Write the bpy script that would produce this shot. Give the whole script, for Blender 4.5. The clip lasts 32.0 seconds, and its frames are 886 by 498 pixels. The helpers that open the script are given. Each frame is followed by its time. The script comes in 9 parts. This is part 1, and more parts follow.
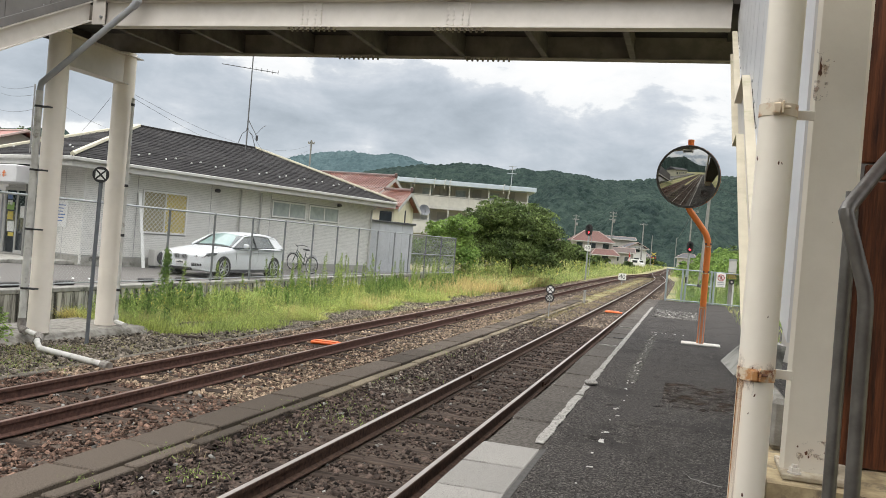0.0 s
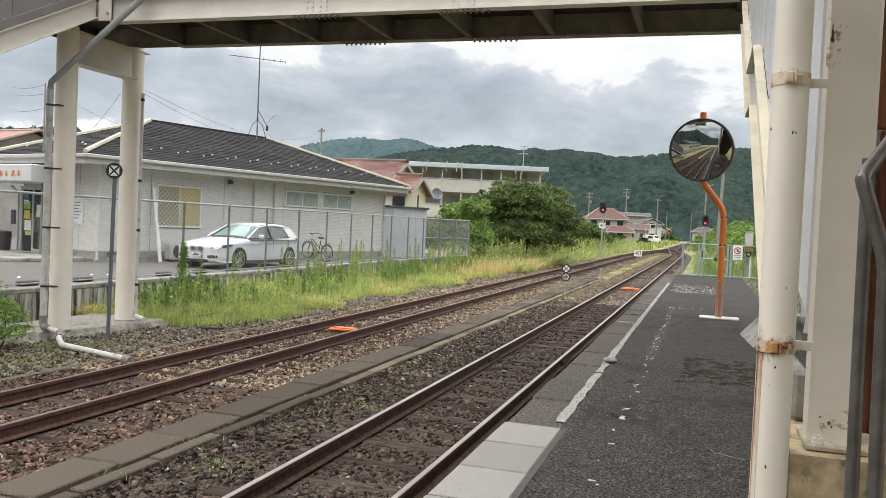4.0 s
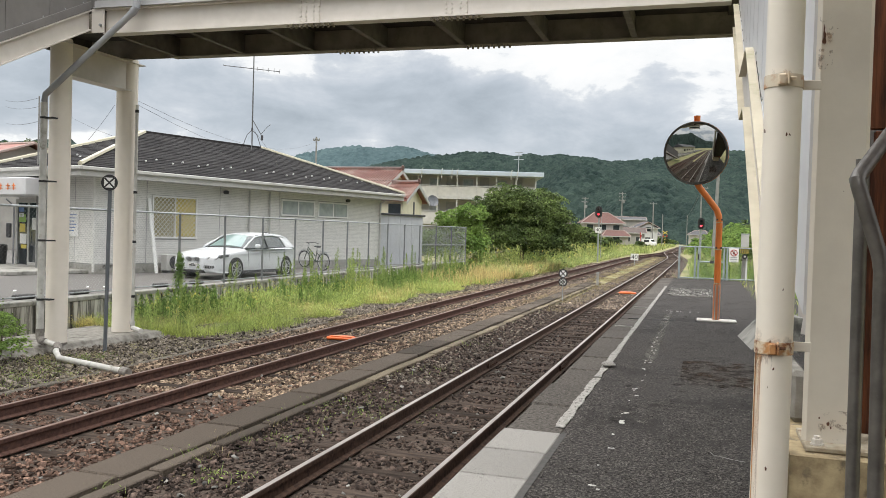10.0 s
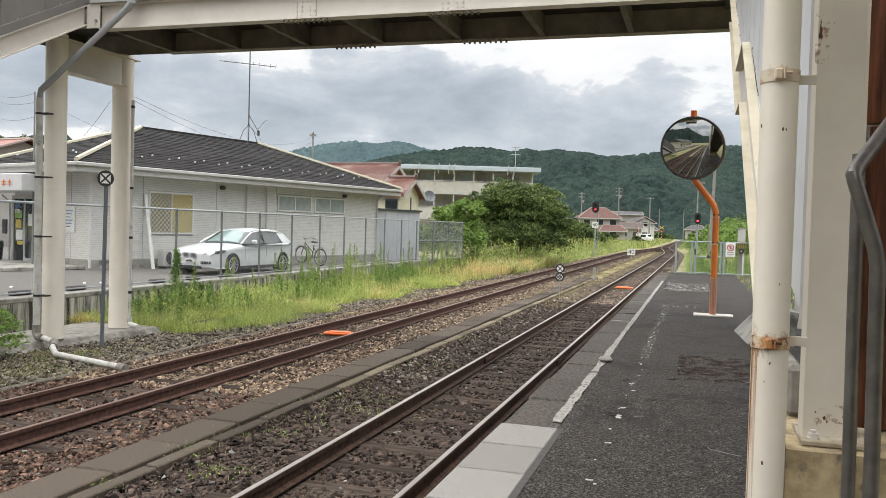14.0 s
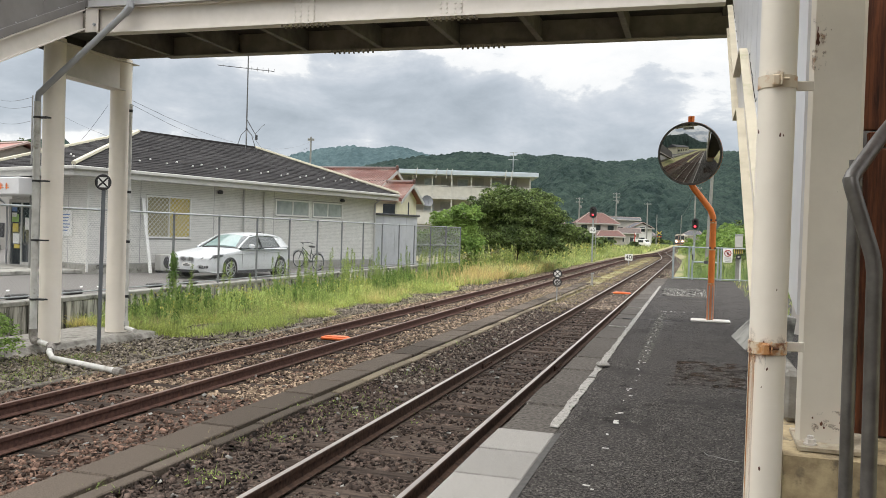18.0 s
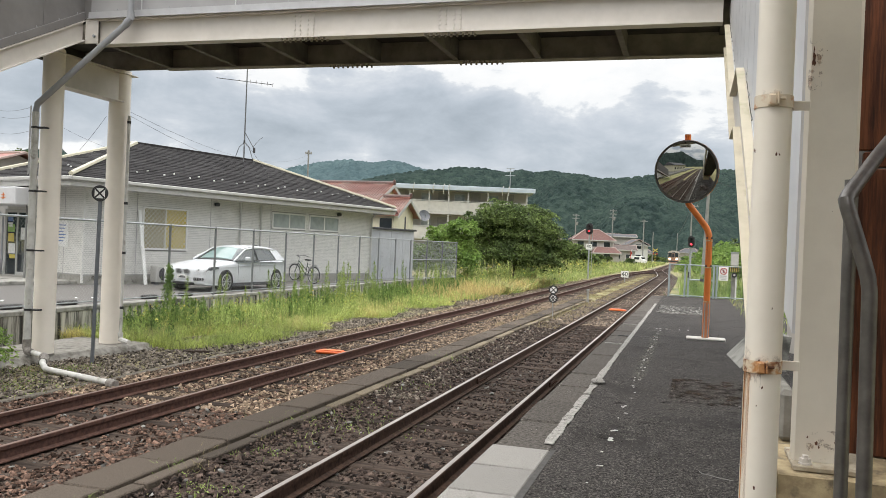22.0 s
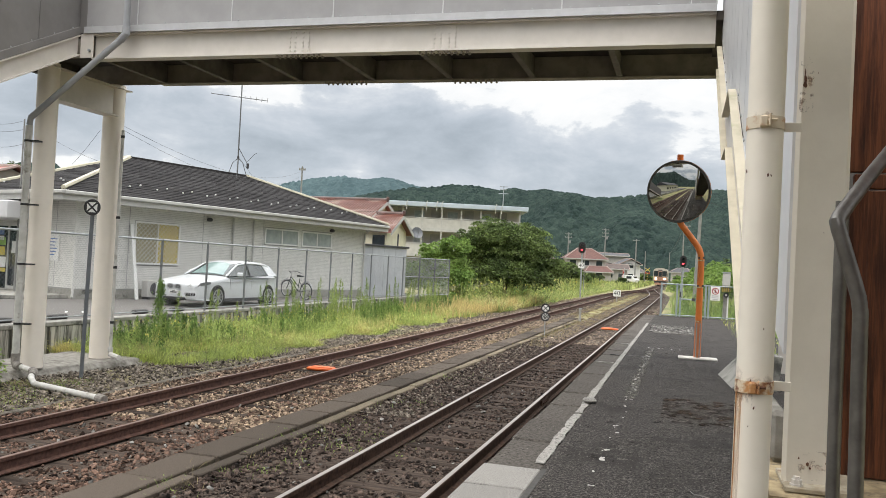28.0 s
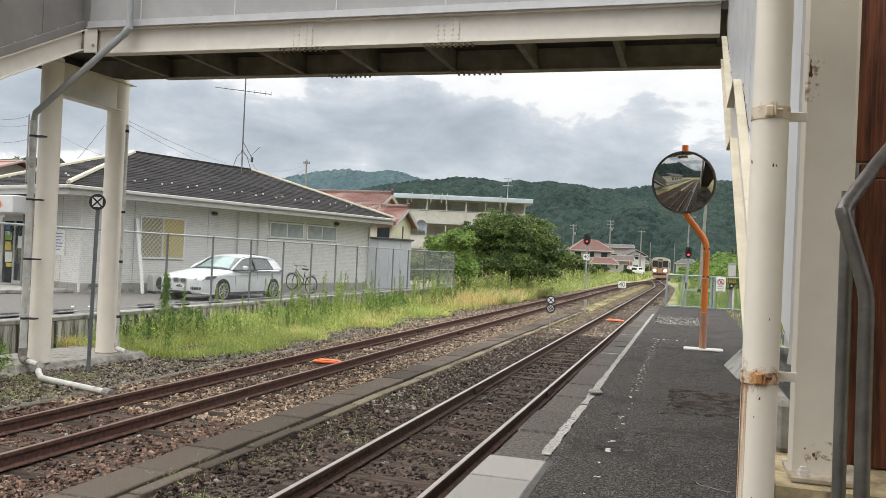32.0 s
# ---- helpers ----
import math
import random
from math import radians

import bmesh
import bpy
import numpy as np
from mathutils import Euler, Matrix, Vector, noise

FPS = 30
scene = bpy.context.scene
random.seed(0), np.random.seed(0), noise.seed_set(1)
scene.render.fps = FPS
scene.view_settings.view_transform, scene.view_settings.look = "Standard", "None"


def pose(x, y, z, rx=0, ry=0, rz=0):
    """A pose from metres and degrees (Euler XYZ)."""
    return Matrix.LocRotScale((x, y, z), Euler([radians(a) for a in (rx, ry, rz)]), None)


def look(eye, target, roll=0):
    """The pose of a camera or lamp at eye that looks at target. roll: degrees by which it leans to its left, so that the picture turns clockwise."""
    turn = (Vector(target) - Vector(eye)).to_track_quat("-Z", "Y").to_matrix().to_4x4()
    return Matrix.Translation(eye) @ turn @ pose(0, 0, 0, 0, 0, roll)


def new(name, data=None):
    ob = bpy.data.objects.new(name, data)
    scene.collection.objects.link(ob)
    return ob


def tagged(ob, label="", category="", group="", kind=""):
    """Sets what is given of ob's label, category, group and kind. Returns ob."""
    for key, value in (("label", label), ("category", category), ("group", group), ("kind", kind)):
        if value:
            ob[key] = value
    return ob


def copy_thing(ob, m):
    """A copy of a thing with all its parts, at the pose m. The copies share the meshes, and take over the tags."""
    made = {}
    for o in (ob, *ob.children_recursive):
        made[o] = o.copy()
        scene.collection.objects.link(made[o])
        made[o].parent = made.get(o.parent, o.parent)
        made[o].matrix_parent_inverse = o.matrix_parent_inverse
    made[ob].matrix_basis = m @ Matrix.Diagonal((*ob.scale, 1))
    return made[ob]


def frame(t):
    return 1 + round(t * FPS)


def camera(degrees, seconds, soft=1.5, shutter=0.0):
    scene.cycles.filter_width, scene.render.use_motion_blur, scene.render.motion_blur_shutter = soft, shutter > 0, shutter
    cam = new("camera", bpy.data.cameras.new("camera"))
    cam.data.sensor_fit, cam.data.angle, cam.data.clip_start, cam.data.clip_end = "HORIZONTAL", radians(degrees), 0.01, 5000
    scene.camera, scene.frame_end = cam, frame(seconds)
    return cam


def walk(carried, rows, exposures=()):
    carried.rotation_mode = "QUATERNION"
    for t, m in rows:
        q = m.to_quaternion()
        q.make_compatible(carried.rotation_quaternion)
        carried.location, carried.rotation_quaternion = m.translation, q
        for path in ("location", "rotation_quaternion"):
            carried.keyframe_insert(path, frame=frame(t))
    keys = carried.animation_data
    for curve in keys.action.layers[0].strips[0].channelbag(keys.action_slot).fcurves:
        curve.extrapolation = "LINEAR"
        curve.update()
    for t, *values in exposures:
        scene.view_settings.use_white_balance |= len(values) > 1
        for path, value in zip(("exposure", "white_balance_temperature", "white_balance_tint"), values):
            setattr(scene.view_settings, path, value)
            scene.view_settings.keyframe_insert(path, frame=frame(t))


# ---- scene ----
EYE = (0.0, 0.0, 1.345)
cam = camera(56.48, 32.0, soft=0.4)
# seconds, turn to the left, tilt up, roll
PATH = [
    (0, 16.66, -0.46, 4.72), (0.5, 17.06, -0.75, 4.03), (1, 17.31, -1.11, 3.51), (1.5, 17.47, -1.45, 3.12), (2, 17.57, -1.74, 2.91),
    (2.5, 17.63, -1.91, 2.77), (3, 17.65, -1.94, 2.66), (3.5, 17.64, -1.85, 2.62), (5.5, 17.42, -1.22, 2.32), (6, 17.45, -1.17, 2.18),
    (6.5, 17.49, -1.11, 2.07), (7, 17.55, -0.99, 1.93), (7.5, 17.57, -0.83, 1.87), (8, 17.55, -0.71, 1.87), (8.5, 17.46, -0.66, 1.89),
    (9, 17.39, -0.75, 1.87), (9.5, 17.37, -0.95, 1.84), (10, 17.37, -1.20, 1.70), (10.5, 17.37, -1.42, 1.60), (11, 17.34, -1.54, 1.55),
    (11.5, 17.27, -1.59, 1.57), (12, 17.21, -1.57, 1.54), (12.5, 17.16, -1.53, 1.55), (13, 17.15, -1.53, 1.59), (13.5, 17.15, -1.52, 1.59),
    (14, 17.15, -1.52, 1.60), (14.5, 17.14, -1.54, 1.64), (16.5, 17.06, -1.46, 1.73), (17, 17.01, -1.34, 1.76), (17.5, 17.00, -1.25, 1.77),
    (18, 16.99, -1.18, 1.75), (18.5, 17.00, -1.15, 1.74), (19, 17.00, -1.16, 1.73), (19.5, 17.01, -1.17, 1.77), (20, 17.01, -1.14, 1.78),
    (20.5, 16.98, -1.05, 1.93), (21, 16.91, -0.84, 2.07), (21.5, 16.85, -0.52, 2.26), (22, 16.77, -0.14, 2.41), (22.5, 16.72, 0.17, 2.58),
    (23, 16.68, 0.45, 2.66), (23.5, 16.64, 0.69, 2.77), (24, 16.60, 0.88, 2.92), (24.5, 16.54, 1.01, 3.05), (25, 16.49, 1.09, 3.12),
    (25.5, 16.45, 1.11, 3.08), (27.5, 16.33, 1.10, 2.93), (28, 16.32, 1.09, 2.94), (28.5, 16.31, 1.03, 2.94), (29, 16.32, 0.90, 2.88),
    (29.5, 16.37, 0.73, 2.81), (30, 16.45, 0.57, 2.69), (30.5, 16.50, 0.47, 2.62), (31, 16.54, 0.44, 2.57), (31.5, 16.58, 0.49, 2.57),
    (32, 16.63, 0.55, 2.59),
]
walk(cam, [(t, pose(*EYE, 90 + tilt, 0, turn) @ pose(0, 0, 0, 0, 0, roll)) for t, turn, tilt, roll in PATH],
     exposures=[(0.0, 0.38, 6800, 10), (32.0, 0.38, 6800, 10)])

# ---- light: overcast summer sky ----
SUN_UP, SUN_ROUND = radians(68), radians(196)
world = bpy.data.worlds.new("overcast_sky")
scene.world = world
world.use_nodes = True
wn, wl = world.node_tree.nodes, world.node_tree.links
wn.clear()


def wnode(kind, **values):
    n = wn.new(kind)
    for key, value in values.items():
        n.inputs[key].default_value = value
    return n


sky = wn.new("ShaderNodeTexSky")
sky.sky_type, sky.sun_disc = "NISHITA", False
sky.sun_elevation, sky.sun_rotation = SUN_UP, SUN_ROUND
sky_gain = wn.new("ShaderNodeVectorMath")
sky_gain.operation = "SCALE"
sky_gain.inputs["Scale"].default_value = 0.1
wl.new(sky.outputs["Color"], sky_gain.inputs[0])
way = wn.new("ShaderNodeTexCoord")
split = wn.new("ShaderNodeSeparateXYZ")
wl.new(way.outputs["Generated"], split.inputs[0])


def cloud(scale, detail, rough, shift, tall):
    move = wn.new("ShaderNodeMapping")
    move.inputs["Location"].default_value = shift
    move.inputs["Scale"].default_value = (1.0, 1.0, tall)
    wl.new(way.outputs["Generated"], move.inputs[0])
    n = wnode("ShaderNodeTexNoise", Scale=scale, Detail=detail, Roughness=rough, Distortion=0.25)
    wl.new(move.outputs[0], n.inputs["Vector"])
    return n.outputs["Fac"]


def calc(op, a, b, c=None):
    n = wn.new("ShaderNodeMath")
    n.operation = op
    for k, v in enumerate((a, b, c)):
        if v is None:
            continue
        if isinstance(v, float):
            n.inputs[k].default_value = v
        else:
            wl.new(v, n.inputs[k])
    return n.outputs[0]


# a low bank of grey cumulus with paler cloud above and below it
bank = wn.new("ShaderNodeMapRange")
bank.interpolation_type = "SMOOTHSTEP"
wl.new(calc("ABSOLUTE", calc("SUBTRACT", split.outputs["Z"], 0.135), 0.0), bank.inputs[0])
for key, value in (("From Min", 0.02), ("From Max", 0.10), ("To Min", 0.075), ("To Max", -0.03)):
    bank.inputs[key].default_value = value
big = cloud(3.2, 10.0, 0.55, (2.1, 0.4, 1.35), 2.4)
small = cloud(9.0, 8.0, 0.6, (0.0, 5.0, 1.0), 2.0)
mass = calc("ADD", calc("ADD", calc("MULTIPLY", big, 0.64), calc("MULTIPLY", small, 0.36)), bank.outputs[0])
ramp = wn.new("ShaderNodeValToRGB")
els = ramp.color_ramp.elements
els[0].position, els[0].color = 0.42, (0.81, 0.825, 0.85, 1)
els[1].position, els[1].color = 0.70, (0.31, 0.36, 0.42, 1)
for at, colour in ((0.492, (0.735, 0.765, 0.80, 1)), (0.514, (0.55, 0.595, 0.655, 1)), (0.545, (0.475, 0.525, 0.595, 1)), (0.60, (0.40, 0.455, 0.525, 1))):
    els.new(at).color = colour
wl.new(mass, ramp.inputs[0])
mix = wn.new("ShaderNodeMix")
mix.data_type = "RGBA"
mix.inputs[0].default_value = 0.94
wl.new(sky_gain.outputs[0], mix.inputs[6])
wl.new(ramp.outputs[0], mix.inputs[7])
# an overcast sky is brighter overhead than near the horizon
zenith = wn.new("ShaderNodeMapRange")
zenith.interpolation_type = "SMOOTHSTEP"
for key, value in (("From Min", 0.2), ("From Max", 1.0), ("To Min", 1.0), ("To Max", 3.15)):
    zenith.inputs[key].default_value = value
wl.new(split.outputs["Z"], zenith.inputs[0])
back = wnode("ShaderNodeBackground")
wl.new(zenith.outputs[0], back.inputs["Strength"])
wl.new(mix.outputs[2], back.inputs["Color"])
wout = wn.new("ShaderNodeOutputWorld")
wl.new(back.outputs[0], wout.inputs["Surface"])

sun = new("sun", bpy.data.lights.new("sun", "SUN"))
sun.data.energy, sun.data.angle, sun.data.color = 1.8, radians(60), (1.0, 0.96, 0.9)
sun.matrix_world = look((30 * math.sin(SUN_ROUND) * math.cos(SUN_UP), 30 * math.cos(SUN_ROUND) * math.cos(SUN_UP), 30 * math.sin(SUN_UP)), (0, 0, 0))

# ---- materials ----
def mat(name, base, other=None, scale=6.0, rough=0.6, metal=0.0, bump=0.0, bump_scale=40.0, stain=None, stain_scale=1.3,
        stain_at=0.6, vary=0.0, island=False, stretch=(1, 1, 1), spec=0.5, detail=6.0, coat=0.0, span=(0.3, 0.7), fine=0.6, fleck=None):
    """A surface with grain, large stains and relief, in metres."""
    m = bpy.data.materials.new(name)
    m.use_nodes = True
    n, l = m.node_tree.nodes, m.node_tree.links
    b = n["Principled BSDF"]
    b.inputs["Roughness"].default_value = rough
    b.inputs["Metallic"].default_value = metal
    b.inputs["Specular IOR Level"].default_value = spec
    b.inputs["Coat Weight"].default_value = coat
    co = n.new("ShaderNodeTexCoord")
    mp = n.new("ShaderNodeMapping")
    mp.inputs["Scale"].default_value = stretch
    l.new(co.outputs["Object"], mp.inputs[0])

    def tex(s, d=detail, r=0.6):
        t = n.new("ShaderNodeTexNoise")
        t.inputs["Scale"].default_value, t.inputs["Detail"].default_value, t.inputs["Roughness"].default_value = s, d, r
        l.new(mp.outputs[0], t.inputs["Vector"])
        return t.outputs["Fac"]

    def mixed(fac, a, c):
        x = n.new("ShaderNodeMix")
        x.data_type = "RGBA"
        if isinstance(fac, float):
            x.inputs[0].default_value = fac
        else:
            l.new(fac, x.inputs[0])
        for s, v in ((6, a), (7, c)):
            if isinstance(v, tuple):
                x.inputs[s].default_value = (*v, 1)
            else:
                l.new(v, x.inputs[s])
        return x.outputs[2]

    def curve(fac, lo, hi):
        r = n.new("ShaderNodeMapRange")
        r.inputs["From Min"].default_value, r.inputs["From Max"].default_value = lo, hi
        r.interpolation_type = "SMOOTHSTEP"
        l.new(fac, r.inputs[0])
        return r.outputs[0]

    other = other or tuple(c * 0.8 for c in base)
    colour = mixed(curve(tex(scale, detail, fine), *span), base, other)
    if stain:
        colour = mixed(curve(tex(stain_scale, 8.0, 0.65), stain_at, stain_at + 0.14), colour, stain)
    if fleck:
        colour = mixed(curve(tex(fleck[1], 2.0, 0.5), fleck[2], fleck[2] + 0.04), colour, fleck[0])
    if vary:
        if island:
            r = n.new("ShaderNodeNewGeometry").outputs["Random Per Island"]
        else:
            r = n.new("ShaderNodeObjectInfo").outputs["Random"]
        h = n.new("ShaderNodeHueSaturation")
        w = n.new("ShaderNodeMapRange")
        w.inputs["To Min"].default_value, w.inputs["To Max"].default_value = 1 - vary, 1 + vary
        l.new(r, w.inputs[0])
        l.new(w.outputs[0], h.inputs["Value"])
        l.new(colour, h.inputs["Color"])
        colour = h.outputs[0]
    l.new(colour, b.inputs["Base Color"])
    if bump:
        t = n.new("ShaderNodeBump")
        t.inputs["Strength"].default_value, t.inputs["Distance"].default_value = bump, 0.01
        l.new(tex(bump_scale), t.inputs["Height"])
        l.new(t.outputs[0], b.inputs["Normal"])
    return m


def glow(name, colour, strength):
    m = bpy.data.materials.new(name)
    m.use_nodes = True
    b = m.node_tree.nodes["Principled BSDF"]
    b.inputs["Base Color"].default_value = (*colour, 1)
    b.inputs["Emission Color"].default_value = (*colour, 1)
    b.inputs["Emission Strength"].default_value = strength
    return m


def worn(name, a, c, scale, cut, soft=0.08, stretch=(1, 1, 1), rough=0.9, fade=0.0):
    """A thin film (old paint, rust wash, moss) that is worn through in places; fade thins it towards its lower end."""
    m = mat(name, a, c, scale * 0.7, rough, spec=0.15)
    n, l = m.node_tree.nodes, m.node_tree.links
    co = n.new("ShaderNodeTexCoord")
    mp = n.new("ShaderNodeMapping")
    mp.inputs["Scale"].default_value = stretch
    l.new(co.outputs["Object"], mp.inputs[0])
    t = n.new("ShaderNodeTexNoise")
    t.inputs["Scale"].default_value, t.inputs["Detail"].default_value, t.inputs["Roughness"].default_value = scale, 9.0, 0.68
    l.new(mp.outputs[0], t.inputs["Vector"])
    fac = t.outputs["Fac"]
    if fade:
        sep = n.new("ShaderNodeSeparateXYZ")
        l.new(co.outputs["Generated"], sep.inputs[0])
        add = n.new("ShaderNodeMath")
        add.operation = "MULTIPLY_ADD"
        add.inputs[1].default_value = fade
        l.new(sep.outputs["Z"], add.inputs[0])
        l.new(fac, add.inputs[2])
        fac = add.outputs[0]
    r = n.new("ShaderNodeMapRange")
    r.inputs["From Min"].default_value, r.inputs["From Max"].default_value = cut, cut + soft
    l.new(fac, r.inputs[0])
    clear = n.new("ShaderNodeBsdfTransparent")
    both = n.new("ShaderNodeMixShader")
    l.new(r.outputs[0], both.inputs[0])
    l.new(clear.outputs[0], both.inputs[1])
    l.new(n["Principled BSDF"].outputs[0], both.inputs[2])
    l.new(both.outputs[0], n["Material Output"].inputs["Surface"])
    return m


def leaf_mat(name, a, c, vary=0.35, stain=None):
    m = mat(name, a, c, scale=0.7, rough=0.55, vary=vary, island=True, spec=0.3, stain=stain, stain_scale=0.55, stain_at=0.52)
    b = m.node_tree.nodes["Principled BSDF"]
    n, l = m.node_tree.nodes, m.node_tree.links
    thin = n.new("ShaderNodeBsdfTranslucent")
    l.new(b.inputs["Base Color"].links[0].from_socket, thin.inputs["Color"])
    both = n.new("ShaderNodeMixShader")
    both.inputs[0].default_value = 0.46
    l.new(b.outputs[0], both.inputs[1])
    l.new(thin.outputs[0], both.inputs[2])
    l.new(both.outputs[0], n["Material Output"].inputs["Surface"])
    return m


M = {}
M["asphalt"] = mat("platform_asphalt", (0.0112, 0.0096, 0.0088), (0.112, 0.101, 0.092), 46, 0.9, bump=0.7, bump_scale=90, stain=(0.024, 0.021, 0.019), stain_scale=1.1, stain_at=0.50, detail=6.0, fine=0.82, span=(0.46, 0.60), spec=0.24, fleck=((0.30, 0.285, 0.26), 95, 0.70))
M["lot"] = mat("car_park_asphalt", (0.17, 0.162, 0.152), (0.105, 0.10, 0.094), 30, 0.9, bump=0.5, bump_scale=120, stain=(0.21, 0.20, 0.185), spec=0.2)
M["coping"] = mat("worn_concrete_coping", (0.118, 0.106, 0.094), (0.030, 0.027, 0.024), 32, 0.92, bump=0.9, bump_scale=60, stain=(0.075, 0.07, 0.062), stain_scale=2.2, vary=0.16, spec=0.15, fine=0.8, span=(0.40, 0.66), fleck=((0.36, 0.34, 0.31), 50, 0.70))
M["tile"] = mat("pale_concrete_slab", (0.295, 0.284, 0.265), (0.070, 0.066, 0.061), 120, 0.9, bump=0.12, bump_scale=200, stain=(0.165, 0.158, 0.146), stain_scale=7, vary=0.08, spec=0.2, fine=0.8, span=(0.40, 0.68), fleck=((0.075, 0.072, 0.068), 70, 0.64))
M["concrete"] = mat("weathered_concrete", (0.34, 0.33, 0.30), (0.24, 0.235, 0.21), 5, 0.9, bump=0.5, bump_scale=60, stain=(0.07, 0.068, 0.06), stain_scale=1.6, stain_at=0.5)
M["trough"] = mat("mossy_concrete_cover", (0.122, 0.100, 0.080), (0.025, 0.020, 0.017), 75, 0.95, bump=0.15, bump_scale=220, stain=(0.165, 0.145, 0.10), stain_scale=2.4, stain_at=0.60, vary=0.3, spec=0.15, fine=0.78, span=(0.36, 0.66))
M["kerb"] = mat("yellowed_concrete_kerb", (0.205, 0.170, 0.120), (0.062, 0.050, 0.038), 45, 0.95, bump=0.2, bump_scale=160, stain=(0.055, 0.048, 0.036), stain_scale=1.5, stain_at=0.54, vary=0.35, spec=0.15, fine=0.78, span=(0.36, 0.66))
M["ballast_bed"] = mat("dark_ballast_bed", (0.105, 0.082, 0.067), (0.030, 0.023, 0.019), 30, 0.95, fine=0.8, span=(0.38, 0.64), bump=1.0, bump_scale=30, stain=(0.12, 0.10, 0.085), stain_scale=0.6, spec=0.1)
M["stone_dark"] = mat("dark_brown_ballast", (0.094, 0.068, 0.056), (0.018, 0.014, 0.012), 14, 0.9, vary=0.9, island=True, bump=0.4, bump_scale=90, spec=0.15)
M["stone_warm"] = mat("tan_and_brown_ballast", (0.33, 0.250, 0.178), (0.070, 0.052, 0.040), 14, 0.9, vary=0.9, island=True, bump=0.4, bump_scale=90, spec=0.15)
M["sleeper"] = mat("dark_creosoted_timber", (0.082, 0.062, 0.050), (0.026, 0.020, 0.017), 14, 0.95, spec=0.1, bump=0.8, bump_scale=50, stain=(0.13, 0.075, 0.05), stain_scale=3, stain_at=0.64, vary=0.45, stretch=(0.15, 1, 1))
M["rust"] = mat("rusty_rail_steel", (0.120, 0.064, 0.049), (0.060, 0.033, 0.027), 20, 0.85, 0.0, spec=0.2, bump=0.3, bump_scale=120, stain=(0.15, 0.075, 0.05), stain_scale=5)
M["rail_side"] = mat("dark_brown_rail_side", (0.090, 0.053, 0.038), (0.036, 0.022, 0.017), 20, 0.85, spec=0.2, bump=0.3, bump_scale=120, stain=(0.09, 0.05, 0.034), stain_scale=5)
M["rail_top"] = mat("polished_rail_head", (0.46, 0.425, 0.40), (0.34, 0.31, 0.29), 8, 0.42, 0.8, stretch=(1, 0.1, 1))
M["rail_top_old"] = mat("dull_brown_rail_head", (0.24, 0.16, 0.13), (0.16, 0.10, 0.08), 8, 0.45, 0.6, stretch=(1, 0.1, 1))
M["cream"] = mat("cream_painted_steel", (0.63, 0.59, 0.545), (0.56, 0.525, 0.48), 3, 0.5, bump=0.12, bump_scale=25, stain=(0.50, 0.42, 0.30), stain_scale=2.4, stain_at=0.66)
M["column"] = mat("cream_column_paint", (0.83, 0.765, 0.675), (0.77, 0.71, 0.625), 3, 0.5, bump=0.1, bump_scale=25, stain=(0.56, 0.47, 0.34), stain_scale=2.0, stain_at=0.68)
# stained cream, darkened as well to hold the shade under the bridge
M["cream_dark"] = mat("grimy_shaded_cream", (0.28, 0.25, 0.205), (0.19, 0.17, 0.14), 4, 0.7, bump=0.2, bump_scale=25, stain=(0.15, 0.13, 0.10), stain_scale=1.8, stain_at=0.56)
M["panel"] = mat("grey_wall_panel", (0.34, 0.335, 0.34), (0.29, 0.285, 0.29), 2, 0.5, bump=0.05, stain=(0.29, 0.28, 0.28), stain_scale=1.2)
# left stair panels: browner grey, darkened in colour for their shaded side
M["panel_brown"] = mat("shaded_brown_wall_panel", (0.20, 0.19, 0.185), (0.165, 0.155, 0.15), 2, 0.5, bump=0.05, stain=(0.14, 0.13, 0.125), stain_scale=1.2)
M["white_panel"] = mat("pale_grey_wall_panel", (0.58, 0.58, 0.59), (0.53, 0.53, 0.54), 2, 0.45, bump=0.05)
M["fascia"] = mat("aluminium_fascia", (0.50, 0.50, 0.51), (0.44, 0.44, 0.45), 6, 0.45, 0.3)
# deck colour kept very dark to carry the shade below the bridge
M["deck"] = mat("shaded_bridge_deck", (0.062, 0.052, 0.044), (0.030, 0.026, 0.022), 3, 0.9, bump=0.3, bump_scale=20, stain=(0.07, 0.06, 0.05), stain_scale=2)
M["galv"] = mat("galvanised_steel", (0.40, 0.42, 0.43), (0.30, 0.32, 0.33), 12, 0.5, 0.5, bump=0.1, bump_scale=60)
M["greypipe"] = mat("grey_plastic_pipe", (0.34, 0.35, 0.37), (0.29, 0.30, 0.32), 4, 0.5)
M["whitepipe"] = mat("white_plastic_pipe", (0.60, 0.59, 0.56), (0.46, 0.45, 0.42), 7, 0.55, stain=(0.26, 0.24, 0.20), stain_scale=4, stain_at=0.55)
M["grimy_pipe"] = mat("grimy_grey_pipe_joint", (0.27, 0.25, 0.225), (0.15, 0.135, 0.12), 18, 0.8, bump=0.2, bump_scale=50, stain=(0.08, 0.07, 0.06), stain_scale=8)
M["shed_panel"] = mat("blue_grey_shed_panel", (0.47, 0.485, 0.51), (0.41, 0.425, 0.45), 2, 0.5, stain=(0.36, 0.37, 0.38), stain_scale=0.8)
M["white"] = mat("white_paint", (0.74, 0.74, 0.72), (0.68, 0.68, 0.66), 5, 0.5)
M["black"] = mat("black_paint", (0.022, 0.022, 0.024), (0.015, 0.015, 0.016), 5, 0.5)
M["dark"] = mat("dark_metal", (0.06, 0.06, 0.065), (0.04, 0.04, 0.045), 5, 0.55)
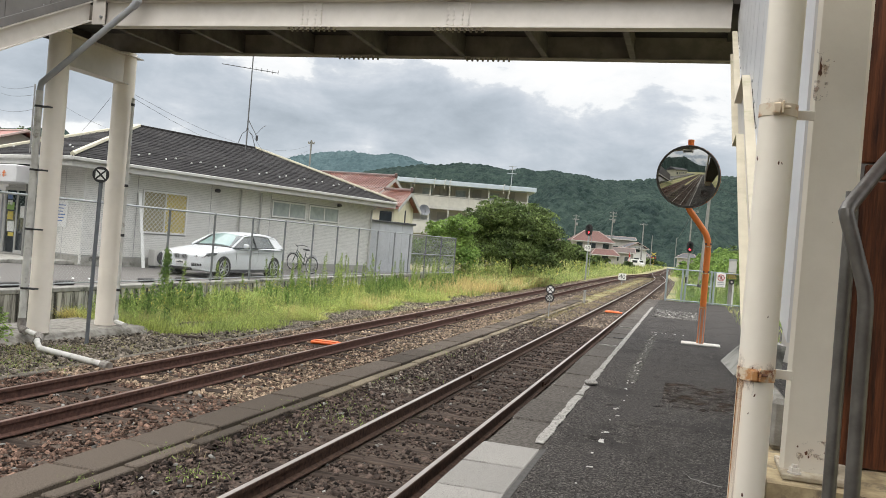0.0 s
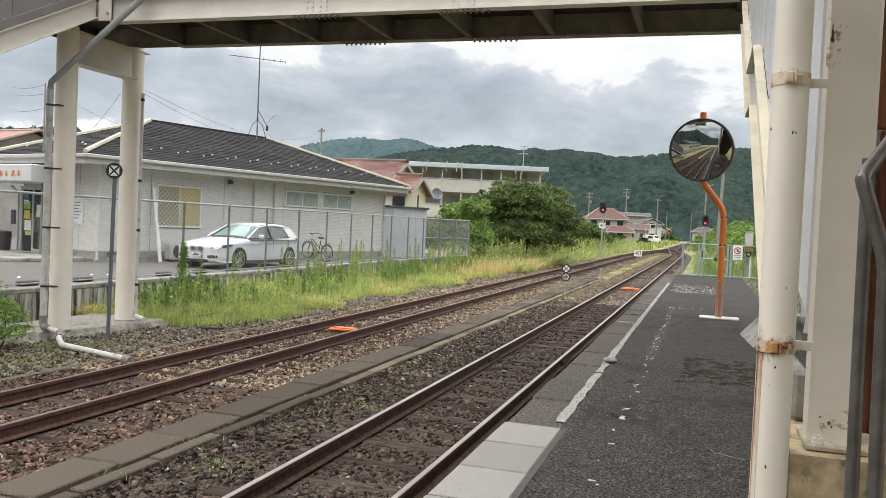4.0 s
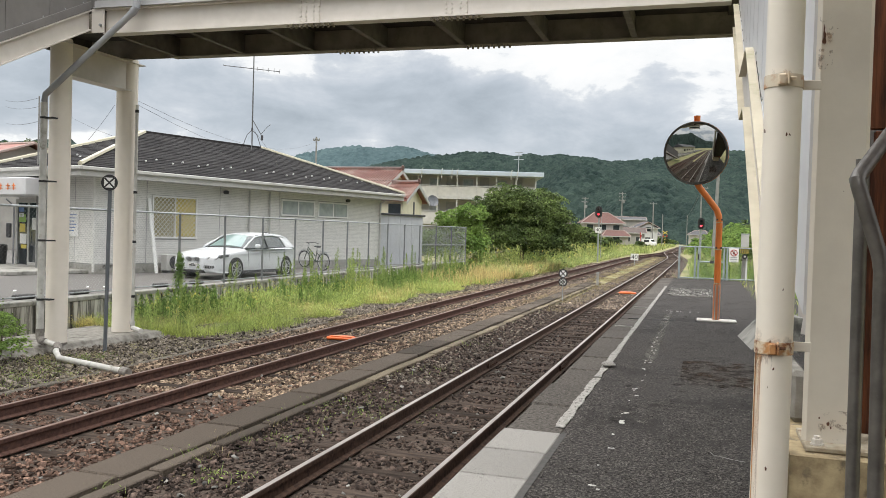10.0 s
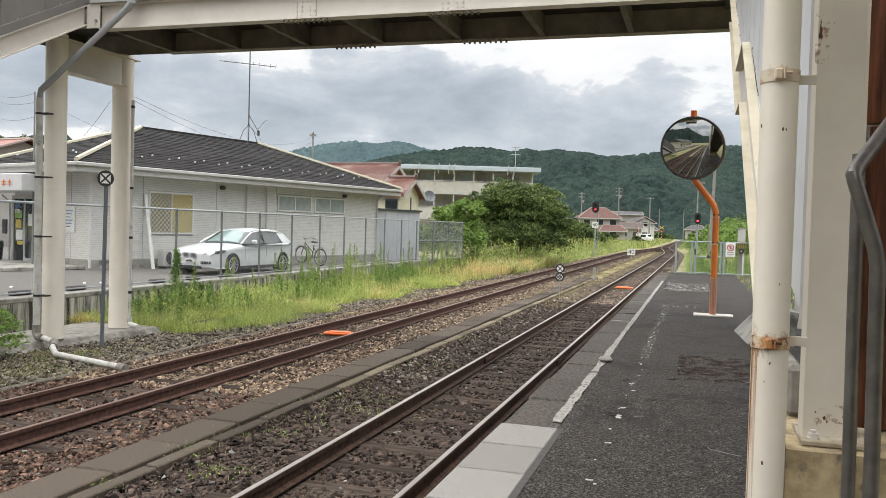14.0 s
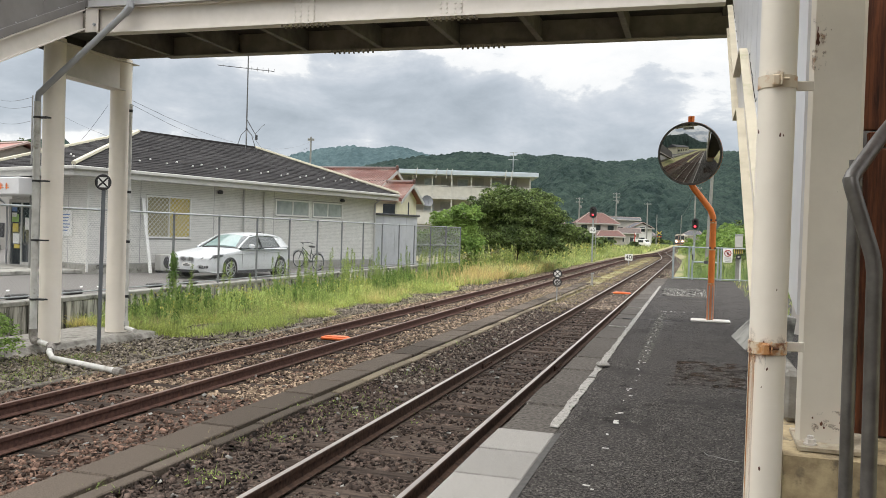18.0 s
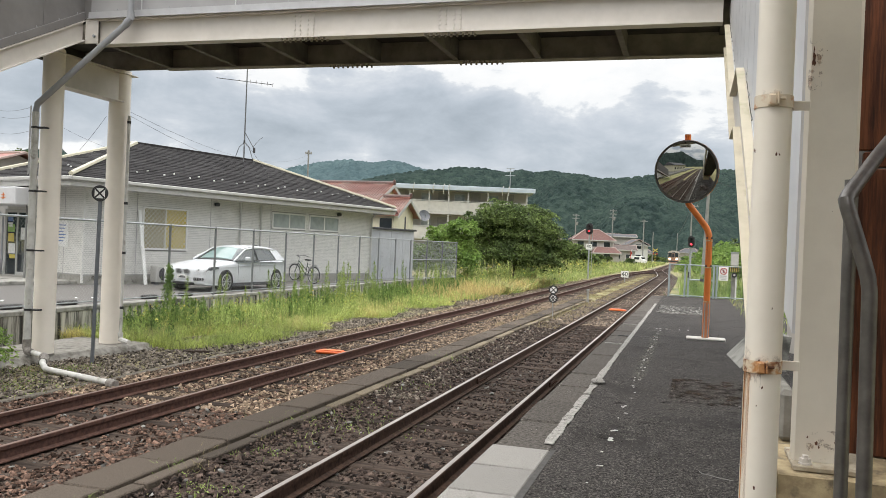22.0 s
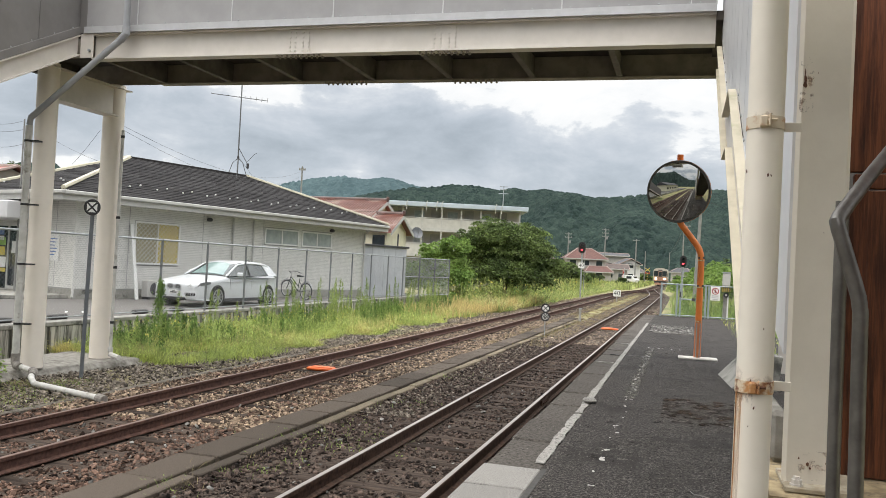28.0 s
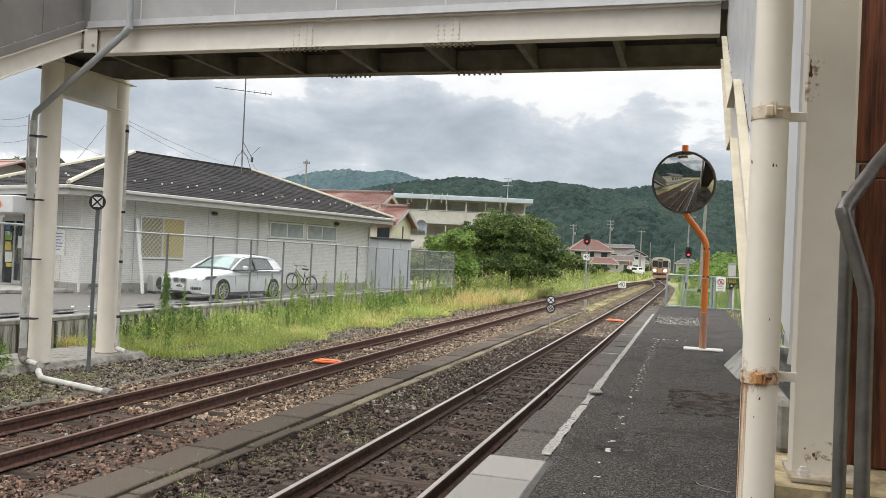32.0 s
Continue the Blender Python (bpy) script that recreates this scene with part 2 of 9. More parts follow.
M["orange"] = mat("orange_painted_steel", (0.72, 0.20, 0.035), (0.62, 0.16, 0.03), 6, 0.45, stain=(0.45, 0.11, 0.03), stain_scale=5, stain_at=0.62)


def forest(name, dark, light, cell, patch):
    """Tree crowns seen from afar: each crown has its own green, in large mixed stands."""
    m = bpy.data.materials.new(name)
    m.use_nodes = True
    n, l = m.node_tree.nodes, m.node_tree.links
    b = n["Principled BSDF"]
    b.inputs["Roughness"].default_value = 0.95
    b.inputs["Specular IOR Level"].default_value = 0.1
    co = n.new("ShaderNodeTexCoord").outputs["Object"]
    warp = n.new("ShaderNodeTexNoise")
    warp.inputs["Scale"].default_value = 0.25
    add = n.new("ShaderNodeVectorMath")
    add.operation = "MULTIPLY_ADD"
    add.inputs[1].default_value = (0.8, 0.8, 0.8)
    l.new(co, warp.inputs["Vector"])
    l.new(warp.outputs["Color"], add.inputs[0])
    l.new(co, add.inputs[2])
    v = n.new("ShaderNodeTexVoronoi")
    v.inputs["Scale"].default_value = 1 / cell
    l.new(add.outputs[0], v.inputs["Vector"])
    sep = n.new("ShaderNodeSeparateColor")
    l.new(v.outputs["Color"], sep.inputs[0])
    stand = n.new("ShaderNodeTexNoise")
    stand.inputs["Scale"].default_value, stand.inputs["Detail"].default_value = 1 / patch, 6
    l.new(co, stand.inputs["Vector"])
    leaf = n.new("ShaderNodeTexNoise")
    leaf.inputs["Scale"].default_value, leaf.inputs["Detail"].default_value = 0.9, 4
    l.new(co, leaf.inputs["Vector"])
    sums = [n.new("ShaderNodeMath") for _ in range(3)]
    for q in sums:
        q.operation = "MULTIPLY_ADD"
    sums[0].inputs[1].default_value, sums[0].inputs[2].default_value = 0.60, -0.46
    l.new(sep.outputs[0], sums[0].inputs[0])
    sums[1].inputs[1].default_value = 1.1
    l.new(stand.outputs["Fac"], sums[1].inputs[0])
    l.new(sums[0].outputs[0], sums[1].inputs[2])
    sums[2].inputs[1].default_value = 0.45
    l.new(leaf.outputs["Fac"], sums[2].inputs[0])
    l.new(sums[1].outputs[0], sums[2].inputs[2])
    x = n.new("ShaderNodeMix")
    x.data_type, x.clamp_factor = "RGBA", True
    x.inputs[6].default_value, x.inputs[7].default_value = (*dark, 1), (*light, 1)
    l.new(sums[2].outputs[0], x.inputs[0])
    l.new(x.outputs[2], b.inputs["Base Color"])
    bp = n.new("ShaderNodeBump")
    bp.inputs["Strength"].default_value, bp.inputs["Distance"].default_value = 1.0, 1.2
    l.new(leaf.outputs["Fac"], bp.inputs["Height"])
    l.new(bp.outputs[0], b.inputs["Normal"])
    return m


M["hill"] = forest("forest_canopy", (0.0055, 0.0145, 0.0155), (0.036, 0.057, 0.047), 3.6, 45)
# far ridge: the haze of distance is put into these paler, bluer greens
M["hill_far"] = forest("hazed_far_forest", (0.030, 0.056, 0.064), (0.075, 0.115, 0.122), 6, 120)
M["soil"] = mat("dry_grass_and_soil", (0.30, 0.28, 0.12), (0.19, 0.16, 0.09), 0.9, 0.95, bump=0.8, bump_scale=12, stain=(0.10, 0.13, 0.04), stain_scale=0.35, stain_at=0.5)
M["grass"] = leaf_mat("yellow_green_weeds", (0.41, 0.46, 0.135), (0.24, 0.31, 0.085), 0.6, (0.56, 0.49, 0.20))
M["leaf"] = leaf_mat("tree_leaves", (0.165, 0.222, 0.072), (0.062, 0.096, 0.034), 0.75)
M["leaf_light"] = leaf_mat("bright_shrub_leaves", (0.27, 0.38, 0.105), (0.14, 0.235, 0.062), 0.55)
M["bark"] = mat("tree_bark", (0.11, 0.085, 0.065), (0.06, 0.048, 0.038), 8, 0.9, bump=0.8, bump_scale=30)


# ---- building helpers ----
def link(name, mesh, material, parent=None, label=""):
    if material is not None and not mesh.materials:
        for one in (material if isinstance(material, (list, tuple)) else [material]):
            mesh.materials.append(one)
    ob = new(name, mesh)
    ob.parent = parent
    if label:
        ob["label"] = label
    return ob


def part(name, bm, material, parent=None, label="", smooth=False):
    mesh = bpy.data.meshes.new(name)
    bmesh.ops.recalc_face_normals(bm, faces=bm.faces)
    bm.to_mesh(mesh)
    bm.free()
    if smooth:
        mesh.polygons.foreach_set("use_smooth", [True] * len(mesh.polygons))
        mesh.set_sharp_from_angle(angle=radians(40))
    return link(name, mesh, material, parent, label)


def thing(name, m=None, label="", category="", group="", kind=""):
    ob = new(name)
    if m is not None:
        ob.matrix_basis = m
    return tagged(ob, label, category, group, kind)


def box(bm, x0, y0, z0, x1, y1, z1, bevel=0.0, m=None):
    v = bmesh.ops.create_cube(bm, size=1.0)["verts"]
    for p in v:
        p.co = Vector(((x0 + x1) / 2 + p.co.x * (x1 - x0), (y0 + y1) / 2 + p.co.y * (y1 - y0), (z0 + z1) / 2 + p.co.z * (z1 - z0)))
        if m is not None:
            p.co = m @ p.co
    if bevel:
        bmesh.ops.bevel(bm, geom=list({e for p in v for e in p.link_edges}), offset=bevel, segments=1, affect="EDGES")
    return bm


def boxes(*rows, bevel=0.0, m=None):
    bm = bmesh.new()
    for r in rows:
        box(bm, *r, bevel=bevel, m=m)
    return bm


def tube(bm, points, radius, seg=10, caps=True):
    """A round bar along points; radius may be one number or one a point."""
    pts = [Vector(p) for p in points]
    radii = radius if isinstance(radius, (list, tuple)) else [radius] * len(pts)
    rings = []
    side = None
    for i, p in enumerate(pts):
        d = (pts[min(i + 1, len(pts) - 1)] - pts[max(i - 1, 0)]).normalized()
        if side is None:
            side = d.orthogonal().normalized()
        side = (side - d * side.dot(d)).normalized()
        up = d.cross(side)
        rings.append([bm.verts.new(p + (side * math.cos(a) + up * math.sin(a)) * radii[i]) for a in (2 * math.pi * k / seg for k in range(seg))])
    for a, b in zip(rings, rings[1:]):
        for k in range(seg):
            bm.faces.new((a[k], a[(k + 1) % seg], b[(k + 1) % seg], b[k]))
    if caps:
        bm.faces.new(rings[0])
        bm.faces.new(rings[-1])
    return bm


def pipe(points, radius, seg=10):
    return tube(bmesh.new(), points, radius, seg)


def sweep(bm, profile, points, closed=True, caps=True):
    """Sweeps a profile of (across, up) pairs along points on the plan; across is to the right of the way."""
    pts = [Vector(p) for p in points]
    rings = []
    for i, p in enumerate(pts):
        d = (pts[min(i + 1, len(pts) - 1)] - pts[max(i - 1, 0)])
        d.z = 0
        d.normalize()
        right = Vector((d.y, -d.x, 0))
        rings.append([bm.verts.new(p + right * a + Vector((0, 0, u))) for a, u in profile])
    n = len(profile)
    for a, b in zip(rings, rings[1:]):
        for k in range(n if closed else n - 1):
            bm.faces.new((a[k], a[(k + 1) % n], b[(k + 1) % n], b[k]))
    if caps and closed:
        bm.faces.new(rings[0])
        bm.faces.new(rings[-1])
    return bm


def extrude(profile, lo, hi, axis="y"):
    """A slab whose outline is a polygon in the two other axes."""
    bm = bmesh.new()
    rings = []
    for h in (lo, hi):
        rings.append([bm.verts.new({"x": (h, a, b), "y": (a, h, b), "z": (a, b, h)}[axis]) for a, b in profile])
    bm.faces.new(rings[0])
    bm.faces.new(rings[1])
    n = len(profile)
    for k in range(n):
        bm.faces.new((rings[0][k], rings[0][(k + 1) % n], rings[1][(k + 1) % n], rings[1][k]))
    return bm


def lathe(profile, seg=20):
    """Turns (radius, height) pairs round the z axis."""
    bm = bmesh.new()
    rings = [[bm.verts.new((r * math.cos(2 * math.pi * k / seg), r * math.sin(2 * math.pi * k / seg), z)) for k in range(seg)] for r, z in profile]
    for a, b in zip(rings, rings[1:]):
        for k in range(seg):
            bm.faces.new((a[k], a[(k + 1) % seg], b[(k + 1) % seg], b[k]))
    bm.faces.new(rings[0])
    bm.faces.new(rings[-1])
    return bm


def raw_mesh(name, verts, faces_flat, per_face, material, parent=None, label=""):
    """A mesh from arrays; all faces have per_face corners."""
    mesh = bpy.data.meshes.new(name)
    nf = len(faces_flat) // per_face
    mesh.vertices.add(len(verts))
    mesh.vertices.foreach_set("co", np.asarray(verts, np.float32).ravel())
    mesh.loops.add(nf * per_face)
    mesh.loops.foreach_set("vertex_index", np.asarray(faces_flat, np.int32))
    mesh.polygons.add(nf)
    mesh.polygons.foreach_set("loop_start", np.arange(0, nf * per_face, per_face, dtype=np.int32))
    mesh.update(calc_edges=True)
    return link(name, mesh, material, parent, label)

# ---- ground, tracks, platform ----
RAIL = -0.739          # rail top
BED = RAIL - 0.20      # ballast between the sleepers
LOT = -0.30            # car park
NEAR_X, LEFT_X, MAIN_X = -2.711, -6.823, -4.7


def ease(a, b, y, y0, y1):
    s = min(max((y - y0) / (y1 - y0), 0), 1)
    return a + (b - a) * s * s * (3 - 2 * s)


def main_x(y):
    return MAIN_X + (max(y - 265, 0) ** 2) / 300


def track_line(x, y_from, y_to, step=4.0):
    line = []
    y = y_from
    while y <= y_to + 0.01:
        line.append((ease(x, MAIN_X, y, 84, 134) if y < 136 else main_x(y), y, RAIL))
        y += 20 if y < 60 else step
    return line


def ground():
    xs = np.concatenate([np.linspace(-3000, -200, 12), np.linspace(-160, -14, 24), np.linspace(-12.3, 4, 24), np.linspace(8, 200, 20), np.linspace(300, 3000, 10)])
    ys = np.concatenate([np.linspace(-3000, -100, 14), np.linspace(-80, 0, 20), np.linspace(2, 140, 60), np.linspace(150, 600, 30), np.linspace(700, 3000, 10)])
    X, Y = np.meshgrid(xs, ys)
    Z = np.full_like(X, BED - 0.03)
    bank = (X < -9.2) & (X > -12.6)
    Z[bank] += 0.035
    Z[(X > 2.4) | (X < -13)] += 0.1
    Z += np.where((X < -13) & (Y > 42), 0.25, 0)
    Z += 0.012 * np.sin(X * 1.7) * np.sin(Y * 0.9) * ((X < -9) | (X > 2.5))
    nx, ny = len(xs), len(ys)
    i = np.arange(nx * ny).reshape(ny, nx)
    f = np.stack([i[:-1, :-1], i[:-1, 1:], i[1:, 1:], i[1:, :-1]], -1).ravel()
    g = raw_mesh("ground", np.stack([X, Y, Z], -1).reshape(-1, 3), f, 4, M["soil"])
    tagged(g, "dry grass and bare soil beside the tracks", "ground", kind="structure")


ground()

bm = bmesh.new()
sweep(bm, [(-2.3, -0.22), (-1.6, 0.02), (1.5, 0.02), (1.5, -0.22)], [(x, y, BED) for x, y, z in track_line(NEAR_X, -60, 134)])
tagged(part("ballast_bed", bm, M["ballast_bed"]), "dark crushed stone ballast under the platform track", "ballast", kind="structure")
bm = bmesh.new()
sweep(bm, [(-2.1, -0.22), (-1.5, 0.02), (1.6, 0.02), (1.9, -0.22)], [(x, y, BED) for x, y, z in track_line(LEFT_X, -60, 400)])
tagged(part("ballast_bed", bm, M["ballast_bed"]), "brown crushed stone ballast under the outer track", "ballast", kind="structure")

# foot, web and head of a 50 kg rail; the running face is a part of its own
RAIL_PROFILE = [(-0.063, -0.153), (0.063, -0.153), (0.063, -0.142), (0.012, -0.126), (0.009, -0.048), (0.0325, -0.036), (0.0325, -0.0015), (-0.0325, -0.0015),
                (-0.0325, -0.036), (-0.009, -0.048), (-0.012, -0.126), (-0.063, -0.142)]
SLEEPER = None


def track(label, x, y_to, top, side_mat, sleepers_to, joints):
    global SLEEPER
    root = thing("railway_track", None, label, "railway track", "tracks of the station")
    for side in (-0.566, 0.566):
        line = track_line(x, -60, y_to)
        shifted = []
        for i, p in enumerate(line):
            a, b = line[max(i - 1, 0)], line[min(i + 1, len(line) - 1)]
            d = Vector((b[0] - a[0], b[1] - a[1], 0)).normalized()
            shifted.append((p[0] + d.y * side, p[1] - d.x * side, p[2]))
        rail = part("rail", sweep(bmesh.new(), RAIL_PROFILE, shifted), side_mat, root, smooth=False)
        part("running_face", sweep(bmesh.new(), [(-0.024, -0.003), (0.024, -0.003), (0.021, 0.0015), (-0.021, 0.0015)], shifted), top, rail)
        for yj in joints:
            xj, yj = x + side, yj + side * 0.28
            for s in (-1, 1):
                part("fishplate", boxes((xj + s * 0.026 - 0.014, yj - 0.28, RAIL - 0.128, xj + s * 0.026 + 0.014, yj + 0.28, RAIL - 0.045), bevel=0.004), M["rail_side"], rail)
                for k in range(4):
                    part("fish_bolt", pipe([(xj + s * 0.03, yj - 0.21 + 0.14 * k, RAIL - 0.09), (xj + s * 0.066, yj - 0.21 + 0.14 * k, RAIL - 0.09)], 0.016, 6), M["rail_side"], rail)
            part("joint_gap", boxes((xj - 0.034, yj - 0.006, RAIL - 0.03, xj + 0.034, yj + 0.006, RAIL + 0.003)), M["black"], rail)
    if SLEEPER is None:
        bm = boxes((-1.05, -0.1, -0.14, 1.05, 0.1, 0), bevel=0.012)
        SLEEPER = bpy.data.meshes.new("sleeper")
        bm.to_mesh(SLEEPER)
        bm.free()
        SLEEPER.materials.append(M["sleeper"])
    y = -12.0
    rnd = random.Random(int(-x * 10))
    while y < sleepers_to:
        s = link("sleeper", SLEEPER, None, root)
        cx = ease(x, MAIN_X, y, 84, 134) if y < 136 else main_x(y)
        s.matrix_basis = pose(cx + rnd.uniform(-0.04, 0.04), y + rnd.uniform(-0.03, 0.03), RAIL - 0.155 - rnd.uniform(0, 0.028), 0, rnd.uniform(-0.5, 0.5), rnd.uniform(-1.2, 1.2))
        y += 0.66
    return root


track("platform track with polished rails on dark timber sleepers", NEAR_X, 134, M["rail_top"], M["rail_side"], 134, (13.5, 38.5, 63.5))
track("outer track with rusty brown rails on timber sleepers", LEFT_X, 400, M["rail_top_old"], M["rust"], 170, (22.9, 47.9))


def platform():
    root = thing("platform", None, "low asphalt platform with worn concrete edge stones", "platform", kind="structure")
    part("surface", extrude([(-0.86, -45), (2.2, -45), (2.2, 29.3), (-0.86, 29.3)], -1.0, 0.0, "z"), M["asphalt"], root, "dark worn asphalt surface")
    part("edge_wall", boxes((-1.16, -45, -1.0, -0.862, 29.3, -0.13)), M["concrete"], root)
    part("repair_strip", boxes((-0.862, -14, -0.01, -0.822, 5.58, 0.004)), M["smooth_asphalt"], root, "smooth dark joint strip beside the pale slabs")
    return root


M["smooth_asphalt"] = mat("smooth_dark_asphalt", (0.085, 0.082, 0.078), (0.06, 0.058, 0.055), 12, 0.85, bump=0.3, bump_scale=60, spec=0.15)
PLATFORM = platform()

# ---- far hills ----
def cells(X, Y, size, seed):
    """Height of rounded crowns on a jittered grid, 0 to 1, and the crown's own random number."""
    gx, gy = np.floor(X / size), np.floor(Y / size)
    best = np.full(X.shape, 9.0)
    for i in (-1, 0, 1):
        for j in (-1, 0, 1):
            cx, cy = gx + i, gy + j
            h = np.sin(cx * 127.1 + cy * 311.7 + seed) * 43758.5453
            k = np.sin(cx * 269.5 + cy * 183.3 + seed) * 43758.5453
            px, py = (cx + (h - np.floor(h))) * size, (cy + (k - np.floor(k))) * size
            best = np.minimum(best, np.hypot(X - px, Y - py) / size)
    return np.clip(1 - best ** 2 * 1.3, 0, 1)


def hill(label, az0, az1, r0, r1, profile, n_az, n_r, crown, seed, material):
    """A wooded ridge round the place: profile gives the crest's angle above the horizon by azimuth (degrees to the right of the tracks)."""
    az = np.radians(np.linspace(az0, az1, n_az))
    s = np.linspace(0, 1, n_r)
    A, S = np.meshgrid(az, s)
    Rr = r0 + (r1 - r0) * S
    X, Y = Rr * np.sin(A), Rr * np.cos(A)
    crest = np.interp(np.degrees(A), [p[0] for p in profile], [p[1] for p in profile])
    top = r1 * np.tan(np.radians(crest + 0.06))
    shape = S ** 1.15
    fold = 0.17 * np.sin(A * 23 + S * 5 + seed) * S * (1 - S) * 4 + 0.05 * np.sin(A * 41 - S * 9) * S * (1 - S) * 4 + 0.06 * np.sin(A * 57 + seed * 2 - S * 7) * (1 - S) * np.clip(S * 8, 0, 1)
    Z = top * np.clip(shape + fold, 0, 2) - 2 - 3 * (1 - np.clip(S * 20, 0, 1))
    Z += crown * (1.05 * cells(X, Y, crown * 1.5, seed) + 0.5 * cells(X, Y, crown * 0.62, seed + 3)) * (1 - 0.2 * S ** 8) * np.clip(S * 12, 0, 1)
    i = np.arange(n_az * n_r).reshape(n_r, n_az)
    f = np.stack([i[:-1, :-1], i[:-1, 1:], i[1:, 1:], i[1:, :-1]], -1).ravel()
    ob = raw_mesh("hill", np.stack([X, Y, Z], -1).reshape(-1, 3), f, 4, material)
    ob.data.polygons.foreach_set("use_smooth", [True] * len(ob.data.polygons))
    return tagged(ob, label, "hill", kind="structure")


hill("wooded green hill behind the houses", -40, 16, 330, 620,
     [(-48, 3.0), (-28, 3.3), (-24.7, 3.9), (-23.6, 4.05), (-22, 4.6), (-20.3, 4.95), (-18.7, 5.25), (-17.4, 5.35), (-16.1, 5.58), (-15.1, 5.64), (-14, 5.55), (-12.6, 5.3), (-11.6, 5.5), (-10.7, 5.35), (-9.5, 5.54),
      (-8.2, 5.42), (-6.8, 5.2), (-5.1, 5.15), (-3.8, 5.35), (-2.4, 5.48), (-0.5, 5.75), (1.5, 5.88), (3, 5.85), (26, 9)], 1050, 210, 2.7, 1.0, M["hill"])
hill("distant wooded ridge with blue haze in its colour", -60, 10, 900, 1500,
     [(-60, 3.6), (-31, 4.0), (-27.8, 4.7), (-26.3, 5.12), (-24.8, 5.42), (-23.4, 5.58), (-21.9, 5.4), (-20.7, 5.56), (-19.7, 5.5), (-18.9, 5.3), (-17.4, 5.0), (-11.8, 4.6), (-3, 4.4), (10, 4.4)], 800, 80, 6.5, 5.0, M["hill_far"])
hill("wooded hill on the far side of the station", 16, 320, 260, 700, [(16, 8.2), (60, 7), (120, 9), (170, 6), (188, 7), (203, 16), (225, 14), (250, 10), (300, 4)], 500, 40, 9.0, 9.0, M["hill"])

# ---- footbridge over the tracks ----
BY0, BY1 = 11.42, 13.45      # outer faces of the two girders
BZ0, BZ1 = 4.46, 4.88        # underside and top of the girders
BX0, BX1 = -9.6, 0.27


BOLT = {}


def bolts(spots, normal, material, parent, r=0.017, h=0.018, name="bolt"):
    """Single hexagon heads that share one mesh."""
    key = (r, h, material.name)
    if key not in BOLT:
        bm = pipe([(0, 0, 0), (0, 0, h)], r, 6)
        BOLT[key] = bpy.data.meshes.new(name)
        bm.to_mesh(BOLT[key])
        bm.free()
        BOLT[key].materials.append(material)
    turn = Vector(normal).to_track_quat("Z", "Y").to_matrix().to_4x4()
    for p in spots:
        link(name, BOLT[key], None, parent).matrix_basis = Matrix.Translation(p) @ turn


# cross beams: underside shade is mixed into this grey-brown
M["beam"] = mat("shaded_beam_paint", (0.150, 0.133, 0.118), (0.085, 0.075, 0.066), 4, 0.8, bump=0.2, bump_scale=25, stain=(0.09, 0.08, 0.07), stain_scale=2.0)
M["stringer"] = mat("yellowed_cream_flange", (0.56, 0.505, 0.39), (0.46, 0.415, 0.315), 3, 0.6, bump=0.2, bump_scale=30, stain=(0.36, 0.34, 0.22), stain_scale=2.2, stain_at=0.55)


